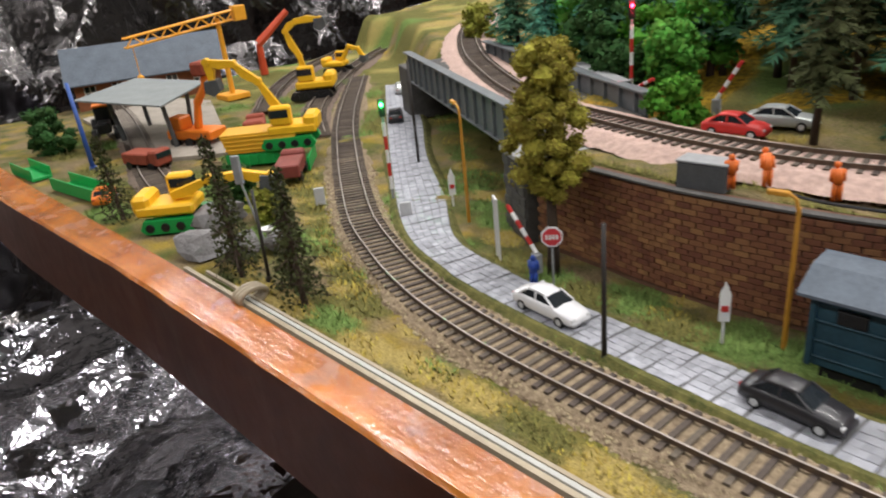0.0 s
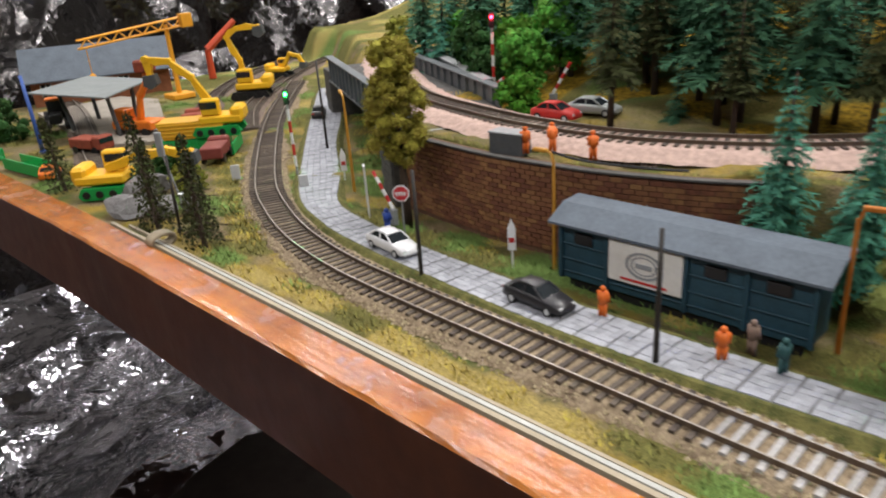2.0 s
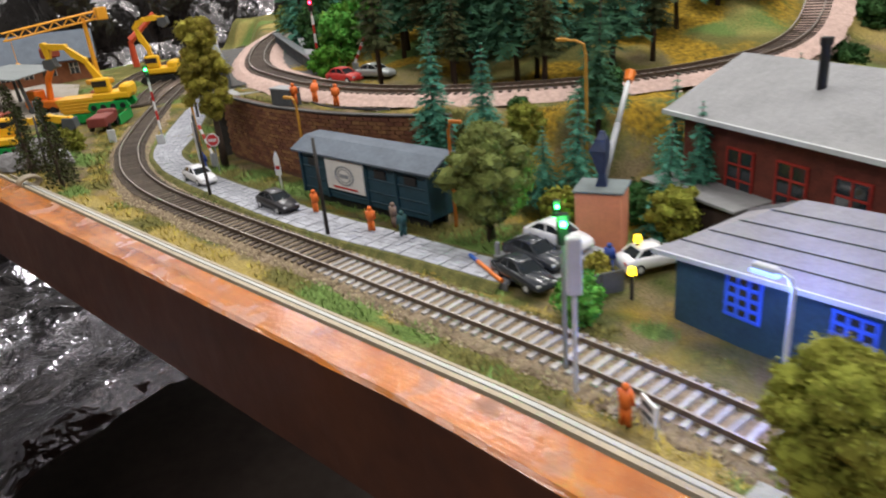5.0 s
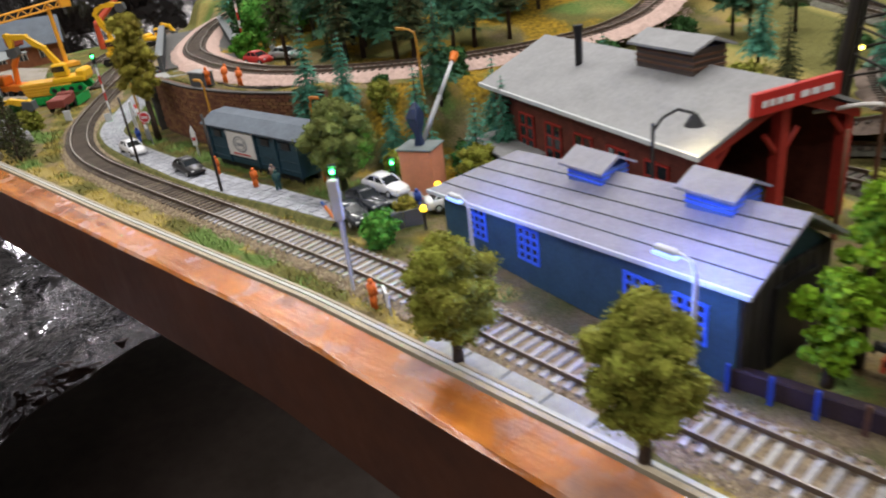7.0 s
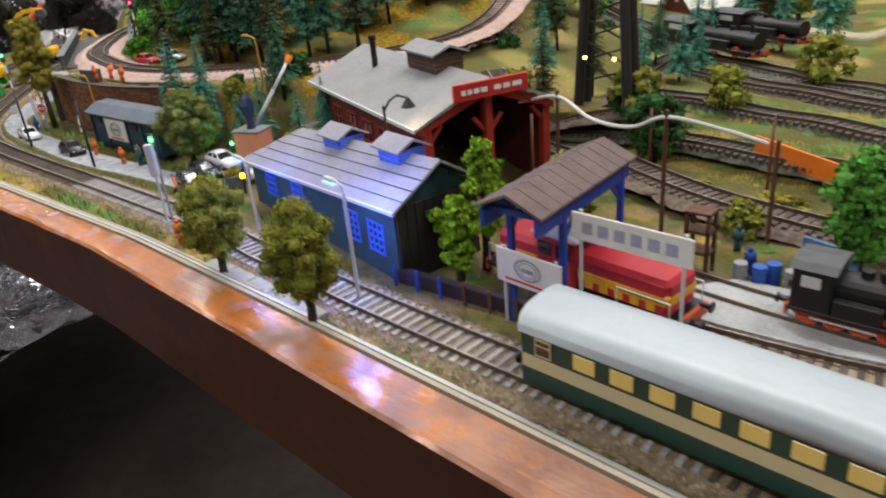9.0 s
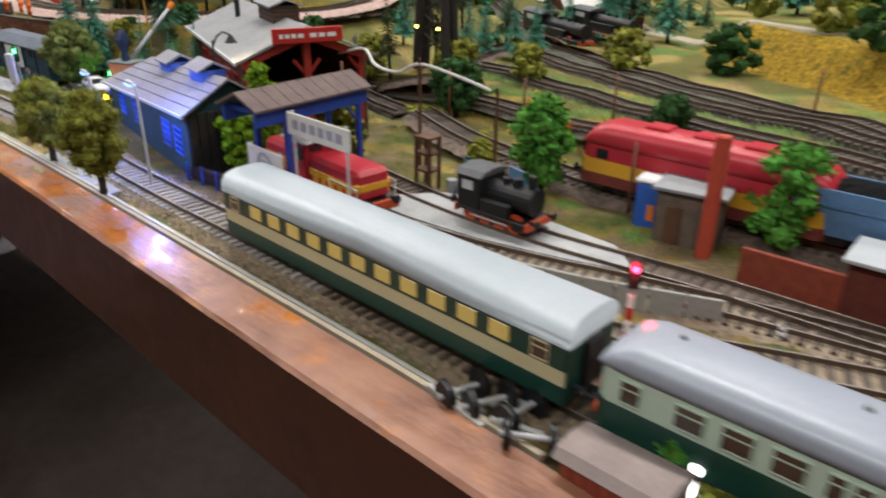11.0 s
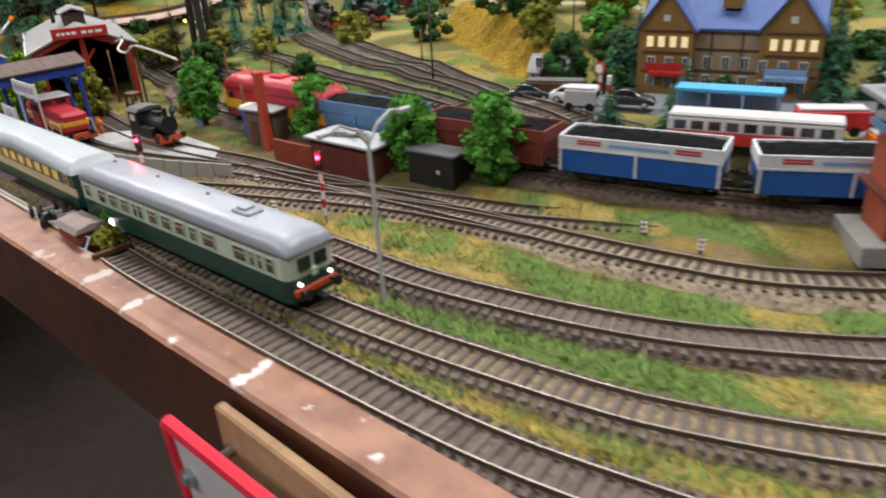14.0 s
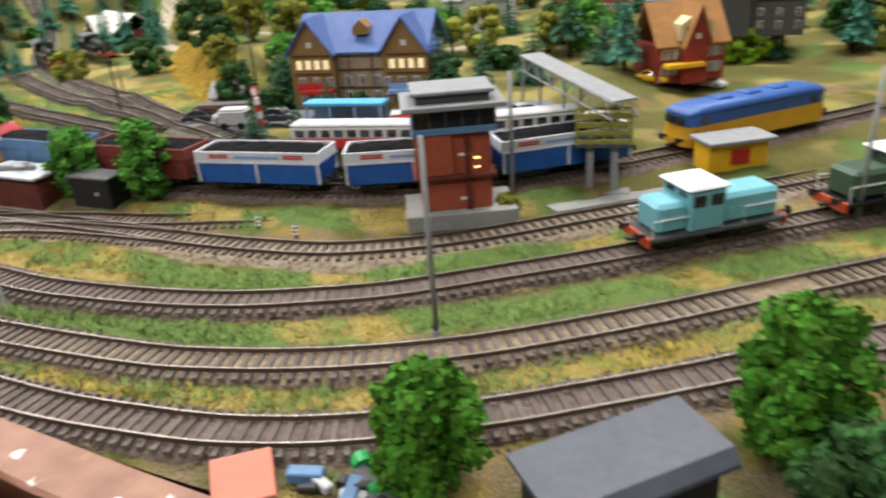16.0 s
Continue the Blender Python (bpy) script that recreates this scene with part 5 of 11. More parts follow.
def coach(x_front, length):
    xm = x_front - length / 2
    y, ang = on_line(LINE_A, xm)
    t = thing("coach", "green and cream passenger coach with a pale roof behind the railcar", "passenger coach", pose(xm, y, 0, 0, 0, ang))
    h, w = length / 2, 0.016
    bm = bmesh.new()
    slab_between(bm, -h, h, w, 0.011, 0.0185)
    box(bm, -h - 0.0006, -w + 0.001, 0.011, -h, w - 0.001, 0.036, 0.0003)
    box(bm, h, -w + 0.001, 0.011, h + 0.0006, w - 0.001, 0.036, 0.0003)
    part("lower_body", bm, M["coachgreen"], t, "dark green lower body and ends")
    bm = bmesh.new()
    slab_between(bm, -h, h, w - 0.0003, 0.0185, 0.025)
    part("waist_band", bm, M["creamyel"], t, "cream waist band")
    bm = bmesh.new()
    slab_between(bm, -h, h, w - 0.0002, 0.025, 0.0355)
    part("window_band", bm, M["coachgreen"], t)
    bm = bmesh.new()
    roof_loft(bm, -h - 0.001, h + 0.001, w + 0.0006, 0.035, 0.0455, 0.0, 0.0)
    part("roof", bm, M["rooflight"], t, "pale grey-white roof", smooth=True)
    n = 11
    for i in range(n):
        x = -h + 0.03 + (length - 0.06) * i / (n - 1)
        window_box(t, x - 0.0048, x + 0.0048, 0.0266, 0.0334, w, M["litwin"])
    for x in (-h + 0.011, h - 0.011):
        window_box(t, x - 0.0035, x + 0.0035, 0.0265, 0.0335, w, M["winbrown"], M["creamyel"])
    for e in (-1, 1):
        buffers(t, e * (h + 0.0006), e)
        bogie(t, e * (h - 0.045))
        bm = bmesh.new()
        box(bm, e * h, -0.0055, 0.014, e * h + e * 0.003, 0.0055, 0.034, 0.0006)
        part("gangway", bm, M["black"], t)
    bm = bmesh.new()
    box(bm, -h + 0.08, -0.0125, 0.0075, h - 0.08, 0.0125, 0.0112, 0.001)
    part("underframe", bm, M["black"], t)


TRAIN_FRONT, CAR = 1.06, 0.222
railcar(TRAIN_FRONT, CAR)
coach(TRAIN_FRONT - CAR - 0.012, CAR)


def rail_thing(name, label, category, line, x, flip=False, z=0.0):
    y, ang = on_line(line, x)
    return thing(name, label, category, pose(x, y, z, 0, 0, ang + (180 if flip else 0)))


def hopper(x, line, body, band, label, length=0.118, coal=True):
    t = rail_thing("coal_wagon", label, "freight wagon", line, x, False, 0.009)
    t["group"] = "wagons of the coal train"
    h, w = length / 2, 0.0165
    bm = bmesh.new()
    a = [(-h, -w), (h, -w), (h, w), (-h, w)]
    z0, z1 = 0.012, 0.037
    lo = [bm.verts.new((p[0] * 0.94, p[1] * 0.9, z0)) for p in a]
    mid = [bm.verts.new((p[0], p[1], z0 + 0.0165)) for p in a]
    up = [bm.verts.new((p[0], p[1], z1)) for p in a]
    inn = [bm.verts.new((p[0] * 0.97, p[1] * 0.92, z1)) for p in a]
    fl = [bm.verts.new((p[0] * 0.97, p[1] * 0.92, z1 - 0.006)) for p in a]
    bm.faces.new(lo[::-1])
    for r0, r1, mi in ((lo, mid, 0), (mid, up, 1), (up, inn, 1), (inn, fl, 1)):
        for k in range(4):
            bm.faces.new((r0[k], r0[(k + 1) % 4], r1[(k + 1) % 4], r1[k])).material_index = mi
    bm.faces.new(fl)
    part("body", bm, [body, band], t)
    bm = bmesh.new()
    for s in (-1, 1):
        for k in range(3):
            x0 = -h * 0.97 + k * h * 0.97
            box(bm, x0 - 0.0008, s * w * 1.0 - 0.0009, z0 + 0.001, x0 + 0.0008, s * w * 1.0 + 0.0009, z0 + 0.017)
        box(bm, -h, s * w - 0.0009, z0 + 0.016, h, s * w + 0.0009, z0 + 0.0172)
    part("rib", bm, band, t)
    if coal:
        verts, faces = [], []
        nx, ny = 30, 9
        for j in range(ny):
            for i in range(nx):
                px_, py_ = -h * 0.965 + i * h * 1.93 / (nx - 1), -w * 0.91 + j * w * 1.82 / (ny - 1)
                verts.append((px_, py_, z1 - 0.0022 + 0.0042 * (1 - (py_ / w) ** 2) * (1 - (px_ / h) ** 6) + 0.0016 * noise.noise((px_ * 300, py_ * 300, x * 10))))
        faces = [(j * nx + i, j * nx + i + 1, (j + 1) * nx + i + 1, (j + 1) * nx + i) for j in range(ny - 1) for i in range(nx - 1)]
        o = new("coal_load", mesh_from("coal_load", verts, faces, [M["coal"]]))
        o.parent = t
    for e in (-1, 1):
        bogie(t, e * (h - 0.024), 0.01)
        buffers(t, e * h, e)
    bm = bmesh.new()
    box(bm, -h, -0.011, 0.0105, h, 0.011, 0.0128, 0.0005)
    part("underframe", bm, M["black"], t)
    if body is M["hopblue"]:
        for s in (-1, 1):
            for x0 in (-h * 0.75, h * 0.45):
                for k in range(2):
                    bm = bmesh.new()
                    box(bm, x0, s * (w + 0.0002) - 0.0002, 0.032 + k * 0.0019, x0 + 0.016, s * (w + 0.0002) + 0.0002, 0.0331 + k * 0.0019)
                    part("stripe", bm, M["red"], t, "red painted stripe")
            bm = bmesh.new()
            box(bm, -0.018, s * (w + 0.0002) - 0.0002, 0.0318, 0.02, s * (w + 0.0002) + 0.0002, 0.034)
            part("lettering_bar", bm, M["paleblue"], t)


M["coal"] = mat("coal_load", (0.009, 0.009, 0.01), 0.75, scale=300, amount=0.5, bump=0.001, bscale=900, spec=0.06)
M["hopblue"] = mat("faded_blue_wagon", (0.02, 0.13, 0.5), 0.5, scale=70, amount=0.3)
M["hopwhite"] = mat("pale_wagon_band", (0.7, 0.73, 0.78), 0.5, scale=70, amount=0.2)
M["paleblue"] = mat("pale_blue_paint", (0.25, 0.42, 0.7), 0.5, scale=70, amount=0.2)
M["oxide"] = mat("oxide_red_wagon", (0.22, 0.045, 0.035), 0.6, scale=70, amount=0.3)
M["steelblue"] = mat("steel_blue_wagon", (0.12, 0.25, 0.45), 0.5, scale=70, amount=0.3)
M["crimson"] = mat("crimson_loco_paint", (0.5, 0.03, 0.045), 0.35, scale=60, amount=0.2)
M["gold"] = mat("golden_yellow_band", (0.75, 0.4, 0.03), 0.4, scale=60, amount=0.15)
M["turq"] = mat("turquoise_loco_paint", (0.19, 0.5, 0.57), 0.4, scale=60, amount=0.15)
M["olivegreen"] = mat("dark_green_loco", (0.05, 0.1, 0.06), 0.45, scale=60, amount=0.25)
hopper(1.133, LINE_D, M["hopblue"], M["hopwhite"], "faded blue and white coal wagon, loaded", 0.105)
hopper(1.248, LINE_D, M["hopblue"], M["hopwhite"], "faded blue and white coal wagon, loaded", 0.105)
hopper(1.342, LINE_D, M["hopblue"], M["hopwhite"], "faded blue and white coal wagon, loaded", 0.105)
hopper(1.018, LINE_D, M["oxide"], M["oxide"], "oxide-red open wagon with a coal load", 0.106)
hopper(0.895, LINE_D, M["steelblue"], M["steelblue"], "steel-blue open wagon with a coal load", 0.11)


def body_loco(x, line, length, lower, band, roof, label, flip=False, top=0.047, pts=None):
    """A full-width box locomotive with end cabs."""
    t = rail_thing("locomotive", label, "locomotive", line, x, flip, 0.006)
    h, w = length / 2, 0.0165
    bm = bmesh.new()
    slab_between(bm, -h, h, w, 0.011, 0.018, 0.004, 0.004)
    part("lower_body", bm, lower, t)
    bm = bmesh.new()
    slab_between(bm, -h + 0.0003, h - 0.0003, w - 0.0002, 0.018, 0.027, 0.004, 0.004)
    part("side_band", bm, band, t)
    bm = bmesh.new()
    slab_between(bm, -h + 0.001, h - 0.001, w - 0.0004, 0.027, 0.036, 0.006, 0.006)
    part("upper_body", bm, roof, t)
    bm = bmesh.new()
    roof_loft(bm, -h + 0.001, h - 0.001, w, 0.036, top - 0.002, 0.014, 0.014)
    part("roof", bm, roof, t, smooth=True)
    bm = bmesh.new()
    for k in range(3):
        box(bm, -h * 0.5 + k * h * 0.4, -0.007, top - 0.0035, -h * 0.3 + k * h * 0.4, 0.007, top - 0.0005, 0.0008)
    part("roof_hatch", bm, roof, t)
    for e in (-1, 1):
        for s in (-1, 1):
            bm = bmesh.new()
            box(bm, e * h - 0.0018, s * 0.0012, 0.0285, e * h + 0.0002, s * 0.0105, 0.0348, 0.0004)
            part("windscreen", bm, M["glass"], t)
        for s in (-1, 1):
            bm = bmesh.new()
            box(bm, e * (h - 0.016) - 0.004, s * w - 0.0004, 0.028, e * (h - 0.016) + 0.004, s * w + 0.0004, 0.034, 0.0003)
            part("cab_window", bm, M["glass"], t)
        bogie(t, e * (h - 0.032), 0.012)
        buffers(t, e * h, e)
    return t


def hood_loco(x, line, length, body, cabm, roof, label, flip=False, cab_at=0.1, band=None, beam=None):
    """A shunter with a low bonnet at each end of its cab."""
    t = rail_thing("locomotive", label, "locomotive", line, x, flip)
    h, w = length / 2, 0.0125
    cx = cab_at * length
    bm = bmesh.new()
    box(bm, -h, -0.0158, 0.0125, h, 0.0158, 0.0155, 0.0006)
    part("running_board", bm, beam or M["black"], t)
    for a, b, zz in ((-h + 0.006, cx - 0.011, 0.0345), (cx + 0.011, h - 0.004, 0.0345)):
        bm = bmesh.new()
        box(bm, a, -w, 0.0155, b, w, zz, 0.0026)
        bn = part("bonnet", bm, body, t, smooth=False)
        if band:
            bm = bmesh.new()
            box(bm, a - 0.0003, -w - 0.0003, 0.0205, b + 0.0003, w + 0.0003, 0.0285, 0.002)
            part("band", bm, band, bn)
        for k in range(5):
            bm = bmesh.new()
            xk = a + (b - a) * (k + 0.7) / 6
            box(bm, xk, -w - 0.0006, 0.0185, xk + (b - a) / 11, w + 0.0006, 0.0265, 0.0002)
            part("louvre", bm, band or body, bn)
    bm = bmesh.new()
    box(bm, cx - 0.012, -0.0155, 0.0155, cx + 0.012, 0.0155, 0.041, 0.0012)
    cb = part("cab", bm, cabm, t)
    bm = bmesh.new()
    box(bm, cx - 0.0145, -0.0168, 0.041, cx + 0.0145, 0.0168, 0.0432, 0.0012)
    part("cab_roof", bm, roof, cb)
    for s in (-1, 1):
        for k in (-1, 1):
            bm = bmesh.new()
            box(bm, cx + k * 0.0058 - 0.0042, s * 0.0156 - 0.0003, 0.031, cx + k * 0.0058 + 0.0042, s * 0.0156 + 0.0003, 0.038, 0.0004)
            part("cab_window", bm, M["glass"], cb)
            bm = bmesh.new()
            box(bm, cx + k * 0.0121 - 0.0003, s * 0.0065 - 0.0048, 0.0358, cx + k * 0.0121 + 0.0003, s * 0.0065 + 0.0048, 0.0395, 0.0003)
            part("cab_window", bm, M["glass"], cb)
    for e in (-1, 1):
        bm = bmesh.new()
        box(bm, e * h - 0.001, -0.0155, 0.0095, e * h + 0.001, 0.0155, 0.016, 0.0004)
        part("buffer_beam", bm, M["buffred"], t)
        buffers(t, e * h, e)
        bogie(t, e * (h - 0.026), 0.011)
        for s in (-1, 1):
            bm = bmesh.new()
            tube(bm, [(e * (h - 0.002), s * 0.0145, 0.0155), (e * (h - 0.002), s * 0.0145, 0.026), (e * (h - 0.03), s * 0.0145, 0.026), (e * (h - 0.03), s * 0.0145, 0.0155)], 0.0004, 5)
            part("handrail", bm, M["white"], t)
    return t


LINE_R = [(0.42, 0.475), (0.56, 0.41), (0.68, 0.37), (0.76, 0.356), (0.88, 0.352)]
body_loco(0.785, LINE_D, 0.15, M["oxide"], M["gold"], M["crimson"], "crimson diesel locomotive with a yellow band", top=0.052)
hood_loco(0.585, LINE_C[:1] and [(0.45, 0.262), (0.55, 0.243), (0.62, 0.234), (0.7, 0.236)], 0.115, M["crimson"], M["crimson"], M["ltgrey"], "crimson shunter with yellow bands and a pale cab roof", cab_at=-0.08, band=M["gold"])
hood_loco(1.457, [(1.3, 0.262), (1.356, 0.303), (1.43, 0.362), (1.52, 0.437), (1.6, 0.5)], 0.094, M["turq"], M["turq"], M["white"], "turquoise diesel shunter with a white cab roof", cab_at=-0.1, beam=M["dkgrey"])
hood_loco(1.575, [(1.356, 0.303), (1.43, 0.362), (1.52, 0.437), (1.6, 0.5), (1.75, 0.62)], 0.12, M["olivegreen"], M["olivegreen"], M["white"], "dark green locomotive with a pale cab roof", cab_at=-0.1)
body_loco(1.4675, LINE_D, 0.15, M["gold"], M["gold"], mat("deep_blue_loco", (0.04, 0.12, 0.38), 0.4, scale=60, amount=0.2), "blue and golden-yellow diesel locomotive", top=0.045)


def steam_loco(x, line, length, label, flip=False, z=0.0, tender=False):
    t = rail_thing("steam_locomotive", label, "locomotive", line, x, flip, z)
    if length < 0.06:
        t.scale = (0.9, 0.88, 0.88)
    h = length / 2
    bm = bmesh.new()
    box(bm, -h, -0.0145, 0.0135, h, 0.0145, 0.0155, 0.0005)
    part("running_board", bm, M["black"], t)
    bm = bmesh.new()
    cyl(bm, (-h * 0.3, 0, 0.0265), (h * 0.92, 0, 0.0265), 0.0088, 0.0088, 18)
    cyl(bm, (h * 0.6, 0, 0.0265), (h * 0.94, 0, 0.0265), 0.0093, 0.0093, 18)
    part("boiler", bm, M["black"], t, smooth=False)
    for xx, r, zz in ((h * 0.78, 0.0026, 0.044), (h * 0.4, 0.0038, 0.0395), (h * 0.1, 0.0034, 0.0385)):
        bm = bmesh.new()
        cyl(bm, (xx, 0, 0.033), (xx, 0, zz), r, r * 0.9, 12)
        part("chimney" if xx == h * 0.78 else "dome", bm, M["black"], t)
    bm = bmesh.new()
    box(bm, -h * 0.95, -0.0145, 0.0155, -h * 0.3, 0.0145, 0.0385, 0.0006)
    cb = part("cab", bm, M["black"], t)
    bm = bmesh.new()
    prism(bm, [(-0.016, 0.0385), (0.016, 0.0385), (0.011, 0.0415), (0, 0.0428), (-0.011, 0.0415)], "x", -h * 1.0, -h * 0.24)
    part("cab_roof", bm, M["dkgrey"], cb)
    for s in (-1, 1):
        bm = bmesh.new()
        box(bm, -h * 0.8, s * 0.0146 - 0.0003, 0.0285, -h * 0.48, s * 0.0146 + 0.0003, 0.035, 0.0003)
        part("cab_window", bm, M["ltgrey"], cb)
        bm = bmesh.new()
        box(bm, -h * 0.28, s * 0.0115 - 0.003, 0.0155, h * 0.5, s * 0.0115 + 0.003, 0.0245, 0.0006)
        part("side_tank", bm, M["black"], t)
        bm = bmesh.new()
        box(bm, h * 0.62, s * 0.012 - 0.0025, 0.0095, h * 0.9, s * 0.012 + 0.0025, 0.0145, 0.0006)
        part("cylinder", bm, M["black"], t)
        bm = bmesh.new()
        box(bm, -h * 0.6, s * 0.0118 - 0.0004, 0.0098, h * 0.45, s * 0.0118 + 0.0004, 0.011)
        part("coupling_rod", bm, M["ltgrey"], t)
    bm = bmesh.new()
    box(bm, -h * 0.95, -0.007, 0.0085, h * 0.95, 0.007, 0.0135)
    part("frame", bm, M["buffred"], t)
    for k in range(4):
        for s in (-1, 1):
            bm = bmesh.new()
            xx = -h * 0.65 + k * h * 0.42
            cyl(bm, (xx, s * 0.0075, 0.0118), (xx, s * 0.0102, 0.0118), 0.0066, 0.0066, 16)
            part("wheel", bm, M["buffred"], t)
    for e in (-1, 1):
        bm = bmesh.new()
        box(bm, e * h - 0.0008, -0.0145, 0.0105, e * h + 0.0008, 0.0145, 0.0165, 0.0003)
        part("buffer_beam", bm, M["buffred"], t)
        buffers(t, e * h, e)


steam_loco(0.7, LINE_S, 0.058, "small black tank engine with red wheels by the ash pit")
LINE_G = [(0.132, 0.954), (0.25, 0.888), (0.381, 0.812), (0.5, 0.752), (0.623, 0.69), (0.72, 0.642), (0.79, 0.606), (0.911, 0.545), (0.999, 0.506), (1.047, 0.481)]
steam_loco(0.3, LINE_G, 0.175, "large black steam engine with red wheels on the back siding", z=0.006)
steam_loco(0.33, [(0.22, 1.0), (0.33, 0.945), (0.45, 0.88)], 0.15, "black steam engine with red frames on the back siding", z=0.006)


def over(pts, lift=0.003):
    """The line laid on the ground."""
    return [(p.x, p.y, terrain(p.x, p.y) + lift) for p in smooth_line(pts, 0.03)]


track("track_back", over(LINE_G), "back siding on dark ballast", ballast=M["ballastgrey"])
for pts in ([(0.31, 0.785), (0.45, 0.715), (0.615, 0.64), (0.72, 0.6), (0.822, 0.56), (0.923, 0.525)], [(0.296, 0.675), (0.44, 0.627), (0.574, 0.581), (0.68, 0.546), (0.786, 0.515), (0.907, 0.49)], [(0.282, 0.514), (0.34, 0.506), (0.41, 0.515), (0.485, 0.52), (0.609, 0.489), (0.698, 0.475)], [(0.225, 0.6), (0.25, 0.555), (0.285, 0.515), (0.34, 0.478), (0.42, 0.45), (0.5, 0.43)]):
    track("track_sidings", over(pts), "overgrown siding with grass between the rails", ballast=M["ballastgrey"], width=0.0155)

# ---- buildings ----
M["depotblue"] = mat("dark_teal_paint", (0.018, 0.06, 0.085), 0.6, scale=80, amount=0.4)
M["tin"] = mat("grey_blue_tin_roof", (0.12, 0.145, 0.18), 0.75, scale=60, amount=0.3, bump=0.0003, bscale=300)
M["shedroof"] = mat("lilac_grey_roof_felt", (0.3, 0.29, 0.32), 0.6, scale=40, amount=0.25, bump=0.0003, bscale=700)
M["shedwall"] = mat("dark_blue_green_wall", (0.03, 0.075, 0.1), 0.7, scale=80, amount=0.35)
M["ashroof"] = mat("ash_grey_roof_felt", (0.28, 0.28, 0.285), 0.75, scale=40, amount=0.25, bump=0.0003, bscale=700)
M["redtimber"] = mat("red_timber", (0.38, 0.03, 0.02), 0.6, scale=80, amount=0.35)
M["redbrown"] = mat("red_brown_brick", (0.16, 0.035, 0.022), 0.8, scale=150, amount=0.5)
M["poster"] = mat("off_white_poster", (0.68, 0.66, 0.62), 0.7, scale=60, amount=0.15)
M["bluewin"] = mat("bright_blue_window_frame", (0.05, 0.15, 0.8), 0.5, scale=80, amount=0.15)
M["terracotta"] = mat("terracotta_render", (0.74, 0.29, 0.17), 0.75, scale=80, amount=0.2)
M["canopybrown"] = mat("brown_boarded_roof", (0.17, 0.12, 0.11), 0.8, scale=80, amount=0.35)
M["steelblue2"] = mat("blue_steel_posts", (0.02, 0.06, 0.34), 0.5, scale=80, amount=0.2)
M["concrete"] = mat("grey_concrete", (0.36, 0.36, 0.34), 0.85, scale=60, amount=0.3, bump=0.0002, bscale=1500)
M["towerbrick"] = mat("orange_red_brick_wall", (0.4, 0.09, 0.045), 0.8, scale=120, amount=0.3)
M["slateblue"] = mat("blue_slate", (0.09, 0.16, 0.4), 0.55, scale=60, amount=0.25)
M["poleblack"] = mat("black_brown_pole", (0.03, 0.025, 0.022), 0.6, scale=200, amount=0.3)
M["ochre"] = mat("ochre_timber", (0.3, 0.17, 0.05), 0.7, scale=80, amount=0.25)


def frame_m(ox, oy, ang, z=0.0):
    return pose(ox, oy, z, 0, 0, ang)


def wall_box(parent, name, a, material, bevel=0.0003, label=""):
    bm = bmesh.new()
    box(bm, *a, bevel)
    return part(name, bm, material, parent, label)


# grounded van body used as a depot
d = thing("depot_hut", "dark teal grounded van body with a tin roof and poster", "hut", pose(-0.033, 0.262, 0, 0, 0, 1))
wall_box(d, "body", (0.006, 0.004, 0.004, 0.138, 0.026, 0.036), M["depotblue"])
for x in (0.006, 0.035, 0.079, 0.1085, 0.138):
    wall_box(d, "post", (x - 0.0012, 0.0022, 0.004, x + 0.0012, 0.0042, 0.036), M["depotblue"])
for z in (0.008, 0.0155, 0.0245):
    wall_box(d, "rib", (0.006, 0.003, z, 0.138, 0.0042, z + 0.001), M["depotblue"])
for x in (0.015, 0.088, 0.117):
    wall_box(d, "vent", (x, 0.0028, 0.026, x + 0.011, 0.0044, 0.032), M["black"])
bm = bmesh.new()
prism(bm, [(-0.0005, 0.0358), (-0.0005, 0.0372), (0.014, 0.0445), (0.029, 0.0448), (0.029, 0.0434), (0.014, 0.0431)], "x", 0.0, 0.1445)
part("roof", bm, M["tin"], d, "dull grey-blue tin roof")
wall_box(d, "skid", (0.01, 0.006, -0.003, 0.134, 0.009, 0.0042), M["black"])
wall_box(d, "skid", (0.01, 0.021, -0.003, 0.134, 0.024, 0.0042), M["black"])
po = wall_box(d, "poster", (0.037, 0.0016, 0.012, 0.078, 0.0027, 0.0345), M["poster"], 0.0002, "off-white poster with a grey round emblem")


def emblem(parent, cx, cy, cz, r, w, bar=True, face="y"):
    """A round emblem drawn as rings and bars."""
    bm = bmesh.new()
    for r0, r1 in ((r, r * 0.82), (r * 0.7, r * 0.6)):
        n = 28
        for k in range(n):
            a0, a1 = 2 * math.pi * k / n, 2 * math.pi * (k + 1) / n
            v = [bm.verts.new((cx + rr * math.cos(a) * 1.15, cy, cz + rr * math.sin(a) * 0.8)) for rr, a in ((r0, a0), (r0, a1), (r1, a1), (r1, a0))]
            bm.faces.new(v)
    box(bm, cx - r * 0.5, cy - 0.0002, cz - r * 0.16, cx + r * 0.5, cy + 0.0002, cz + r * 0.12)
    part("emblem", bm, M["grey"], parent)
    bm = bmesh.new()
    box(bm, cx - w, cy - 0.0002, cz - r * 1.05, cx + w, cy + 0.0002, cz - r * 0.92)
    part("lettering_bar", bm, M["red"], parent)


emblem(po, 0.0575, 0.0013, 0.0235, 0.0092, 0.013)

# long shed with lilac-grey roof and blue window frames, lit by a blue lamp
s = thing("goods_shed", "dark blue-green shed with a lilac-grey felt roof and blue windows", "shed", pose(0.487, 0.199, 0, 0, 0, 167.5))
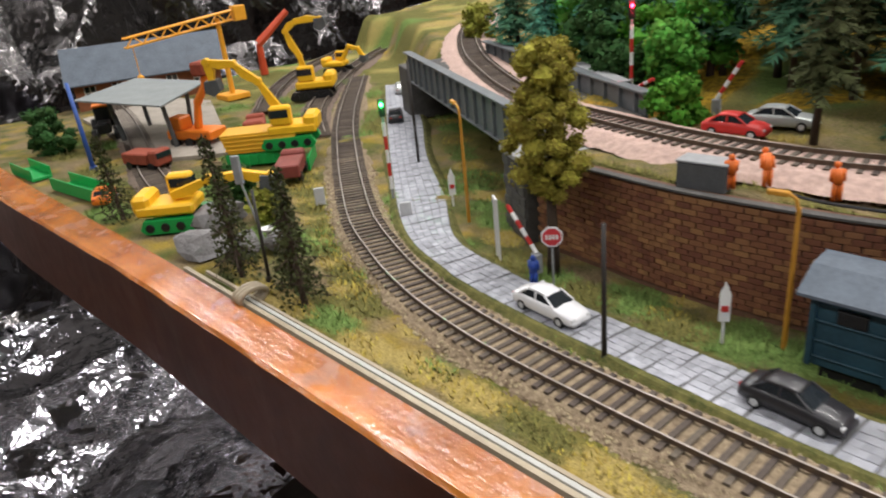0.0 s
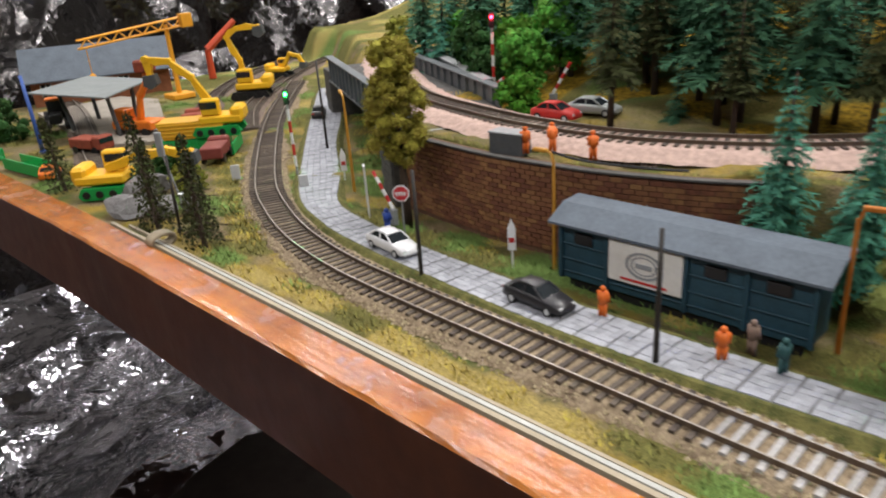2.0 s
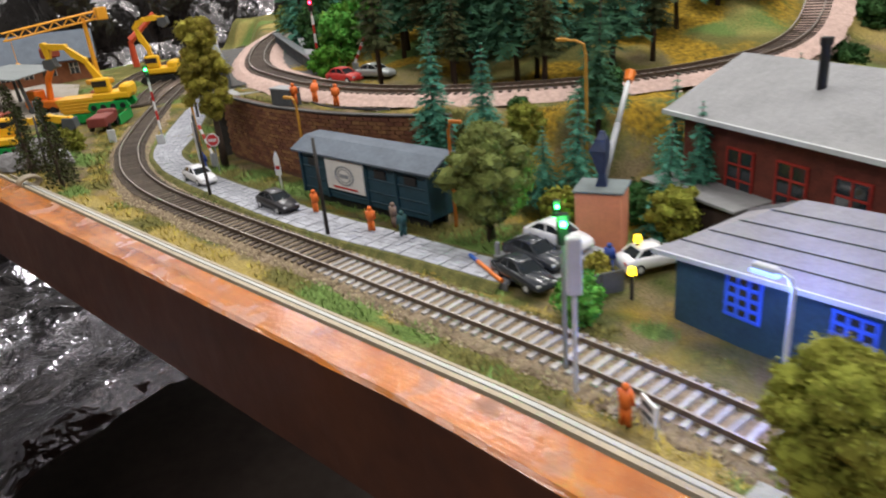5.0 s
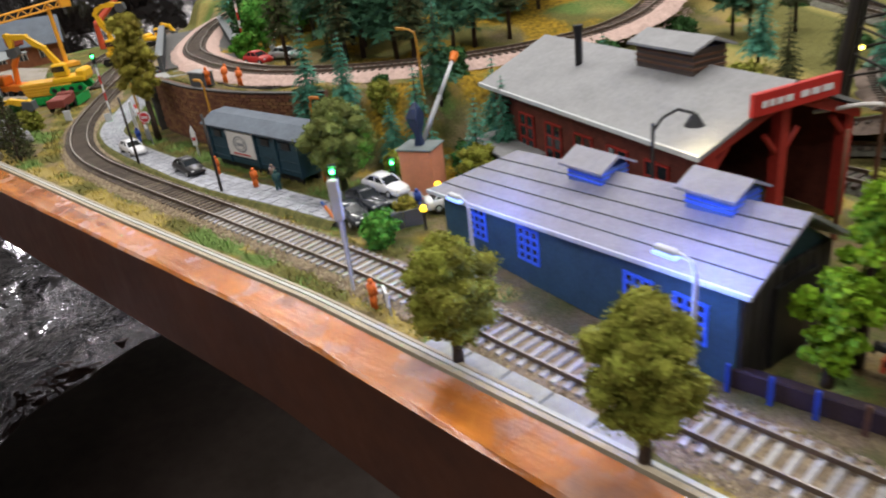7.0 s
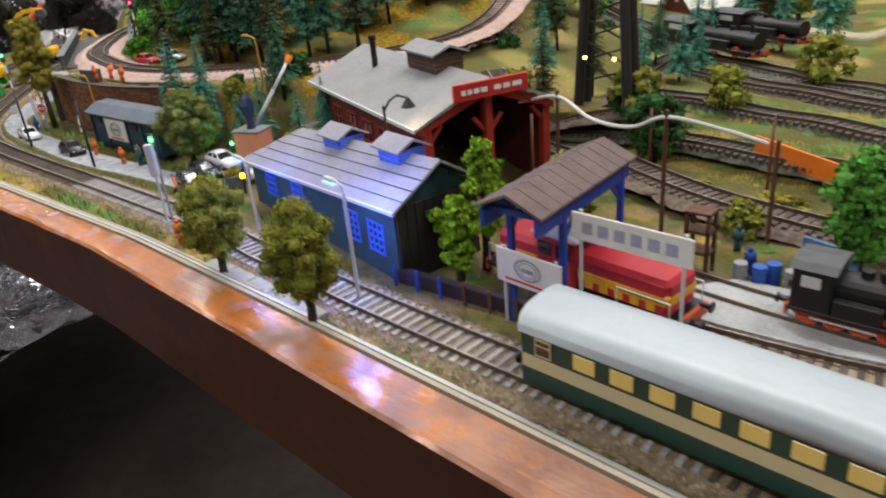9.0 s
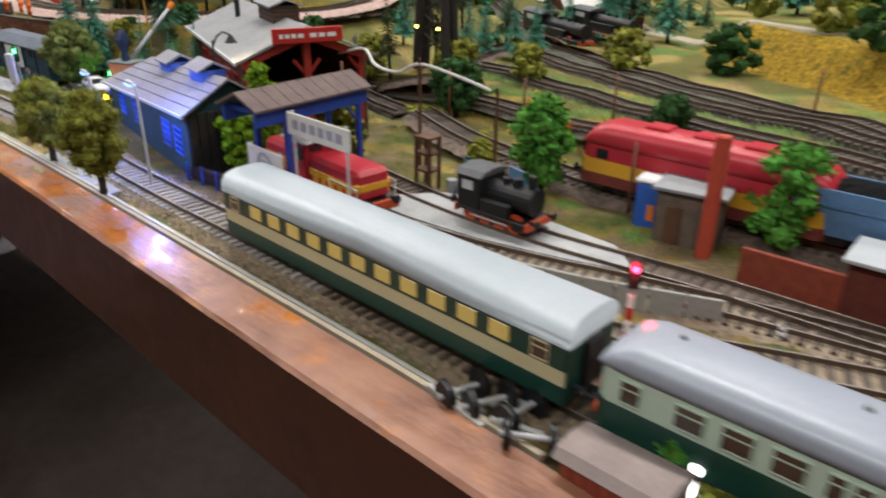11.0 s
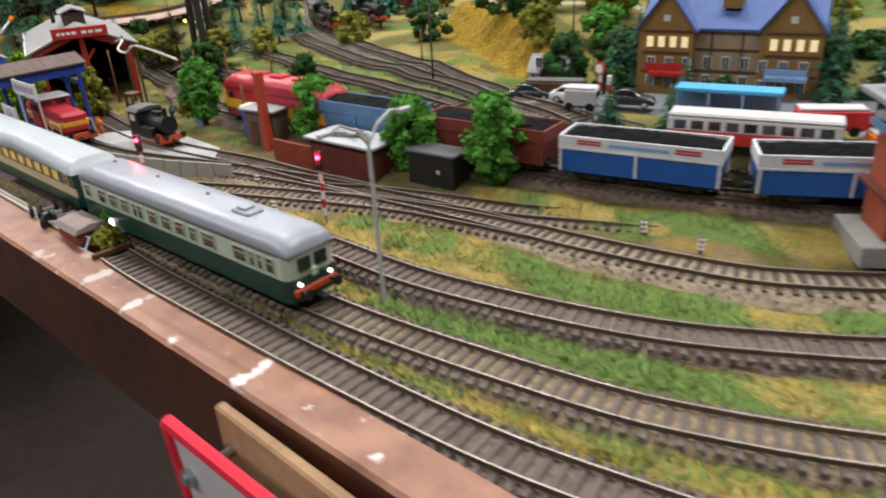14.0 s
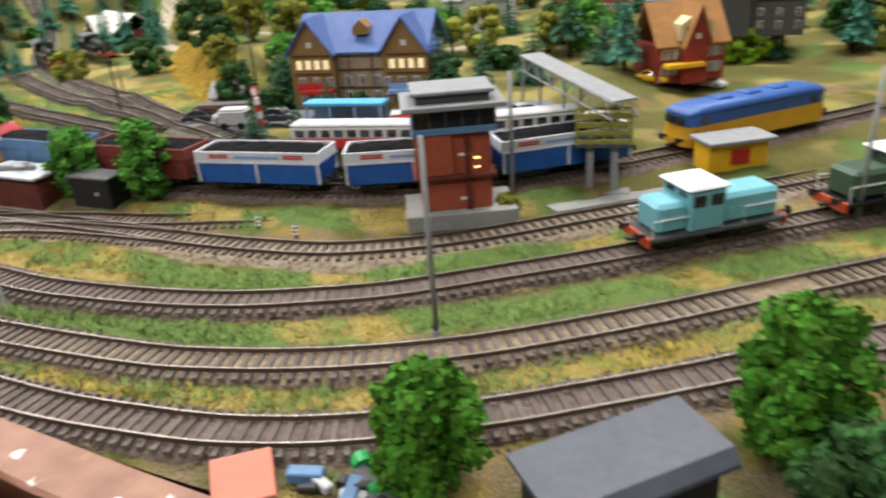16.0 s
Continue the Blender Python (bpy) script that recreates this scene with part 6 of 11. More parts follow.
# local x runs back along the front wall, local -y into the depth; the far end is lower and cut slantwise
Ls, Ds, ez, rz_, SAG, CUT = 0.222, 0.07, 0.046, 0.068, 0.014, 0.048


def quad_slab(bm, pts, thick):
    """A thin sloping slab over four points."""
    up = [bm.verts.new(p) for p in pts]
    lo = [bm.verts.new((p[0], p[1], p[2] - thick)) for p in pts]
    bm.faces.new(up)
    bm.faces.new(lo[::-1])
    for k in range(4):
        bm.faces.new((up[k], lo[k], lo[(k + 1) % 4], up[(k + 1) % 4]))
    bmesh.ops.recalc_face_normals(bm, faces=bm.faces)


bm = bmesh.new()
loft(bm, [(xx, [(-0.005, -0.002), (-0.005, e - 0.002), (-Ds / 2, rg_), (-Ds + 0.005, e - 0.002), (-Ds + 0.005, -0.002)]) for xx, e, rg_ in ((0.008, ez, rz_ - 0.004), (Ls - CUT - 0.006, ez - SAG * 0.75, rz_ - SAG * 0.75 - 0.004), (Ls - 0.01, ez - SAG, ez - SAG))])
part("wall", bm, M["shedwall"], s)
for side in (0, 1):
    bm = bmesh.new()
    y0 = 0.0 if side == 0 else -Ds
    quad_slab(bm, [(0, y0, ez), (Ls, y0, ez - SAG), (Ls - CUT, -Ds / 2, rz_ - SAG * 0.75), (0, -Ds / 2, rz_)], 0.0016)
    rp = part("roof", bm, M["shedroof"], s)
    for k in range(1, 5):
        f = k / 5
        bm = bmesh.new()
        yy = y0 + (-Ds / 2 - y0) * f
        xe = Ls - CUT * f
        za, zb = ez + (rz_ - ez) * f, ez - SAG + (rz_ - SAG * 0.75 - ez + SAG) * f
        quad_slab(bm, [(0.0, yy - 0.0002, za + 0.0005), (xe, yy - 0.0002, zb + 0.0005), (xe, yy + 0.0002, zb + 0.0005), (0.0, yy + 0.0002, za + 0.0005)], 0.0008)
        part("felt_seam", bm, M["dkgrey"], rp)
bm = bmesh.new()
quad_slab(bm, [(0.0, 0.0006, ez + 0.0003), (Ls, 0.0006, ez - SAG + 0.0003), (Ls, -0.0008, ez - SAG + 0.0003), (0.0, -0.0008, ez + 0.0003)], 0.0022)
part("eaves_strip", bm, M["ltgrey"], s)
bm = bmesh.new()
quad_slab(bm, [(Ls - CUT - 0.002, -Ds / 2, rz_ - SAG * 0.75 - 0.001), (Ls - 0.001, 0, ez - SAG - 0.001), (Ls - 0.001, -Ds, ez - SAG - 0.001), (Ls - CUT - 0.002, -Ds / 2 - 0.001, rz_ - SAG * 0.75 - 0.001)], 0.0012)
part("hip", bm, M["shedroof"], s)
for k, x in enumerate((0.022, 0.05, 0.125, 0.17)):
    w = wall_box(s, "window", (x, -0.0058, 0.012, x + 0.016, -0.0048, 0.031), M["glass"])
    bm = bmesh.new()
    for i in range(4):
        box(bm, x - 0.0006 + i * 0.0052, -0.0056, 0.0115, x + 0.0008 + i * 0.0052, -0.0042, 0.0315)
    for i in range(5):
        box(bm, x - 0.0006, -0.0056, 0.0115 + i * 0.0047, x + 0.0166, -0.0041, 0.0128 + i * 0.0047)
    part("window_frame", bm, M["bluewin"], w)
for x, drop in ((0.028, 0.003), (0.1, 0.008)):
    rz_ = 0.068 - drop
    v = wall_box(s, "roof_vent", (x, -Ds / 2 - 0.009, rz_ - 0.006, x + 0.023, -Ds / 2 + 0.009, rz_ + 0.004), M["slateblue"])
    for k in range(3):
        wall_box(v, "louvre", (x - 0.0004, -Ds / 2 - 0.0096, rz_ - 0.003 + k * 0.0022, x + 0.0234, -Ds / 2 + 0.0096, rz_ - 0.002 + k * 0.0022), M["bluewin"])
    bm = bmesh.new()
    prism(bm, [(-Ds / 2 - 0.0125, rz_ + 0.003), (-Ds / 2, rz_ + 0.009), (-Ds / 2 + 0.0125, rz_ + 0.003), (-Ds / 2 + 0.0125, rz_ + 0.0042), (-Ds / 2, rz_ + 0.0104), (-Ds / 2 - 0.0125, rz_ + 0.0042)], "x", x - 0.003, x + 0.026)
    part("vent_roof", bm, M["shedroof"], v)
for k in range(9):
    wall_box(s, "end_board", (0.0062, -Ds + 0.006 + k * 0.0065, -0.002, 0.0082, -Ds + 0.0119 + k * 0.0065, 0.045), M["poleblack"], 0.0002)
wall_box(s, "door", (0.0045, -0.052, 0.0, 0.0062, -0.024, 0.038), M["black"])

# engine shed with red timber front
r = thing("engine_shed", "red timber engine shed with an ash-grey felt roof", "engine shed", pose(0.425, 0.287, 0, 0, 0, 157.8))
Lr, Dr, er, rr = 0.236, 0.122, 0.062, 0.088
for side in (0, 1):
    bm = bmesh.new()
    o = [(0.0, er - 0.002), (0.0, er), (-Dr / 2, rr), (-Dr / 2, rr - 0.0025)] if side == 0 else [(-Dr / 2, rr - 0.0025), (-Dr / 2, rr), (-Dr, er), (-Dr, er - 0.002)]
    prism(bm, o, "x", 0, Lr)
    part("roof", bm, M["ashroof"], r)
for a in ((0.012, -0.011, -0.002, Lr - 0.01, -0.008, er - 0.001), (0.012, -Dr + 0.008, -0.002, Lr - 0.01, -Dr + 0.011, er - 0.001), (Lr - 0.013, -Dr + 0.0112, -0.002, Lr - 0.01, -0.0112, er - 0.001)):
    wall_box(r, "wall", a, M["redbrown"], 0)
for k in range(5):
    x = 0.03 + k * 0.035
    w = wall_box(r, "window", (x, -0.0085, 0.02, x + 0.02, -0.0072, 0.047), M["glass"])
    bm = bmesh.new()
    for i in range(3):
        box(bm, x + i * 0.0095, -0.0082, 0.02, x + 0.001 + i * 0.0095, -0.0065, 0.047)
    for i in range(4):
        box(bm, x, -0.0082, 0.02 + i * 0.0087, x + 0.02, -0.0065, 0.021 + i * 0.0087)
    part("window_frame", bm, M["redtimber"], w)
for y in (-0.012, -Dr / 2, -Dr + 0.012):
    wall_box(r, "gate_post", (0.004, y - 0.003, -0.002, 0.011, y + 0.003, er + (0.02 if -0.09 < y < -0.03 else 0.002)), M["redtimber"])
bm = bmesh.new()
prism(bm, [(-0.006, er - 0.006), (-0.006, er - 0.001), (-Dr / 2, rr - 0.003), (-Dr + 0.006, er - 0.001), (-Dr + 0.006, er - 0.006), (-Dr / 2, rr - 0.012)], "x", 0.003, 0.008)
part("gable_beam", bm, M["redtimber"], r)
for y0, y1 in ((-0.012, -Dr / 2), (-Dr / 2, -Dr + 0.012)):
    for a, b in ((y0, y0 + (y1 - y0) * 0.24), (y1, y1 - (y1 - y0) * 0.24)):
        bm = bmesh.new()
        cyl(bm, (0.007, a, er - 0.016), (0.007, b, er - 0.002), 0.0018, 0.0018, 6)
        part("brace", bm, M["redtimber"], r)
sg = wall_box(r, "name_board", (-0.002, -Dr / 2 - 0.03, rr - 0.013, 0.001, -Dr / 2 + 0.03, rr - 0.001), M["red"], 0.0004, "red board with pale lettering")
for a, b in ((-0.024, -0.0165), (-0.0145, -0.009), (-0.007, -0.0015), (0.004, 0.009), (0.0105, 0.0145), (0.016, 0.0195), (0.021, 0.0245)):
    wall_box(sg, "lettering_bar", (-0.0024, -Dr / 2 + a, rr - 0.0088, -0.0019, -Dr / 2 + b, rr - 0.0055), M["white"], 0)
wall_box(r, "eaves_strip", (0.0, -0.0004, er - 0.0022, Lr, 0.0012, er + 0.0004), M["ltgrey"], 0)
cl = wall_box(r, "clerestory", (0.06, -Dr / 2 - 0.012, rr - 0.006, 0.11, -Dr / 2 + 0.012, rr + 0.01), mat("dark_brown_boards", (0.07, 0.05, 0.04), 0.8, scale=100))
for k in range(3):
    wall_box(cl, "louvre", (0.0594, -Dr / 2 - 0.0126, rr - 0.002 + k * 0.0035, 0.1106, -Dr / 2 + 0.0126, rr - 0.0005 + k * 0.0035), M["brown"])
bm = bmesh.new()
prism(bm, [(-Dr / 2 - 0.016, rr + 0.0085), (-Dr / 2, rr + 0.0145), (-Dr / 2 + 0.016, rr + 0.0085), (-Dr / 2 + 0.016, rr + 0.01), (-Dr / 2, rr + 0.0162), (-Dr / 2 - 0.016, rr + 0.01)], "x", 0.056, 0.114)
part("clerestory_roof", bm, M["ashroof"], cl)
bm = bmesh.new()
cyl(bm, (0.16, -0.04, rr - 0.012), (0.16, -0.04, rr + 0.016), 0.0026, 0.0026, 10)
cyl(bm, (0.16, -0.04, rr + 0.013), (0.16, -0.04, rr + 0.017), 0.0034, 0.0034, 10)
part("smoke_pipe", bm, M["black"], r)
lean = wall_box(r, "lean_to", (0.16, -0.008, -0.002, 0.226, 0.016, 0.022), mat("dark_brown_boards_low", (0.06, 0.035, 0.028), 0.8, scale=120, amount=0.4))
wall_box(lean, "lean_to_roof", (0.155, -0.01, 0.022, 0.231, 0.02, 0.0238), M["ashroof"])

# coal stage canopy
c = thing("coal_canopy", "brown boarded canopy on blue steel posts over the yard track", "canopy", pose(0.5735, 0.23, 0, 0, 0, 92))
CW, CP, RIDGE, EAVE = 0.0185, 0.0145, 0.0785, 0.07
for side in (-1, 1):
    bm = bmesh.new()
    prism(bm, [(0, RIDGE - 0.0016), (side * CW, EAVE - 0.0013), (side * CW, EAVE), (0, RIDGE)], "x", -0.047, 0.047)
    rp = part("roof", bm, M["canopybrown"], c)
    for k in range(1, 10):
        x = -0.047 + k * 0.0094
        bm = bmesh.new()
        prism(bm, [(side * 0.0005, RIDGE - 0.0003), (side * CW, EAVE - 0.0001), (side * CW, EAVE + 0.0002), (side * 0.0005, RIDGE + 0.0001)], "x", x - 0.0003, x + 0.0003)
        part("batten", bm, M["canopybrown"], rp)
for x in (-0.022, 0.038):
    for side in (-1, 1):
        wall_box(c, "post", (x - 0.0016, side * CP - 0.0016, -0.002, x + 0.0016, side * CP + 0.0016, 0.069), M["steelblue2"])
        bm = bmesh.new()
        sg_ = 1 if x < 0 else -1
        cyl(bm, (x, side * CP, 0.048), (x + sg_ * 0.014, side * CP, 0.062), 0.001, 0.001, 6)
        part("brace", bm, M["steelblue2"], c)
for x in (-0.04, -0.022, 0.01, 0.038):
    wall_box(c, "tie_beam", (x - 0.0014, -CP - 0.002, 0.066, x + 0.0014, CP + 0.002, 0.0692), M["steelblue2"])
for side in (-1, 1):
    wall_box(c, "eaves_beam", (-0.045, side * CP - 0.0012, 0.0595, 0.045, side * CP + 0.0012, 0.0682), M["steelblue2"])


def hoarding(x0, y0, x1, y1, z0, z1, label, posts=True, emb=False):
    ang = math.degrees(math.atan2(y1 - y0, x1 - x0))
    ln = math.hypot(x1 - x0, y1 - y0)
    t = thing("hoarding", label, "sign board", pose(x0, y0, 0, 0, 0, ang))
    b = wall_box(t, "board", (0, -0.0006, z0, ln, 0.0006, z1), M["poster"])
    for x in (0.004, ln - 0.004):
        bm = bmesh.new()
        cyl(bm, (x, 0.001, -0.002), (x, 0.001, z1 + 0.001), 0.0008, 0.0008, 8)
        part("post", bm, M["ltgrey"], t)
    if emb:
        emblem(b, ln / 2, -0.0008, (z0 + z1) / 2 + 0.001, (z1 - z0) * 0.4, ln * 0.36)
    else:
        for k in range(6):
            wall_box(b, "lettering_bar", (ln * (0.1 + k * 0.14), -0.0009, z0 + (z1 - z0) * 0.3, ln * (0.19 + k * 0.14), -0.0006, z0 + (z1 - z0) * 0.72), mat("grey_violet_lettering", (0.35, 0.33, 0.45), 0.6), 0)
    return t


hoarding(0.553, 0.204, 0.593, 0.2, 0.022, 0.0405, "white hoarding with a grey round emblem beside the canopy", emb=True)
hoarding(0.597, 0.203, 0.654, 0.199, 0.055, 0.068, "pale sign board with faint lettering on two tall posts")

# terracotta plinth house with crane statue
o = thing("statue_pedestal", "terracotta rendered pedestal with a grey slab and a dark blue statue", "pedestal", pose(0.209, 0.303, 0, 0, 0, 20))
wall_box(o, "body", (-0.013, -0.011, -0.002, 0.013, 0.011, 0.034), M["terracotta"], 0.0006)
wall_box(o, "slab", (-0.0142, -0.0122, 0.034, 0.0142, 0.0122, 0.0355), mat("green_grey_slab", (0.16, 0.19, 0.19), 0.7, scale=80), 0.0005)
bm = bmesh.new()
loft(bm, [(0.0, [(-0.003, -0.003), (0.003, -0.003), (0.003, 0.003), (-0.003, 0.003)]), (0.007, [(-0.0015, -0.002), (0.0018, -0.002), (0.0018, 0.002), (-0.0015, 0.002)]), (0.014, [(-0.0035, -0.004), (0.003, -0.0045), (0.003, 0.0045), (-0.003, 0.004)]), (0.021, [(-0.006, -0.005), (0.0035, -0.007), (0.0035, 0.006), (-0.005, 0.005)]), (0.027, [(-0.003, -0.003), (0.003, -0.004), (0.003, 0.003), (-0.003, 0.003)]), (0.031, [(-0.001, -0.001), (0.001, -0.001), (0.001, 0.001), (-0.001, 0.001)])])
for v in bm.verts:
    x_, y_, z_ = v.co
    v.co = (y_, z_, 0.0353 + x_)
part("statue", bm, mat("dark_blue_metal", (0.035, 0.055, 0.13), 0.45, scale=200, amount=0.5), o)
mp_ = thing("telescopic_mast", "grey telescopic mast leaning back from the pedestal with an orange head", "mast")
m0, m1 = Vector((0.2055, 0.31, 0.0352)), Vector((0.183, 0.377, 0.083))
for a, b, r_ in ((0.0, 0.5, 0.0021), (0.5, 0.93, 0.0016)):
    bm = bmesh.new()
    cyl(bm, m0.lerp(m1, a), m0.lerp(m1, b), r_, r_ * 0.9, 10)
    part("tube_section", bm, M["ltgrey"] if a else M["grey"], mp_, smooth=True)
bm = bmesh.new()
cyl(bm, m0.lerp(m1, 0.91), m1, 0.0026, 0.0036, 8)
part("head", bm, M["orange"], mp_, "bright orange head")

# control tower
tw = thing("signal_tower", "orange-red brick signal tower with a glazed cabin and flat roofs", "signal tower", pose(1.293, 0.375, 0.008, 0, 0, 29))
wall_box(tw, "plinth", (-0.036, -0.021, -0.006, 0.04, 0.026, 0.006), M["concrete"], 0.0006)
wall_box(tw, "body", (-0.024, -0.013, 0.006, 0.024, 0.02, 0.062), M["towerbrick"], 0.0006)
wall_box(tw, "bay", (-0.027, -0.016, 0.032, -0.002, -0.012, 0.06), M["towerbrick"], 0.0004)
wall_box(tw, "pilaster", (0.006, -0.0155, 0.006, 0.0095, -0.0125, 0.06), M["redbrown"], 0.0003)
wall_box(tw, "ledge", (-0.029, -0.018, 0.0295, 0.0265, 0.022, 0.0318), M["redbrown"], 0.0003)
wall_box(tw, "cabin", (-0.027, -0.016, 0.062, 0.027, 0.022, 0.077), M["glass"], 0.0004)
for k in range(6):
    wall_box(tw, "mullion", (-0.0275 + k * 0.0108, -0.0166, 0.062, -0.0265 + k * 0.0108, -0.0156, 0.077), M["dkgrey"], 0)
wall_box(tw, "parapet", (-0.028, -0.017, 0.06, 0.028, 0.023, 0.0645), M["steelblue"], 0.0004)
wall_box(tw, "roof", (-0.034, -0.024, 0.077, 0.034, 0.029, 0.0805), M["grey"], 0.0006, "pale grey overhanging roof slab")
wall_box(tw, "upper_roof", (-0.024, -0.015, 0.0805, 0.024, 0.019, 0.086), M["dkgrey"], 0.0006)
wall_box(tw, "roof_cap", (-0.027, -0.018, 0.086, 0.027, 0.022, 0.0885), M["grey"], 0.0006)
for x, z in ((0.002, 0.013), (0.002, 0.044)):
    wall_box(tw, "window", (x, -0.0136, z, x + 0.008, -0.0126, z + 0.002), M["white"], 0)
for k in range(2):
    for j in range(2):
        wall_box(tw, "lit_window", (0.0125 + k * 0.0022, -0.0138, 0.035 + j * 0.0065, 0.0136 + k * 0.0022, -0.0128, 0.0362 + j * 0.0065), mat("lit_small_window", (0.8, 0.6, 0.2), 0.4, emit=(1, 0.75, 0.25), power=3), 0)

# hut with tall red chimney, blue cabin
h = thing("boiler_hut", "brown boarded hut with a pale roof and tall red chimney", "hut", pose(0.792, 0.333, 0, 0, 0, 8))
wall_box(h, "body", (-0.018, -0.011, -0.002, 0.017, 0.012, 0.033), mat("brown_boarding", (0.16, 0.12, 0.09), 0.8, scale=120, amount=0.4), 0.0005)
wall_box(h, "roof", (-0.021, -0.014, 0.033, 0.02, 0.014, 0.0352), M["grey"], 0.0004)
wall_box(h, "chimney", (0.009, -0.0195, -0.002, 0.0165, -0.0125, 0.07), mat("red_chimney", (0.5, 0.07, 0.035), 0.7, scale=100, amount=0.2), 0.0008, "tall square red chimney")
wall_box(h, "door", (-0.012, -0.0117, 0.0, -0.003, -0.0107, 0.024), M["brown"], 0.0002)
w = thing("toilet_cabin", "blue portable toilet cabin with a white roof", "toilet cabin", pose(0.765, 0.337, 0, 0, 0, 8))
wall_box(w, "body", (-0.0075, -0.007, -0.001, 0.0075, 0.007, 0.03), M["blue"], 0.0008)
wall_box(w, "roof", (-0.0085, -0.008, 0.03, 0.0085, 0.008, 0.0335), M["white"], 0.0012)
wall_box(w, "door", (-0.0055, -0.0078, 0.002, 0.0055, -0.0068, 0.028), M["blue"], 0.0003)
wall_box(w, "poster", (0.0005, -0.0082, 0.008, 0.0045, -0.0076, 0.018), M["orange"], 0.0002)

# low tank house behind brick wall
b = thing("tank_house", "low red-brown brick building with a white flat roof", "building", pose(0.915, 0.322, 0, 0, 0, 0))
wall_box(b, "body", (-0.036, -0.016, -0.002, 0.034, 0.014, 0.026), M["redbrown"], 0.0005)
wall_box(b, "roof", (-0.039, -0.02, 0.026, 0.037, 0.016, 0.0282), mat("white_roof_sheet", (0.44, 0.47, 0.49), 0.6, scale=60, amount=0.15), 0.0004)
wall_box(b, "side_wall", (-0.085, -0.016, -0.002, -0.036, -0.013, 0.018), M["brick"], 0.0004)
for k in range(3):
    bm = bmesh.new()
    box(bm, -0.02 + k * 0.006, -0.004 + k * 0.003, 0.0285, 0.006 + k * 0.004, 0.002 + k * 0.002, 0.0325, 0.0006, m=Matrix.Rotation(0.35 - 0.3 * k, 4, "Z"))
    part("roof_scrap", bm, M["grey"], b)
bm = bmesh.new()
cyl(bm, (-0.02, 0.0, 0.0285), (0.014, -0.008, 0.034), 0.0012, 0.0012, 8)
part("pipe", bm, M["ltgrey"], b)
e = thing("switch_box", "black steel equipment box beside the green trees", "equipment box", pose(0.995, 0.328, 0, 0, 0, 2))
wall_box(e, "body", (-0.021, -0.01, -0.002, 0.021, 0.01, 0.026), mat("black_green_steel", (0.018, 0.02, 0.018), 0.55), 0.0006)
wall_box(e, "lid", (-0.0225, -0.0115, 0.026, 0.0225, 0.0115, 0.0285), M["dkgrey"], 0.0006)
wall_box(e, "latch", (0.006, -0.0108, 0.013, 0.0085, -0.0098, 0.016), M["ltgrey"], 0)


def house(x, y, z, ang, L_, D_, ez_, rz2, wallm, roofm, label, gables=2, name="house"):
    """A town house: long roof with cross gables, storeys of windows with frames."""
    t = thing(name, label, "house", pose(x, y, z, 0, 0, ang))
    wall_box(t, "wall", (0, 0, -0.004, L_, D_, ez_), wallm, 0.0005)
    for sd in (0, 1):
        bm = bmesh.new()
        q = [(-0.005, ez_ - 0.003), (-0.005, ez_ - 0.001), (D_ / 2, rz2), (D_ / 2, rz2 - 0.002)] if sd == 0 else [(D_ / 2, rz2 - 0.002), (D_ / 2, rz2), (D_ + 0.005, ez_ - 0.001), (D_ + 0.005, ez_ - 0.003)]
        prism(bm, q, "x", -0.004, L_ + 0.004)
        part("roof", bm, roofm, t)
    for k in range(gables):
        gx = L_ * (0.14 + 0.72 * k / max(1, gables - 1)) if gables > 1 else L_ / 2
        gw = L_ * 0.17
        bm = bmesh.new()
        prism(bm, [(gx - gw, -0.004), (gx + gw, -0.004), (gx + gw, ez_), (gx, rz2 - 0.004), (gx - gw, ez_)], "y", -0.012, D_ / 2)
        gb = part("gable", bm, wallm if gables == 1 else M["ochre"], t)
        for sd in (-1, 1):
            bm = bmesh.new()
            prism(bm, [(gx + sd * (gw + 0.003), ez_ - 0.004), (gx, rz2 - 0.003), (gx, rz2 - 0.0005), (gx + sd * (gw + 0.003), ez_ - 0.0015)], "y", -0.017, D_ / 2)
            part("gable_roof", bm, roofm, gb)
        wall_box(gb, "gable_window", (gx - 0.003, -0.0128, ez_ + 0.006, gx + 0.003, -0.0118, ez_ + 0.012), M["poster"], 0)
    for row, zz in enumerate((0.006, 0.024)):
        for k in range(9):
            x0 = 0.006 + k * (L_ - 0.018) / 8
            proud = any(abs(x0 + 0.003 - L_ * (0.14 + 0.72 * g / max(1, gables - 1))) < L_ * 0.17 for g in range(gables)) if gables > 1 else False
            yy = -0.0125 if proud else -0.0005
            wn = wall_box(t, "window", (x0, yy - 0.0004, zz, x0 + 0.006, yy + 0.0004, zz + 0.01), M["glass"], 0)
            bm = bmesh.new()
            for a in ((x0 - 0.0008, zz - 0.0008, x0, zz + 0.0108), (x0 + 0.006, zz - 0.0008, x0 + 0.0068, zz + 0.0108), (x0 + 0.0026, zz, x0 + 0.0034, zz + 0.01), (x0, zz + 0.01, x0 + 0.006, zz + 0.0108)):
                box(bm, a[0], yy - 0.0009, a[1], a[2], yy + 0.0002, a[3])
            part("window_frame", bm, M["white"], wn)
    return t


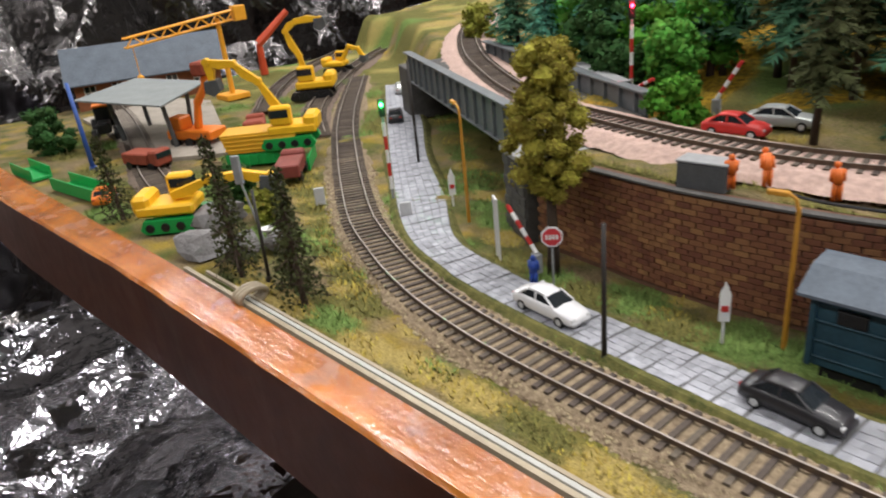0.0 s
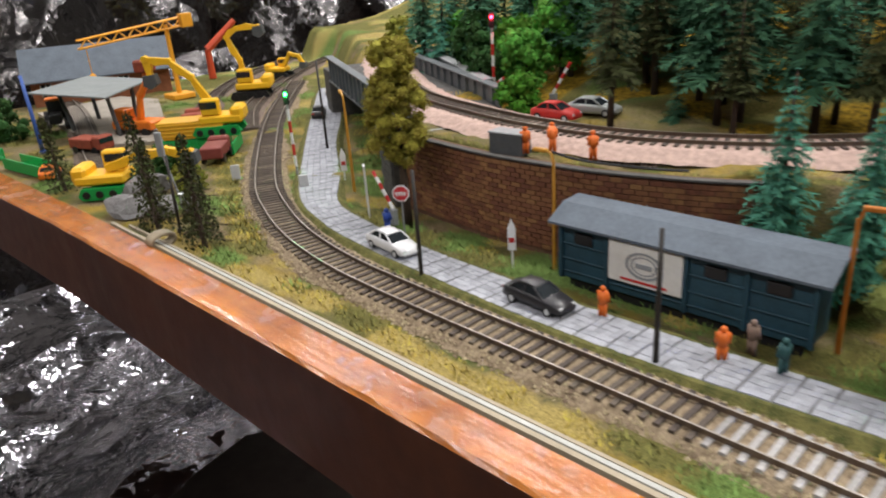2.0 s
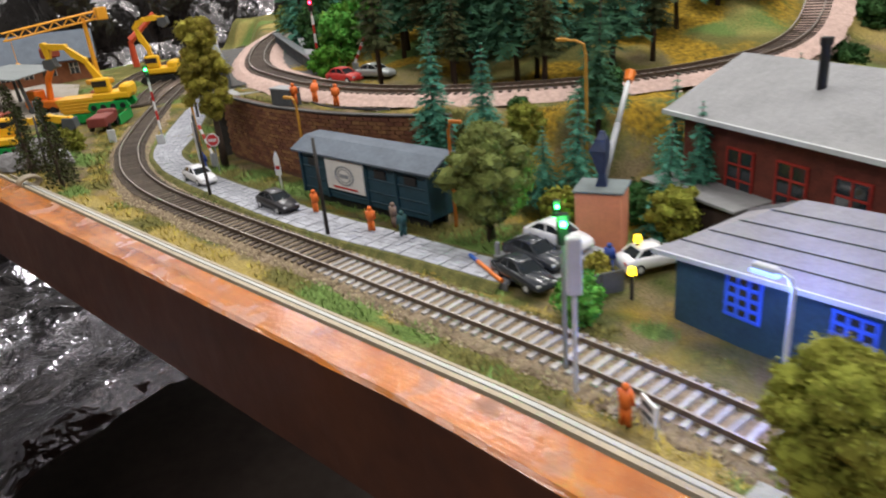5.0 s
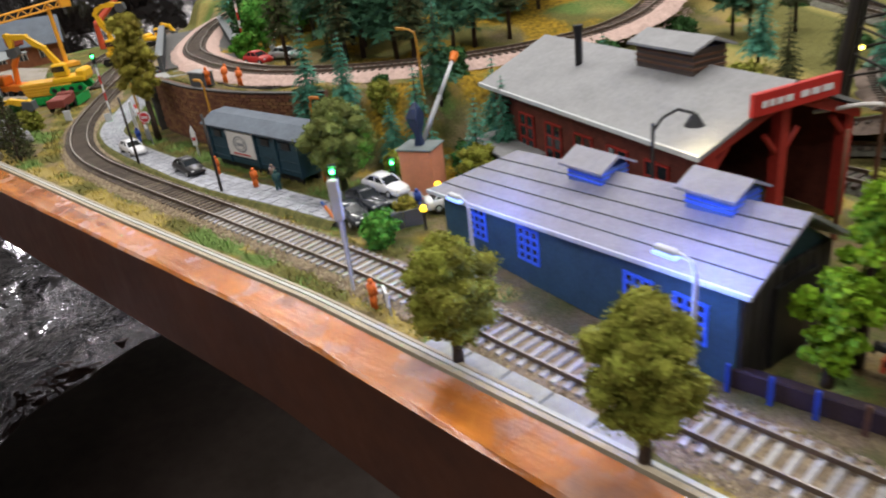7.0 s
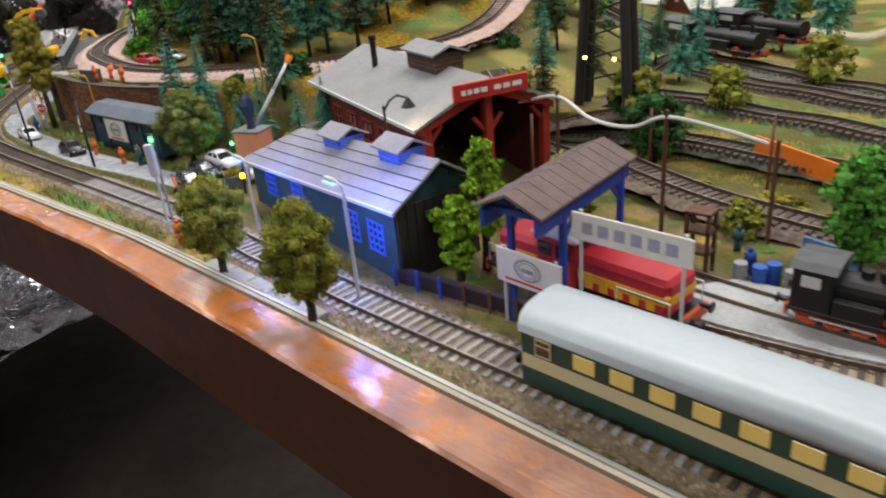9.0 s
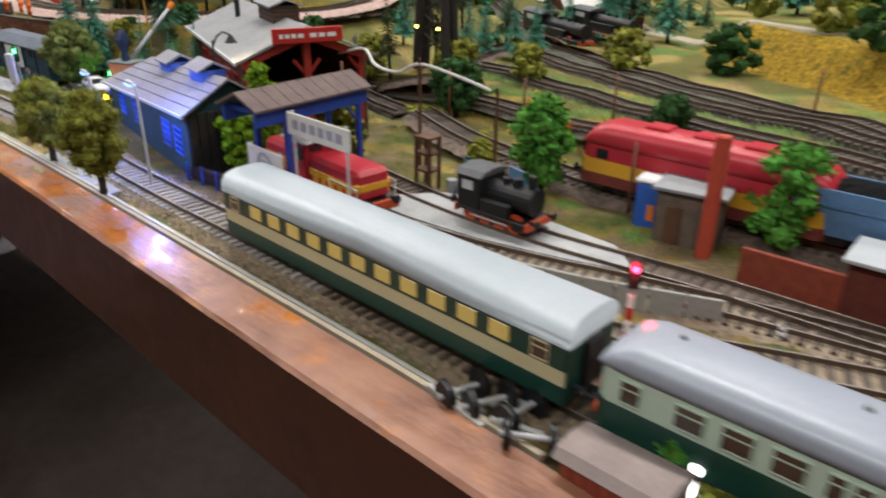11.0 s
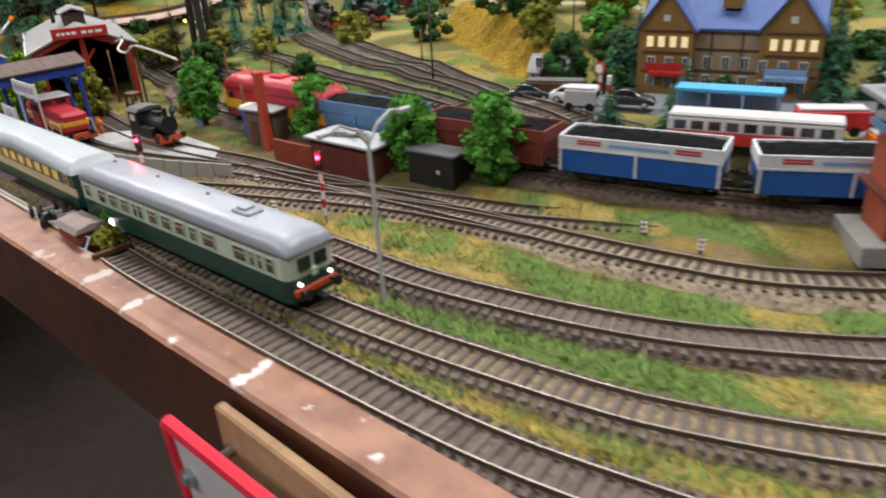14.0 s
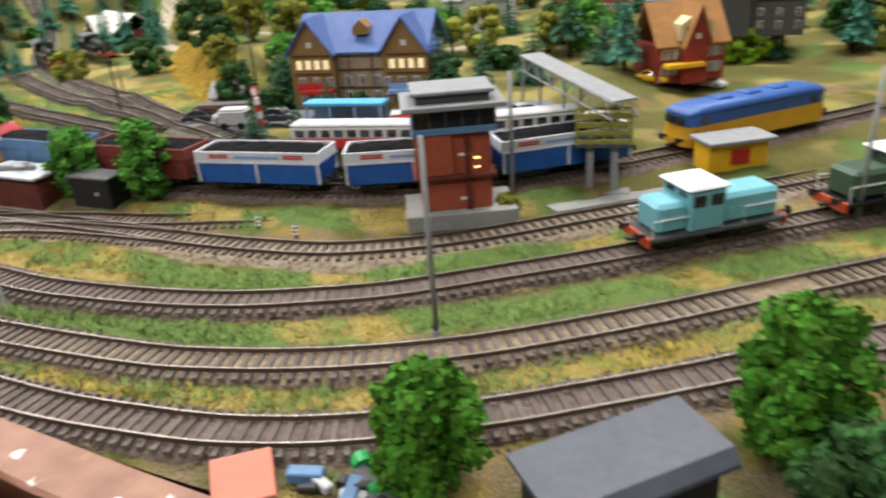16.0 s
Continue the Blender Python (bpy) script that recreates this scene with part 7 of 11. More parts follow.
hs = house(1.016, 0.64, 0.01, 10, 0.155, 0.08, 0.062, 0.1, mat("cream_timber_framed_wall", (0.42, 0.31, 0.2), 0.8, scale=120, amount=0.35), M["slateblue"], "timber-gabled town house with a blue slate roof")
for x in (0.01, 0.115):
    wall_box(hs, "awning", (x, -0.026, 0.018, x + 0.036, -0.012, 0.0225), M["red"] if x < 0.05 else M["paleblue"], 0.0005)
bm = bmesh.new()
prism(bm, [(0.068, 0.078), (0.086, 0.078), (0.086, 0.086), (0.077, 0.094), (0.068, 0.086)], "y", 0.008, 0.03)
part("dormer", bm, M["ochre"], hs)
rh = house(1.375, 0.8, 0.012, 36, 0.085, 0.06, 0.04, 0.085, mat("dark_red_wall", (0.36, 0.05, 0.035), 0.75, scale=100, amount=0.3), mat("ochre_tiles", (0.42, 0.2, 0.06), 0.7, scale=100, amount=0.3), "red house with ochre tiles and a pale dormer", gables=1)
house(1.33, 1.12, 0.02, 0, 0.22, 0.09, 0.05, 0.075, M["dkgrey"], mat("slate_grey_tiles", (0.22, 0.24, 0.27), 0.7, scale=100), "long dark warehouse with a slate-grey roof", gables=1, name="warehouse")
house(0.22, 1.0, 0.012, -25, 0.17, 0.09, 0.04, 0.07, M["redbrown"], mat("pale_corrugated_roof", (0.62, 0.6, 0.55), 0.7, scale=100), "red shed with a pale corrugated roof", gables=1, name="warehouse")
house(0.89, 0.625, 0.0, 15, 0.045, 0.03, 0.02, 0.036, M["redbrown"], M["grey"], "small dark red hut with a grey roof", gables=1, name="hut")
for i, (x, y, a, wm, rm) in enumerate([(0.95, 1.2, 8, "ltgrey", "ashroof"), (1.12, 1.35, -6, "towerbrick", "dkgrey"), (1.55, 1.3, 4, "ochre", "grey"), (0.7, 1.4, 15, "ltgrey", "brick"), (1.8, 1.15, -10, "redbrown", "dkgrey"), (1.75, 0.85, 20, "ochre", "dkgrey")]):
    house(x, y, terrain(x, y), a, 0.12, 0.08, 0.06, 0.1, M[wm], M[rm], "distant town building with a pitched roof", gables=1)

# street pavilion, yellow kiosk, timber loader
k = thing("bus_shelter", "street pavilion with a bright blue flat roof", "shelter", pose(1.09, 0.535, 0.004, 0, 0, 10))
wall_box(k, "roof", (0, 0, 0.032, 0.085, 0.022, 0.0355), mat("bright_blue_sheet", (0.08, 0.42, 0.75), 0.5, scale=60), 0.0006)
for x in (0.003, 0.028, 0.055, 0.082):
    for y in (0.002, 0.02):
        wall_box(k, "post", (x - 0.001, y - 0.001, -0.003, x + 0.001, y + 0.001, 0.0325), M["paleblue"], 0)
wall_box(k, "back_panel", (0.002, 0.0195, 0.004, 0.083, 0.0208, 0.028), M["paleblue"], 0)
y_ = thing("kiosk", "yellow kiosk with a grey roof and a red counter", "kiosk", pose(1.448, 0.5, 0.008, 0, 0, 36))
wall_box(y_, "body", (0, 0, -0.004, 0.05, 0.022, 0.02), M["yellow"], 0.0005)
wall_box(y_, "roof", (-0.003, -0.006, 0.02, 0.053, 0.026, 0.0228), M["grey"], 0.0005)
wall_box(y_, "counter", (0.018, -0.0012, 0.003, 0.034, -0.0002, 0.0145), M["red"], 0.0002)
ld = thing("coal_loader", "yellow-green timber coal loader on grey concrete legs beside the coal track", "loader", pose(1.36, 0.442, 0, 0, 0, 14))
M["mustard"] = mat("mustard_timber", (0.34, 0.33, 0.07), 0.7, scale=80, amount=0.35)
for z in (0.041, 0.0475, 0.054, 0.0605):
    for y in (0.0, 0.02):
        wall_box(ld, "rail_board", (0, y, z, 0.04, y + 0.0015, z + 0.0028), M["mustard"], 0)
for x in (0.0, 0.0095, 0.019, 0.0285, 0.038):
    wall_box(ld, "stud", (x, -0.0008, 0.04, x + 0.002, 0.0003, 0.065), M["mustard"], 0)
for x in (0.0003, 0.038):
    wall_box(ld, "end_board", (x, 0.002, 0.046, x + 0.0014, 0.0195, 0.05), M["mustard"], 0)
wall_box(ld, "floor", (0, 0, 0.038, 0.04, 0.0215, 0.04), M["dkgrey"], 0)
for x in (0.008, 0.026):
    bm = bmesh.new()
    prism(bm, [(0.002, -0.002), (0.019, -0.002), (0.016, 0.038), (0.005, 0.038)], "x", x, x + 0.005)
    part("leg", bm, M["grey"], ld)
wall_box(ld, "footing", (0.0, -0.003, -0.002, 0.04, 0.025, 0.0045), M["concrete"], 0.0005)
pd = thing("pavement_loader", "pale concrete pad under the coal loader", "pavement", kind="structure")
bm = bmesh.new()
prism(bm, [(1.333, 0.424), (1.358, 0.402), (1.44, 0.47), (1.425, 0.49), (1.372, 0.482)], "z", -0.006, 0.0034)
part("pad", bm, M["concrete"], pd)
# inclined conveyor bridge
cv = thing("conveyor_bridge", "grey steel conveyor bridge rising over the coal track", "conveyor", pose(0, 0, 0))
bm = bmesh.new()
A_, B_ = Vector((1.292, 0.55, 0.086)), Vector((1.395, 0.44, 0.074))
for off in (-0.007, 0.007):
    for dz in (0, -0.012):
        cyl(bm, A_ + Vector((off, off, dz)), B_ + Vector((off, off, dz)), 0.0009, 0.0009, 5)
    for q in range(13):
        u, v = q / 13, (q + 1) / 13
        p0, p1 = A_.lerp(B_, u) + Vector((off, off, -0.012 * (q % 2))), A_.lerp(B_, v) + Vector((off, off, -0.012 * ((q + 1) % 2)))
        cyl(bm, p0, p1, 0.0006, 0.0006, 5)
part("truss", bm, M["grey"], cv)
bm = bmesh.new()
prism(bm, [(A_.x - 0.007, A_.y - 0.007), (A_.x + 0.007, A_.y + 0.007), (B_.x + 0.007, B_.y + 0.007), (B_.x - 0.007, B_.y - 0.007)], "z", 0, 0.001)
for v in bm.verts:
    u = (Vector((v.co.x, v.co.y)) - A_.xy).length / (B_.xy - A_.xy).length
    v.co.z += A_.z + (B_.z - A_.z) * u + 0.0005
part("deck", bm, M["grey"], cv)
for p in (A_, A_.lerp(B_, 0.5)):
    for off in (-0.008, 0.008):
        bm = bmesh.new()
        cyl(bm, (p.x + off, p.y + off, -0.004), (p.x + off * 0.6, p.y + off * 0.6, p.z), 0.0014, 0.0012, 6)
        part("leg", bm, M["grey"], cv)

# timber framing, signs and lit windows of the town house; dormer of the red house
for x in (0.0, 0.02, 0.045, 0.062, 0.09, 0.108, 0.134, 0.1535):
    wall_box(hs, "timber", (x, -0.0014, 0.02, x + 0.0016, -0.0004, 0.06), M["brown"], 0)
for z in (0.0195, 0.04, 0.0585):
    wall_box(hs, "timber", (0.0, -0.0013, z, 0.155, -0.0003, z + 0.0018), M["brown"], 0)
for x in (0.0, 0.112):
    for z in (0.02, 0.038, 0.058):
        wall_box(hs, "timber", (x, -0.0134, z, x + 0.046, -0.0118, z + 0.0018), M["brown"], 0)
    for k in range(4):
        wall_box(hs, "lit_window", (x + 0.004 + k * 0.011, -0.0138, 0.044, x + 0.01 + k * 0.011, -0.0124, 0.054), mat("lit_town_window", (0.6, 0.5, 0.3), 0.4, emit=(1, 0.8, 0.45), power=0.6), 0)
wall_box(hs, "sign_board", (0.004, -0.0165, 0.0205, 0.04, -0.0128, 0.0285), M["red"], 0.0004)
wall_box(hs, "sign_board", (0.114, -0.0165, 0.0205, 0.15, -0.0128, 0.0275), M["paleblue"], 0.0004)

bm = bmesh.new()
prism(bm, [(0.024, 0.044), (0.064, 0.044), (0.064, 0.062), (0.044, 0.074), (0.024, 0.062)], "y", -0.006, 0.02)
dm = part("dormer", bm, M["creamyel"], rh, "pale yellow boarded dormer")
for k in range(2):
    wall_box(dm, "window", (0.031 + k * 0.016, -0.0068, 0.05, 0.041 + k * 0.016, -0.0058, 0.06), M["glass"], 0)
wall_box(rh, "awning", (0.004, -0.02, 0.016, 0.05, -0.006, 0.021), M["yellow"], 0.0005)

# ---- girder bridge, pier, parapet ----
M["girder"] = mat("grey_girder_paint", (0.13, 0.145, 0.155), 0.5, scale=60, amount=0.25)
M["stone"] = mat("dark_pier_stone", (0.1, 0.095, 0.09), 0.85, scale=150, amount=0.45, bump=0.0004, bscale=900)
M["wallbrick"] = mat("brown_red_brick", (0.25, 0.105, 0.05), 0.85, scale=220, amount=0.5, obj=0.3)
M["mortar"] = mat("dark_mortar", (0.15, 0.075, 0.045), 0.95, scale=200, amount=0.4)
gx0, gy0, gx1, gy1 = -0.535, 0.487, -0.238, 0.335
gl, ga = math.hypot(gx1 - gx0, gy1 - gy0), math.degrees(math.atan2(gy1 - gy0, gx1 - gx0))
g = thing("girder_bridge", "grey riveted plate-girder bridge carrying the upper line", "bridge", pose(gx0, gy0, 0, 0, 0, ga))
for yy in (0.0, 0.088):
    w = wall_box(g, "web", (0, yy - 0.001, 0.044, gl, yy + 0.001, 0.071), M["girder"], 0)
    wall_box(w, "top_flange", (-0.002, yy - 0.005, 0.071, gl + 0.002, yy + 0.004, 0.0728), M["girder"], 0.0003)
    wall_box(w, "bottom_flange", (-0.002, yy - 0.004, 0.0425, gl + 0.002, yy + 0.004, 0.044), M["girder"], 0.0003)
    for k in range(15):
        x = gl * (k + 0.5) / 15
        wall_box(w, "stiffener", (x - 0.0008, yy - 0.0036, 0.044, x + 0.0008, yy + 0.003, 0.071), M["girder"], 0)
wall_box(g, "deck", (0, 0.002, 0.052, gl, 0.086, 0.0565), M["stone"], 0)
p_ = thing("bridge_pier", "dark stone pier of the girder bridge beside the brick wall", "pier", pose(-0.222, 0.323, 0, 0, 0, ga))
wall_box(p_, "shaft", (-0.017, -0.014, -0.003, 0.02, 0.1, 0.05), M["stone"], 0.001)
wall_box(p_, "cap", (-0.019, -0.016, 0.05, 0.022, 0.1, 0.054), M["concrete"], 0.0008)
for r_ in range(7):
    for c_ in range(3):
        x = -0.0165 + c_ * 0.0122 + (0.004 if r_ % 2 else 0)
        wall_box(p_, "stone", (x, -0.0149, 0.001 + r_ * 0.007, min(x + 0.0112, 0.0198), -0.0138, 0.0072 + r_ * 0.007), M["stone"], 0.0003)
pp = thing("bridge_abutment", "dark stone abutment at the far end of the bridge", "pier", pose(-0.545, 0.5, 0, 0, 0, ga))
wall_box(pp, "shaft", (-0.03, -0.01, -0.003, 0.008, 0.1, 0.054), M["stone"], 0.001)
q = thing("parapet", "grey concrete parapet beside the upper line", "parapet", pose(-0.441, 0.566, UP_Z, 0, 0, math.degrees(math.atan2(-0.134, 0.213))))
wall_box(q, "wall", (0, -0.004, -0.004, 0.25, 0.004, 0.0155), M["girder"], 0.0006)
wall_box(q, "coping", (-0.001, -0.0052, 0.0155, 0.251, 0.0052, 0.0175), M["grey"], 0.0005)

# ---- brick retaining wall ----
WLINE = smooth_line([(-0.207, 0.309), *WALL[:7]], 0.0072)
rw = thing("wall_retaining", "brown-red brick retaining wall with a thin coping", "retaining wall", kind="structure")
bm = bmesh.new()
ribbon(bm, WLINE, [(-0.0, -0.004), (-0.0, UP_Z - 0.0005), (0.008, UP_Z - 0.0005), (0.008, -0.004)], closed=True)
bmesh.ops.recalc_face_normals(bm, faces=bm.faces)
part("backing", bm, M["mortar"], rw)
bm = bmesh.new()
ribbon(bm, WLINE, [(-0.0016, UP_Z - 0.0005), (-0.0016, UP_Z + 0.0006), (0.003, UP_Z + 0.0006), (0.003, UP_Z - 0.0005)], closed=True)
bmesh.ops.recalc_face_normals(bm, faces=bm.faces)
part("coping", bm, M["stone"], rw)

# ---- road slabs ----
ROAD_L = [(-0.72, 0.592), (-0.554, 0.462), (-0.4, 0.345), (-0.292, 0.268), (-0.22, 0.24), (-0.159, 0.229), (-0.1, 0.224), (-0.023, 0.2185), (0.05, 0.218), (0.123, 0.224), (0.2, 0.228)]
ROAD_R = [(-0.70, 0.617), (-0.52, 0.483), (-0.415, 0.397), (-0.319, 0.33), (-0.251, 0.277), (-0.188, 0.26), (-0.127, 0.252), (-0.052, 0.248), (0.03, 0.246), (0.118, 0.249), (0.2, 0.25)]
RLn = smooth_line(ROAD_L, 0.002)
RRn = smooth_line(ROAD_R, 0.002)
road = thing("road", "grey square-slab paved road with worn joints", "road", kind="structure")
bm = bmesh.new()
ra, rb_ = [], []
for i in range(61):
    a = RLn[min(len(RLn) - 1, int(i / 60 * (len(RLn) - 1)))]
    b = RRn[min(len(RRn) - 1, int(i / 60 * (len(RRn) - 1)))]
    ra.append([bm.verts.new((v.x, v.y, z)) for v, z in ((a, -0.003), (a, 0.0016), (b, 0.0016), (b, -0.003))])
for a, b in zip(ra, ra[1:]):
    for k in range(3):
        bm.faces.new((a[k], b[k], b[k + 1], a[k + 1]))
bmesh.ops.recalc_face_normals(bm, faces=bm.faces)
part("road_bed", bm, M["road"], road)
for line_, sg_ in ((RLn, 1), (RRn, -1)):
    bm = bmesh.new()
    rings = ribbon(bm, line_[::4], [(0.0, 0.0021), (-sg_ * 0.0025, 0.0019), (-sg_ * 0.009, -0.0035)])
    for r_ in rings:
        for v in r_[:2]:
            v.co += Vector((0.0012 * noise.noise(v.co * 260), 0.0014 * noise.noise((v.co.x * 200, v.co.y * 200, 4)), 0))
    bmesh.ops.recalc_face_normals(bm, faces=bm.faces)
    part("verge", bm, M["verge"], road)


# ---- posts, lamps, signals, signs ----
def pole(x, y, h, r, material, label, name="pole", lean=(0, 0)):
    t = thing(name, label, "pole", pose(x, y, 0))
    bm = bmesh.new()
    cyl(bm, (0, 0, -0.004), (lean[0], lean[1], h), r * 1.15, r * 0.85, 10)
    part("shaft", bm, material, t, smooth=True)
    bm = bmesh.new()
    cyl(bm, (0, 0, -0.003), (0, 0, 0.0015), r * 2, r * 1.6, 10)
    part("foot", bm, material, t)
    return t


M["lampyellow"] = mat("ochre_lamp_post", (0.55, 0.26, 0.03), 0.5, scale=150, amount=0.25)
pole(-0.097, 0.2225, 0.0655, 0.0012, M["poleblack"], "slim black-brown pole beside the main track")
pole(0.057, 0.221, 0.0655, 0.0012, M["poleblack"], "slim black-brown pole beside the main track")
pole(-0.4, 0.375, 0.09, 0.0012, M["poleblack"], "slim black-brown pole beside the road")
pole(-0.305, 0.17, 0.055, 0.0011, M["poleblack"], "slim dark pole among the bare conifers", lean=(-0.006, 0.004))
for x, y, h in ((0.796, 0.566, 0.096), (0.9, 0.7, 0.1), (0.63, 0.47, 0.06), (0.6, 0.43, 0.055), (0.7, 0.66, 0.05), (0.52, 0.44, 0.05), (0.75, 0.34, 0.05), (0.47, 0.36, 0.06)):
    pole(x, y, h, 0.0011, M["poleblack"] if h > 0.07 else mat("rusty_brown_pole", (0.16, 0.06, 0.03), 0.7), "slim mast beside the yard tracks")


def arm_lamp(x, y, h, ang, reach, material, label, head="flat", double=False):
    t = thing("street_lamp", label, "street lamp", pose(x, y, 0, 0, 0, ang))
    bm = bmesh.new()
    cyl(bm, (0, 0, -0.004), (0, 0, h * 0.93), 0.0013, 0.0009, 8)
    part("post", bm, material, t)
    for s in ((1, -1) if double else (1,)):
        bm = bmesh.new()
        if head == "flat":
            tube(bm, [(0, 0, h * 0.9), (s * 0.0015, 0, h * 0.98), (s * reach * 0.4, 0, h * 1.0), (s * reach, 0, h * 1.0)], 0.0008)
        else:
            tube(bm, [(0, 0, h * 0.88), (s * reach * 0.25, 0, h * 0.97), (s * reach * 0.6, 0, h * 1.02), (s * reach, 0, h * 1.0)], 0.0008)
        part("arm", bm, material, t)
        bm = bmesh.new()
        if head == "bell":
            cyl(bm, (s * reach, 0, h - 0.006), (s * reach, 0, h), 0.005, 0.0012, 12)
        else:
            box(bm, s * reach - 0.006 * s, -0.0014, h - 0.001, s * reach + 0.003 * s, 0.0014, h + 0.0012, 0.0004)
        part("head", bm, material, t)
    return t


arm_lamp(-0.268, 0.306, 0.079, 150, 0.018, M["lampyellow"], "ochre street lamp with a bent arm beside the road")
arm_lamp(-0.042, 0.279, 0.0705, 185, 0.01, M["lampyellow"], "ochre street lamp before the brick wall")
arm_lamp(0.1115, 0.284, 0.0665, 10, 0.007, mat("orange_brown_post", (0.5, 0.16, 0.02), 0.5, scale=150), "orange-brown lamp post beside the grounded van")
arm_lamp(0.165, 0.355, 0.105, 175, 0.02, M["lampyellow"], "ochre street lamp on the yellow slope")
arm_lamp(0.402, 0.283, 0.084, 12, 0.02, M["black"], "black swan-neck yard lamp between the sheds", head="bell")
arm_lamp(1.078, 0.178, 0.096, 268, 0.027, M["ltgrey"], "tall grey double-arm yard lamp between the tracks", head="arm", double=True)
d = bpy.data.lights.new("yard_lamp_glow", "POINT")
d.energy, d.color, d.shadow_soft_size = 0.02, (1.0, 0.86, 0.5), 0.003
new("yard_lamp_glow", d).location = (0.402 + 0.02 * math.cos(math.radians(12)), 0.283 + 0.02 * math.sin(math.radians(12)), 0.075)
M["bluelamp"] = mat("lit_blue_lamp", (0.3, 0.45, 1.0), 0.4, emit=(0.25, 0.4, 1.0), power=2)


def blue_lamp(x, y, h, ang, reach, watts):
    """A yard lamp with a blue-lit panel under its flat head."""
    t = arm_lamp(x, y, h, ang, reach, M["ltgrey"], "pale yard lamp with a blue-lit head before the shed")
    wall_box(t, "lit_panel", (reach - 0.007, -0.0022, h - 0.0022, reach + 0.003, 0.0022, h - 0.001), M["bluelamp"], 0, "glowing blue panel")
    d = bpy.data.lights.new("blue_lamp_glow", "POINT")
    d.energy, d.color, d.shadow_soft_size, d.specular_factor = watts, (0.16, 0.28, 1.0), 0.003, 0.15
    lo = new("blue_lamp_glow", d)
    lo.matrix_world = pose(x, y, 0, 0, 0, ang) @ Matrix.Translation((reach - 0.002, 0, h - 0.006))
    return t


def signal(x, y, h, colour, label, banded=True, ang=-50, lit_z=None, z=0.0):
    t = thing("signal", label, "railway signal", pose(x, y, z, 0, 0, ang))
    bm = bmesh.new()
    cyl(bm, (0, 0, -0.004), (0, 0, h - 0.012), 0.001, 0.001, 8)
    part("mast", bm, M["grey"], t)
    if banded:
        n = 5
        for k in range(n):
            bm = bmesh.new()
            z0 = (h - 0.014) * (0.15 + 0.8 * k / n)
            cyl(bm, (0, 0, z0), (0, 0, z0 + (h - 0.014) * 0.8 / n), 0.0013, 0.0013, 8)
            part("band", bm, M["red"] if k % 2 else M["white"], t)
    bm = bmesh.new()
    box(bm, -0.0012, -0.0024, h - 0.013, 0.0014, 0.0024, h, 0.0006)
    hd = part("head", bm, M["black"], t)
    bm = bmesh.new()
    bmesh.ops.create_uvsphere(bm, u_segments=10, v_segments=8, radius=0.0013, matrix=Matrix.Translation((0.0016, 0, (lit_z or h - 0.004))))
    part("lens", bm, mat("lit_" + colour + "_lens", {"red": (1, 0.02, 0.03), "green": (0.02, 1, 0.1)}[colour], 0.3, emit={"red": (1, 0.01, 0.03), "green": (0.02, 1, 0.1)}[colour], power=60), hd, "glowing " + colour + " lens", smooth=True)
    d_ = bpy.data.lights.new("signal_glow", "POINT")
    d_.energy, d_.color, d_.shadow_soft_size = 0.014, {"red": (1, 0.05, 0.08), "green": (0.1, 1, 0.2)}[colour], 0.002
    lo = new("signal_glow", d_)
    c_, s_ = math.cos(math.radians(ang)), math.sin(math.radians(ang))
    lo.location = (x + 0.005 * c_, y + 0.005 * s_, z + (lit_z or h - 0.004))
    return t


signal(-0.347, 0.303, 0.078, "green", "black colour-light signal showing green with red-white banded mast", ang=-40)
signal(0.823, 0.193, 0.05, "red", "colour-light signal showing red on a red-white banded mast", ang=-60)
signal(0.974, 0.233, 0.05, "red", "colour-light signal showing red on a red-white banded mast", ang=-60)
signal(0.182, 0.297, 0.024, "green", "low colour-light signal showing green", banded=False, ang=-40)
signal(0.268, 0.182, 0.07, "green", "slim colour-light signal showing green before the pale cabinet post", banded=False, ang=-45)
signal(-0.228, 0.44, 0.072, "red", "banded colour-light signal showing red on the upper line", ang=-50, z=UP_Z)
blue_lamp(0.345, 0.204, 0.055, 170, 0.012, 0.09)
blue_lamp(0.476, 0.176, 0.069, 170, 0.014, 0.24)
p_ = thing("cabinet_post", "pale grey cabinet on a slim post at the table edge", "cabinet", pose(0.279, 0.173, 0, 0, 0, 40))
bm = bmesh.new()
cyl(bm, (0, 0, -0.003), (0, 0, 0.045), 0.001, 0.001, 8)
part("post", bm, M["ltgrey"], p_)
wall_box(p_, "cabinet", (-0.0028, -0.0022, 0.043, 0.0028, 0.0022, 0.066), M["ltgrey"], 0.0006)
p_ = thing("sign_post", "blue-grey upright panel on a leaning post", "sign", pose(-0.37, 0.2, 0, 0, 0, 30))
bm = bmesh.new()
cyl(bm, (0.004, 0, -0.003), (-0.006, 0, 0.045), 0.0008, 0.0008, 8)
part("post", bm, M["grey"], p_)
bm = bmesh.new()
box(bm, -0.009, -0.0015, 0.04, -0.003, 0.0015, 0.06, 0.0005)
part("panel", bm, M["grey"], p_)


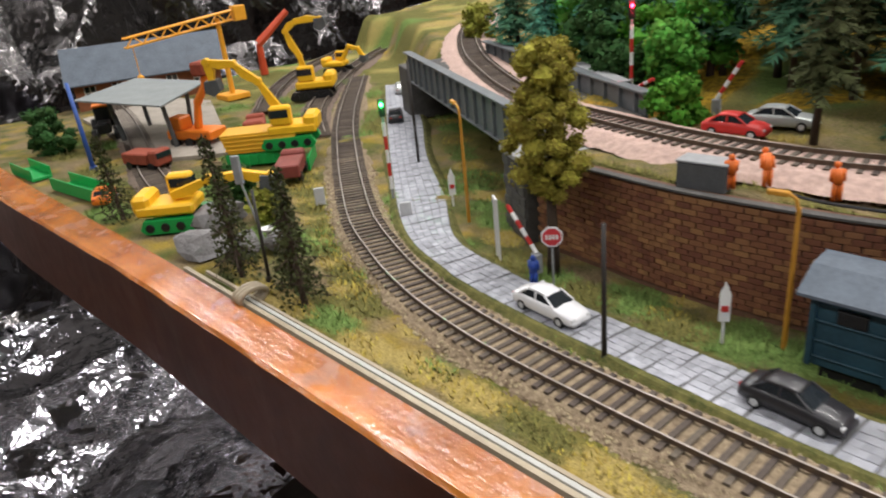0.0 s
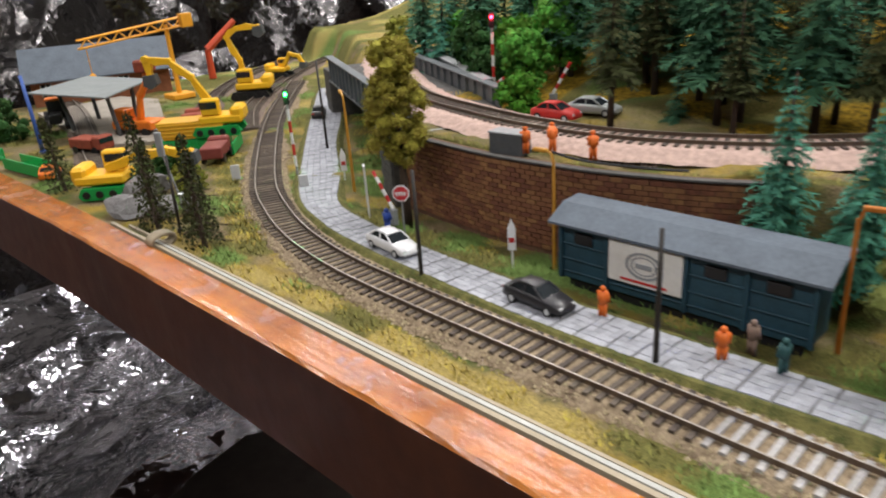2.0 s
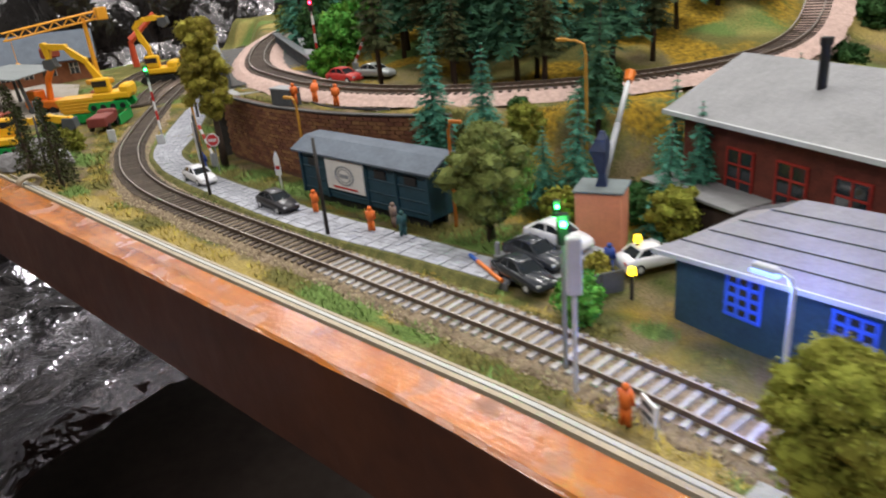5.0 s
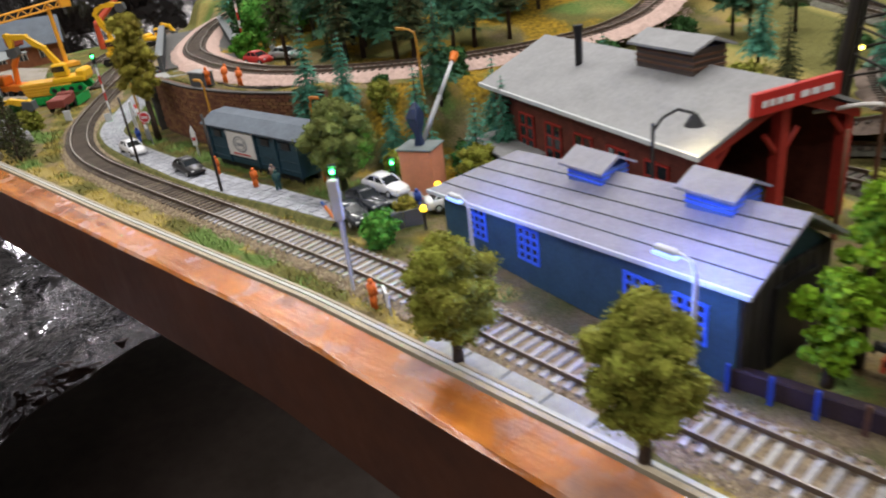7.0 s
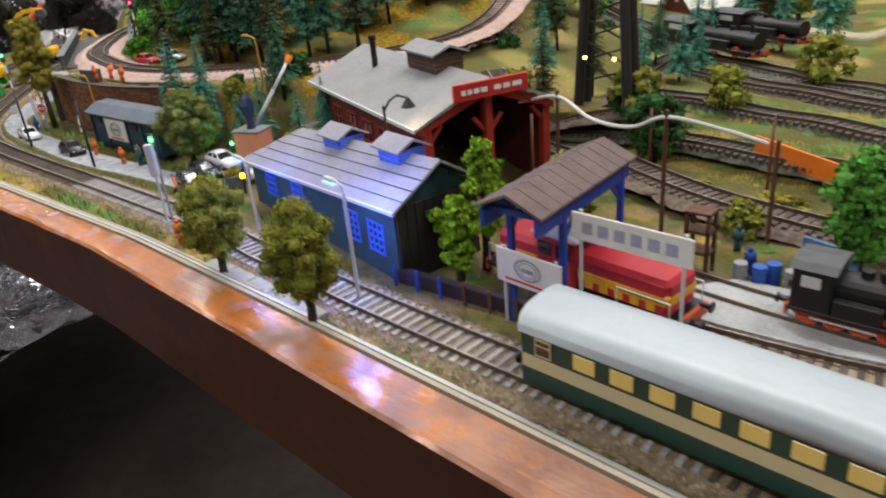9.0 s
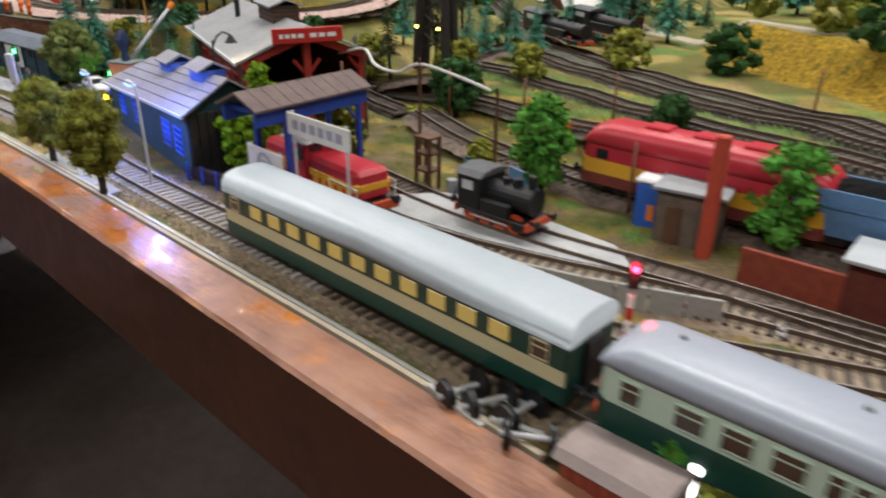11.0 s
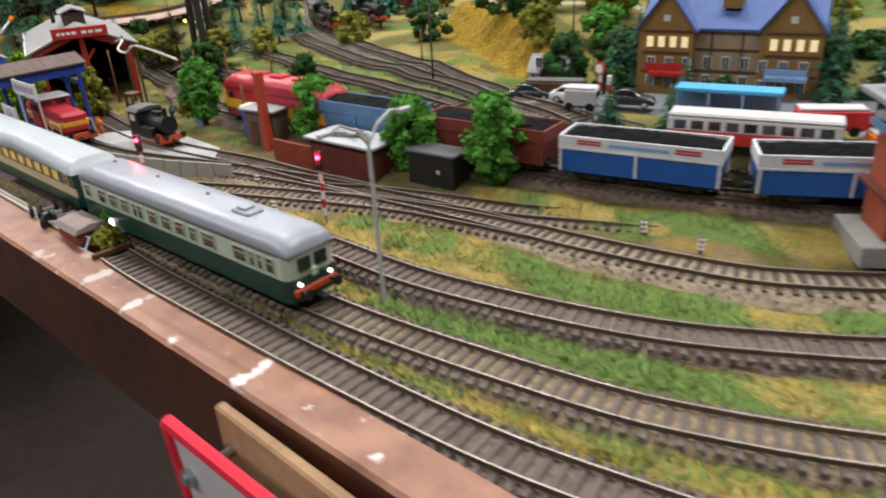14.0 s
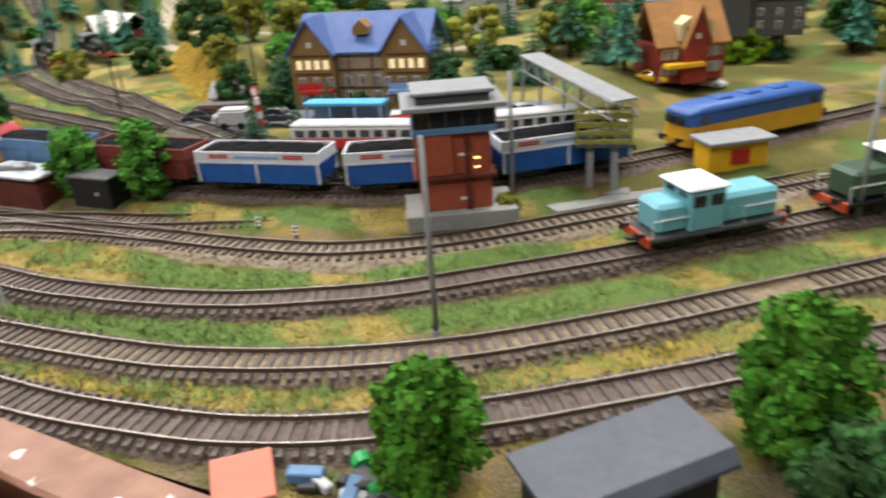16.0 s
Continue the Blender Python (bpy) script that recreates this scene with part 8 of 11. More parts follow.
def barrier(x, y, z, ang, tilt, length, label):
    t = thing("level_crossing_barrier", label, "barrier", pose(x, y, z, 0, 0, ang))
    wall_box(t, "base", (-0.003, -0.002, -0.002, 0.003, 0.002, 0.01), M["grey"], 0.0005)
    n = 6
    for k in range(n):
        bm = bmesh.new()
        c_, s_ = math.cos(math.radians(tilt)), math.sin(math.radians(tilt))
        a, b = length * k / n, length * (k + 1) / n
        cyl(bm, (a * c_, 0, 0.01 + a * s_), (b * c_, 0, 0.01 + b * s_), 0.0013, 0.0013, 8)
        part("arm_section", bm, M["red"] if k % 2 else M["white"], t)
    return t


barrier(-0.178, 0.272, 0.002, 168, 40, 0.034, "raised red-white crossing barrier arm beside the road")
barrier(-0.225, 0.432, UP_Z, -20, 25, 0.03, "red-white barrier arm on the upper level")
barrier(-0.16, 0.435, UP_Z, 20, 60, 0.028, "red-white barrier arm on the upper level")
st = thing("stop_sign", "red octagonal stop sign with a white rim on a slim post", "traffic sign", pose(-0.163, 0.268, 0, 0, 0, -50))
bm = bmesh.new()
cyl(bm, (0, 0, -0.003), (0, 0, 0.03), 0.0006, 0.0006, 8)
part("post", bm, M["grey"], st)
bm = bmesh.new()
prism(bm, [(0.0062 * math.cos(math.pi / 8 + k * math.pi / 4), 0.0275 + 0.0062 * math.sin(math.pi / 8 + k * math.pi / 4)) for k in range(8)], "x", 0.0006, 0.0012)
part("rim", bm, M["white"], st)
bm = bmesh.new()
prism(bm, [(0.0052 * math.cos(math.pi / 8 + k * math.pi / 4), 0.0275 + 0.0052 * math.sin(math.pi / 8 + k * math.pi / 4)) for k in range(8)], "x", 0.0012, 0.0015)
fc = part("face", bm, mat("red_sign_face", (0.65, 0.04, 0.05), 0.4, scale=60), st)
for a, b in ((-0.0035, -0.0022), (-0.0016, -0.0004), (0.0002, 0.0014), (0.002, 0.0033)):
    wall_box(fc, "lettering_bar", (0.0014, a, 0.0262, 0.0017, b, 0.0288), M["white"], 0)
fr = thing("goal_post_frame", "white post frame at the level crossing", "frame", pose(-0.212, 0.276, 0, 0, 0, -35))
for x in (-0.004, 0.004):
    wall_box(fr, "post", (x - 0.0006, -0.0006, -0.002, x + 0.0006, 0.0006, 0.037), M["white"], 0)
wall_box(fr, "crossbar", (-0.0046, -0.0006, 0.036, 0.0046, 0.0006, 0.0375), M["white"], 0)
for x, y, a in ((-0.296, 0.318, -30), (-0.065, 0.268, -55)):
    t = thing("warning_board", "small white warning board with a red mark on a post", "sign", pose(x, y, 0, 0, 0, a))
    wall_box(t, "post", (-0.0006, -0.0006, -0.002, 0.0006, 0.0006, 0.02), M["white"], 0)
    bm = bmesh.new()
    prism(bm, [(-0.0024, 0.01), (0.0024, 0.01), (0.0024, 0.024), (0, 0.03), (-0.0024, 0.024)], "x", 0.0008, 0.0014)
    bd = part("board", bm, M["white"], t)
    wall_box(bd, "stripe", (0.0013, -0.0016, 0.015, 0.0017, 0.0016, 0.018), M["red"], 0)
for x, y in ((0.867, 0.2585), (0.925, 0.229), (1.197, 0.314), (1.16, 0.32), (0.775, 0.21)):
    t = thing("point_marker", "small white striped marker post beside the points", "marker", pose(x, y, 0.0 if x < 1.1 else 0.004))
    for k in range(3):
        wall_box(t, "stripe", (-0.0016, -0.0012, 0.0 + k * 0.0028, 0.0016, 0.0012, 0.0016 + k * 0.0028), M["white"], 0.0002)
    wall_box(t, "stake", (-0.001, -0.0008, -0.002, 0.001, 0.0008, 0.008), M["dkgrey"], 0)


# ---- painted figures ----
def figure(x, y, z, colour, label, ang=0, h=0.0172, stoop=0.0):
    """A tiny plain painted figure: one simple shape."""
    bm = bmesh.new()
    for s in (-1, 1):
        cyl(bm, (s * 0.0013, 0, 0), (s * 0.001, 0, h * 0.46), 0.0011, 0.0014, 7)
        cyl(bm, (s * 0.0027, 0.001, h * 0.5), (s * 0.0023, stoop * 0.6, h * 0.8), 0.0008, 0.001, 6)
    cyl(bm, (0, 0, h * 0.44), (0, stoop, h * 0.82), 0.0022, 0.0026, 9)
    bmesh.ops.create_uvsphere(bm, u_segments=8, v_segments=6, radius=0.0016, matrix=Matrix.Translation((0, stoop * 1.3, h * 0.91)))
    ob = link_mesh("figurine", bm, M[colour], smooth=True)
    ob.matrix_world = pose(x, y, z, 0, 0, ang)
    return tagged(ob, label, "figurine")


M["vest"] = mat("orange_worker_paint", (0.75, 0.16, 0.02), 0.55, scale=200, amount=0.2)
M["overall"] = mat("blue_overall_paint", (0.02, 0.06, 0.3), 0.55, scale=200, amount=0.2)
M["drab"] = mat("drab_figure_paint", (0.25, 0.17, 0.13), 0.6, scale=200, amount=0.4)
M["tealfig"] = mat("dark_teal_figure_paint", (0.03, 0.1, 0.1), 0.6, scale=200, amount=0.3)
figure(-0.168, 0.2575, 0.0015, "overall", "tiny figure in blue standing beside the white car", 20)
for x, y, st_ in ((-0.085, 0.307, 0.0), (-0.073, 0.319, 0.005), (-0.041, 0.316, 0.002)):
    figure(x, y, UP_Z + 0.001, "vest", "tiny orange worker figure beside the upper line", 40, stoop=st_)
figure(0.015, 0.243, 0.0015, "vest", "tiny figure in orange on the paved road", 10)
figure(0.078, 0.2405, 0.0015, "vest", "tiny figure in orange-brown on the paved road", 30)
figure(0.0855, 0.2535, 0.0015, "drab", "tiny figure in drab clothes beside the grounded van", -20)
figure(0.102, 0.246, 0.0015, "tealfig", "tiny figure in dark teal on the paved road", 60)
figure(0.305, 0.166, 0.0, "vest", "tiny orange figure at the table edge", 0, 0.018)
figure(0.233, 0.272, 0.0, "overall", "tiny figure in blue among the parked cars", 0)
figure(0.642, 0.31, 0.0, "overall", "tiny figure in blue beside the ash pit", 0)
figure(0.627, 0.335, 0.0, "tealfig", "tiny dark figure beside the tracks", 40)
figure(0.617, 0.262, 0.004, "vest", "tiny orange figure beside the shunter", 20)


# ---- road vehicles ----
def car(x, y, z, ang, paint, label, length=0.05, name="car", taxi=False):
    t = thing(name, label, "car", pose(x, y, z, 0, 0, ang))
    t.scale = (0.8, 0.8, 0.8)
    k = length / 0.05
    bm = bmesh.new()
    loft(bm, [(x_ * k, [(-w_ * 0.9, 0.0028), (-w_, 0.0042), (-w_ * 1.02, (zs + 0.0028) / 2), (-w_ * 0.97, zs - 0.0012), (-w_ * 0.86, zs), (0, zs + 0.0006), (w_ * 0.86, zs), (w_ * 0.97, zs - 0.0012), (w_ * 1.02, (zs + 0.0028) / 2), (w_, 0.0042), (w_ * 0.9, 0.0028)])
              for x_, zs, w_ in ((-0.0252, 0.0075, 0.0078), (-0.0243, 0.0098, 0.0089), (-0.021, 0.0108, 0.0095), (-0.012, 0.0114, 0.0098), (0.0, 0.0113, 0.0099), (0.009, 0.0108, 0.0098), (0.017, 0.0098, 0.0095), (0.0222, 0.0086, 0.0089), (0.0245, 0.0068, 0.0082), (0.0252, 0.005, 0.0074))])
    part("body", bm, paint, t, smooth=True)
    bm = bmesh.new()
    loft(bm, [(x_ * k, [(-wl, 0.0104), (-wt, zt - 0.0005), (-wt * 0.8, zt), (wt * 0.8, zt), (wt, zt - 0.0005), (wl, 0.0104)])
              for x_, zt, wl, wt in ((-0.0192, 0.0111, 0.008, 0.0074), (-0.0125, 0.0155, 0.0087, 0.0068), (-0.005, 0.0163, 0.0088, 0.0068), (0.0025, 0.0157, 0.0087, 0.0067), (0.0115, 0.0109, 0.0083, 0.0074))])
    part("glasshouse", bm, M["glass"], t, "dark tinted windows")
    bm = bmesh.new()
    loft(bm, [(x_ * k, [(-wt, zt - 0.0006), (-wt * 0.75, zt + 0.0005), (0, zt + 0.0008), (wt * 0.75, zt + 0.0005), (wt, zt - 0.0006), (0, zt - 0.0002)])
              for x_, zt, wt in ((-0.0135, 0.0149, 0.0068), (-0.0115, 0.0158, 0.0071), (-0.005, 0.0164, 0.0071), (0.0015, 0.0159, 0.007), (0.0035, 0.0152, 0.0067))])
    part("roof", bm, paint, t, smooth=True)
    for s_ in (-1, 1):
        for (xa, za), (xb, zb) in (((0.0108 * k, 0.0108), (0.0022 * k, 0.0158)), ((-0.0042 * k, 0.011), (-0.0048 * k, 0.016)), ((-0.0185 * k, 0.011), (-0.0122 * k, 0.0155))):
            bm = bmesh.new()
            cyl(bm, (xa, s_ * 0.0087, za), (xb, s_ * 0.007, zb), 0.0007, 0.0007, 5)
            part("pillar", bm, paint, t)
    for xx in (-0.0155 * k, 0.0155 * k):
        for s_ in (-1, 1):
            bm = bmesh.new()
            cyl(bm, (xx, s_ * 0.0072, 0.0036), (xx, s_ * 0.0101, 0.0036), 0.0037, 0.0037, 14)
            wl = part("wheel", bm, M["black"], t)
            bm = bmesh.new()
            cyl(bm, (xx, s_ * 0.0101, 0.0036), (xx, s_ * 0.0104, 0.0036), 0.0022, 0.0019, 10)
            part("rim", bm, M["ltgrey"], wl)
    for s_ in (-1, 1):
        bm = bmesh.new()
        box(bm, 0.0232 * k, s_ * 0.0062 - 0.0016, 0.0058, 0.0247 * k, s_ * 0.0062 + 0.0016, 0.0076, 0.0003)
        part("headlight", bm, M["ltgrey"], t)
        bm = bmesh.new()
        box(bm, -0.0251 * k, s_ * 0.0066 - 0.0014, 0.0072, -0.0245 * k, s_ * 0.0066 + 0.0014, 0.0094, 0.0002)
        part("tail_light", bm, M["red"], t)
    return t


M["carwhite"] = mat("white_car_paint", (0.75, 0.75, 0.77), 0.25, scale=40, amount=0.05, coat=0.5)
M["carblack"] = mat("matt_black_car", (0.025, 0.024, 0.028), 0.4, scale=40, amount=0.2, coat=0.2)
M["cargrey"] = mat("dark_grey_car", (0.03, 0.034, 0.042), 0.25, scale=40, amount=0.1, coat=0.4)
M["carsilver"] = mat("silver_green_car", (0.4, 0.43, 0.42), 0.3, 0.3, scale=40, amount=0.1)
car(-0.14, 0.2375, 0.0018, -6, M["carwhite"], "white saloon car on the paved road", 0.053)
car(-0.018, 0.2335, 0.0018, -4, M["carblack"], "matt black saloon car on the paved road", 0.05)
car(-0.66, 0.572, 0.0018, 141, M["carsilver"], "dusty grey car parked on the far road", 0.05)
car(-0.545, 0.468, 0.0018, 141, M["carblack"], "small black car on the far road", 0.046)
car(-0.11, 0.418, UP_Z + 0.001, 10, M["carsilver"], "silver police-style car beside the upper line", 0.05)
car(-0.125, 0.392, UP_Z + 0.001, 5, M["red"], "red car beside the upper line", 0.046)
car(0.2, 0.273, 0.0085, -4, M["carwhite"], "white sports car on the upper deck of the car stack", 0.05)
car(0.197, 0.256, 0.0035, -10, M["cargrey"], "dark grey car in the scrapyard stack", 0.05)
car(0.203, 0.237, 0.001, -14, M["cargrey"], "blue-grey car at the foot of the scrapyard", 0.05)
car(0.248, 0.29, 0.001, 60, M["carwhite"], "white car shell in the scrapyard", 0.048)
rk = thing("car_rack", "grey steel rack holding scrapped cars", "rack", pose(0.2, 0.262, 0, 0, 0, -6))
for x in (-0.026, 0.026):
    for y in (-0.012, 0.02):
        wall_box(rk, "upright", (x - 0.001, y - 0.001, -0.002, x + 0.001, y + 0.001, 0.011), M["grey"], 0)
wall_box(rk, "deck", (-0.028, 0.0, 0.007, 0.028, 0.022, 0.0084), M["grey"], 0.0003)
wall_box(rk, "ramp", (-0.028, -0.014, 0.002, 0.028, 0.0, 0.0034), M["grey"], 0.0003)
fnc = thing("yard_fence", "low dark grey panel fence beside the scrapyard", "fence", pose(0.236, 0.238, 0, 0, 0, 60))
for k in range(2):
    wall_box(fnc, "panel", (k * 0.013, -0.0006, -0.001, k * 0.013 + 0.0125, 0.0006, 0.011), M["dkgrey"], 0.0002)
for x, y, h_ in ((0.243, 0.283, 0.016), (0.256, 0.255, 0.012)):
    t = thing("amber_lamp", "small lit amber lamp on a short dark post in the scrapyard", "lamp", pose(x, y, 0))
    wall_box(t, "post", (-0.0007, -0.0007, -0.002, 0.0007, 0.0007, h_), M["poleblack"], 0)
    bm = bmesh.new()
    cyl(bm, (0, 0, h_), (0, 0, h_ + 0.0035), 0.0022, 0.0018, 10)
    part("lens", bm, mat("lit_amber_lens", (1, 0.65, 0.05), 0.4, emit=(1, 0.62, 0.02), power=5), t, "glowing amber lens")
nb = thing("notice_board", "small white notice board with dark print at the table edge", "sign", pose(0.313, 0.168, 0, 0, 0, -32))
wall_box(nb, "panel", (-0.005, -0.0006, 0.004, 0.005, 0.0006, 0.013), M["white"], 0.0002)
for z in (0.0055, 0.0095):
    wall_box(nb, "print_bar", (-0.0036, -0.0009, z, 0.0036, -0.0005, z + 0.0022), M["dkgrey"], 0)
for x in (-0.004, 0.004):
    wall_box(nb, "leg", (x - 0.0005, 0.0005, -0.002, x + 0.0005, 0.0014, 0.012), M["ltgrey"], 0)
ob_ = thing("orange_tube", "orange and blue striped tube lying across the end of the road", "tube", pose(0.178, 0.236, 0.0032, 0, 0, -24))
for k in range(4):
    bm = bmesh.new()
    cyl(bm, (-0.02 + k * 0.01, 0, 0), (-0.01 + k * 0.01, 0, 0), 0.0012, 0.0012, 8)
    part("band", bm, M["orange"] if k else M["blue"], ob_)
leafy_tree(0.247, 0.224, 0, 0.02, 0.015, M["leaf_green"], "low green bush beside the main track", 0.0, 92, "round", 0.002, 18, 120, 0.0022, category="bush")
leafy_tree(0.232, 0.262, 0, 0.014, 0.009, M["leaf_straw"], "straw-coloured tuft in the scrapyard", 0.0, 93, "round", 0.002, 14, 110, 0.002, category="bush")
# container and cable on the upper level
ct = thing("equipment_container", "grey steel container on top of the brick wall", "container", pose(-0.11, 0.3035, UP_Z, 0, 0, 5))
wall_box(ct, "body", (0, -0.003, -0.001, 0.0245, 0.009, 0.0125), M["dkgrey"], 0.0005)
wall_box(ct, "lid", (-0.0006, -0.0036, 0.0125, 0.0251, 0.0096, 0.0138), M["grey"], 0.0004)
cb_ = thing("cable", "black cable lying along the wall top", "cable")
bm = bmesh.new()
tube(bm, smooth_line([(-0.068, 0.312, UP_Z + 0.003), (-0.05, 0.308, UP_Z + 0.0025), (-0.03, 0.308, UP_Z + 0.0025), (0.0, 0.313, UP_Z + 0.0025), (0.02, 0.32, UP_Z + 0.0025)], 0.004), 0.0008)
part("strand", bm, M["black"], cb_)
# concrete panel wall beside the yard track
cw = thing("wall_panels", "grey concrete panel retaining wall beside the yard track", "wall", kind="structure")
CWL = [(0.66, 0.214), (0.7, 0.2165), (0.74, 0.223), (0.78, 0.2325), (0.81, 0.243), (0.842, 0.2545)]
for a, b in zip(CWL, CWL[1:]):
    for f0 in (0.0, 0.5):
        ax_, ay_ = a[0] + (b[0] - a[0]) * f0, a[1] + (b[1] - a[1]) * f0
        ln = math.hypot(b[0] - a[0], b[1] - a[1]) / 2
        bm = bmesh.new()
        box(bm, 0.0003, -0.001, -0.003, ln - 0.0006, 0.001, 0.0125, 0.0003)
        pn = part("panel", bm, M["concrete"], cw)
        pn.matrix_local = pose(ax_, ay_, 0, 0, 0, math.degrees(math.atan2(b[1] - a[1], b[0] - a[0])))
# pale concrete apron by the ash pit
ap = thing("pavement", "pale concrete apron beside the small tank engine", "pavement", kind="structure")
bm = bmesh.new()
prism(bm, [(0.6, 0.252), (0.65, 0.249), (0.7, 0.2515), (0.75, 0.261), (0.79, 0.272), (0.765, 0.296), (0.7, 0.303), (0.64, 0.298)], "z", -0.004, 0.0029)
part("apron", bm, mat("pale_concrete", (0.45, 0.46, 0.46), 0.85, scale=60, amount=0.35), ap)
# dark low fence / loading ramp beside the shed
lr = thing("loading_ramp", "low dark brown loading ramp beside the main track, three posts coloured as blue-lit", "ramp", pose(0.478, 0.203, 0, 0, 0, 3))
wall_box(lr, "deck", (0, 0.002, -0.002, 0.135, 0.007, 0.0075), mat("dark_brown_ramp", (0.035, 0.02, 0.024), 0.8, scale=100), 0.0006)
# first three posts: the nearby lamp's blue light is put into their colour
for k in range(9):
    wall_box(lr, "post", (k * 0.0165, -0.0014, -0.002, k * 0.0165 + 0.002, 0.0, 0.0115), M["steelblue2"] if k < 3 else M["brown"], 0.0002)
# ash hoist, oil drums, water crane
wc = thing("ash_hoist", "rusty brown timber ash hoist beside the engine shed track", "hoist", pose(0.617, 0.303, 0, 0, 0, 0))
for x in (-0.006, 0.006):
    for y in (-0.005, 0.005):
        wall_box(wc, "post", (x - 0.001, y - 0.001, -0.002, x + 0.001, y + 0.001, 0.036), M["brown"], 0)
for z in (0.012, 0.024, 0.035):
    wall_box(wc, "frame", (-0.007, -0.006, z, 0.007, 0.006, z + 0.0015), M["brown"], 0)
for x, y, c_ in ((0.65, 0.302, "blue"), (0.655, 0.309, "blue"), (0.64, 0.302, "grey"), (0.665, 0.305, "grey"), (0.628, 0.245, "dkgrey")):
    bm = bmesh.new()
    cyl(bm, (0, 0, -0.001), (0, 0, 0.011), 0.0036, 0.0036, 14)
    cyl(bm, (0, 0, 0.0035), (0, 0, 0.0045), 0.0039, 0.0039, 14)
    cyl(bm, (0, 0, 0.0075), (0, 0, 0.0085), 0.0039, 0.0039, 14)
    ob = link_mesh("drum", bm, M[c_])
    ob.matrix_world = pose(x, y, 0)
    tagged(ob, "ribbed steel drum beside the ash pit", "drum")
# tall dark twin pylon
py = thing("coaling_tower", "tall dark steel tower on leaning legs behind the engine shed", "tower", pose(0.303, 0.597, 0.004))
for e_ in (-1, 1):
    for y in (-0.008, 0.008):
        bm = bmesh.new()
        cyl(bm, (e_ * 0.036, -e_ * 0.015 + y, -0.003), (e_ * 0.02, -e_ * 0.008 + y * 0.7, 0.19), 0.0055, 0.0048, 8)
        part("leg", bm, M["poleblack"], py)
for k in range(7):
    z = 0.02 + k * 0.022
    for e_ in (-1, 1):
        bm = bmesh.new()
        cyl(bm, (-0.033 * e_, 0.012 * e_, z), (0.031 * e_, -0.012 * e_, z + 0.02), 0.0011, 0.0011, 5)
        part("brace", bm, M["poleblack"], py)
# glowing amber beads put in for spots of lens flare, not tower lamps
for x in (-0.016, 0.016):
    bm = bmesh.new()
    bmesh.ops.create_uvsphere(bm, u_segments=8, v_segments=6, radius=0.0018, matrix=Matrix.Translation((x, -0.015, 0.05)))
    part("lamp", bm, mat("amber_flare_glow", (1, 0.7, 0.1), 0.4, emit=(1, 0.7, 0.1), power=12), py)
# overhead pipe line on posts
CABLE = [(0.447, 0.378, 0.062), (0.482, 0.375, 0.07), (0.526, 0.345, 0.066), (0.557, 0.338, 0.066), (0.58, 0.336, 0.075), (0.612, 0.345, 0.068), (0.638, 0.352, 0.06)]
for nm, pts, r_ in (("pipe_line", CABLE, 0.0012),):
    t = thing(nm, "pale sagging overhead pipe line on brown posts", "pipe")
    bm = bmesh.new()
    tube(bm, smooth_line(pts, 0.006), r_)
    part("pipe", bm, M["poster"], t)
    for p in (pts[1], pts[4], pts[6]):
        bm = bmesh.new()
        cyl(bm, (p[0], p[1], -0.003), (p[0], p[1], p[2] + 0.004), 0.0014, 0.0012, 6)
        part("post", bm, M["brown"], t)
# orange and blue low boards by the tracks
for x0, y0, x1, y1, m_, lb in ((0.515, 0.514, 0.591, 0.465, "orange", "orange-red sloping board beside the track"), (0.66, 0.34, 0.69, 0.33, "steelblue", "blue-grey low panel fence beside the tree")):
    a_ = math.degrees(math.atan2(y1 - y0, x1 - x0))
    t = thing("low_board", lb, "board", pose(x0, y0, 0, 0, 0, a_))
    wall_box(t, "panel", (0, -0.001, 0.0, math.hypot(x1 - x0, y1 - y0), 0.001, 0.016), M[m_], 0.0003)
    for x in (0.004, math.hypot(x1 - x0, y1 - y0) - 0.004):
        wall_box(t, "post", (x - 0.001, 0.001, -0.003, x + 0.001, 0.0028, 0.016), M["brown"], 0)
# town street: pale forecourt, tram, small vehicles
fw = thing("pavement_town", "pale grey street and forecourt before the town house", "pavement", kind="structure")
bm = bmesh.new()
prism(bm, [(0.93, 0.52), (1.1, 0.47), (1.24, 0.47), (1.34, 0.6), (1.3, 0.7), (1.15, 0.64), (1.02, 0.61)], "z", 0.0, 0.0118)
for v in bm.verts:
    v.co = lift(v.co)
part("street", bm, mat("pale_asphalt", (0.17, 0.18, 0.21), 0.85, scale=40, amount=0.25), fw)


def tram(x, y, ang, label):
    t = thing("tram", label, "tram", pose(x, y, 0.0115, 0, 0, ang))
    wall_box(t, "lower_body", (-0.06, -0.012, 0.003, 0.06, 0.012, 0.013), M["red"], 0.0012)
    wall_box(t, "upper_body", (-0.0595, -0.0118, 0.013, 0.0595, 0.0118, 0.023), M["poster"], 0.0008)
    wall_box(t, "roof", (-0.06, -0.0115, 0.023, 0.06, 0.0115, 0.0262), M["ltgrey"], 0.0015)
    for k in range(9):
        wall_box(t, "window", (-0.055 + k * 0.0125, -0.0122, 0.0145, -0.046 + k * 0.0125, 0.0122, 0.021), M["glass"], 0.0002)
    for xx in (-0.04, 0.04):
        wall_box(t, "truck", (xx - 0.012, -0.009, 0.0, xx + 0.012, 0.009, 0.0035), M["black"], 0.0005)


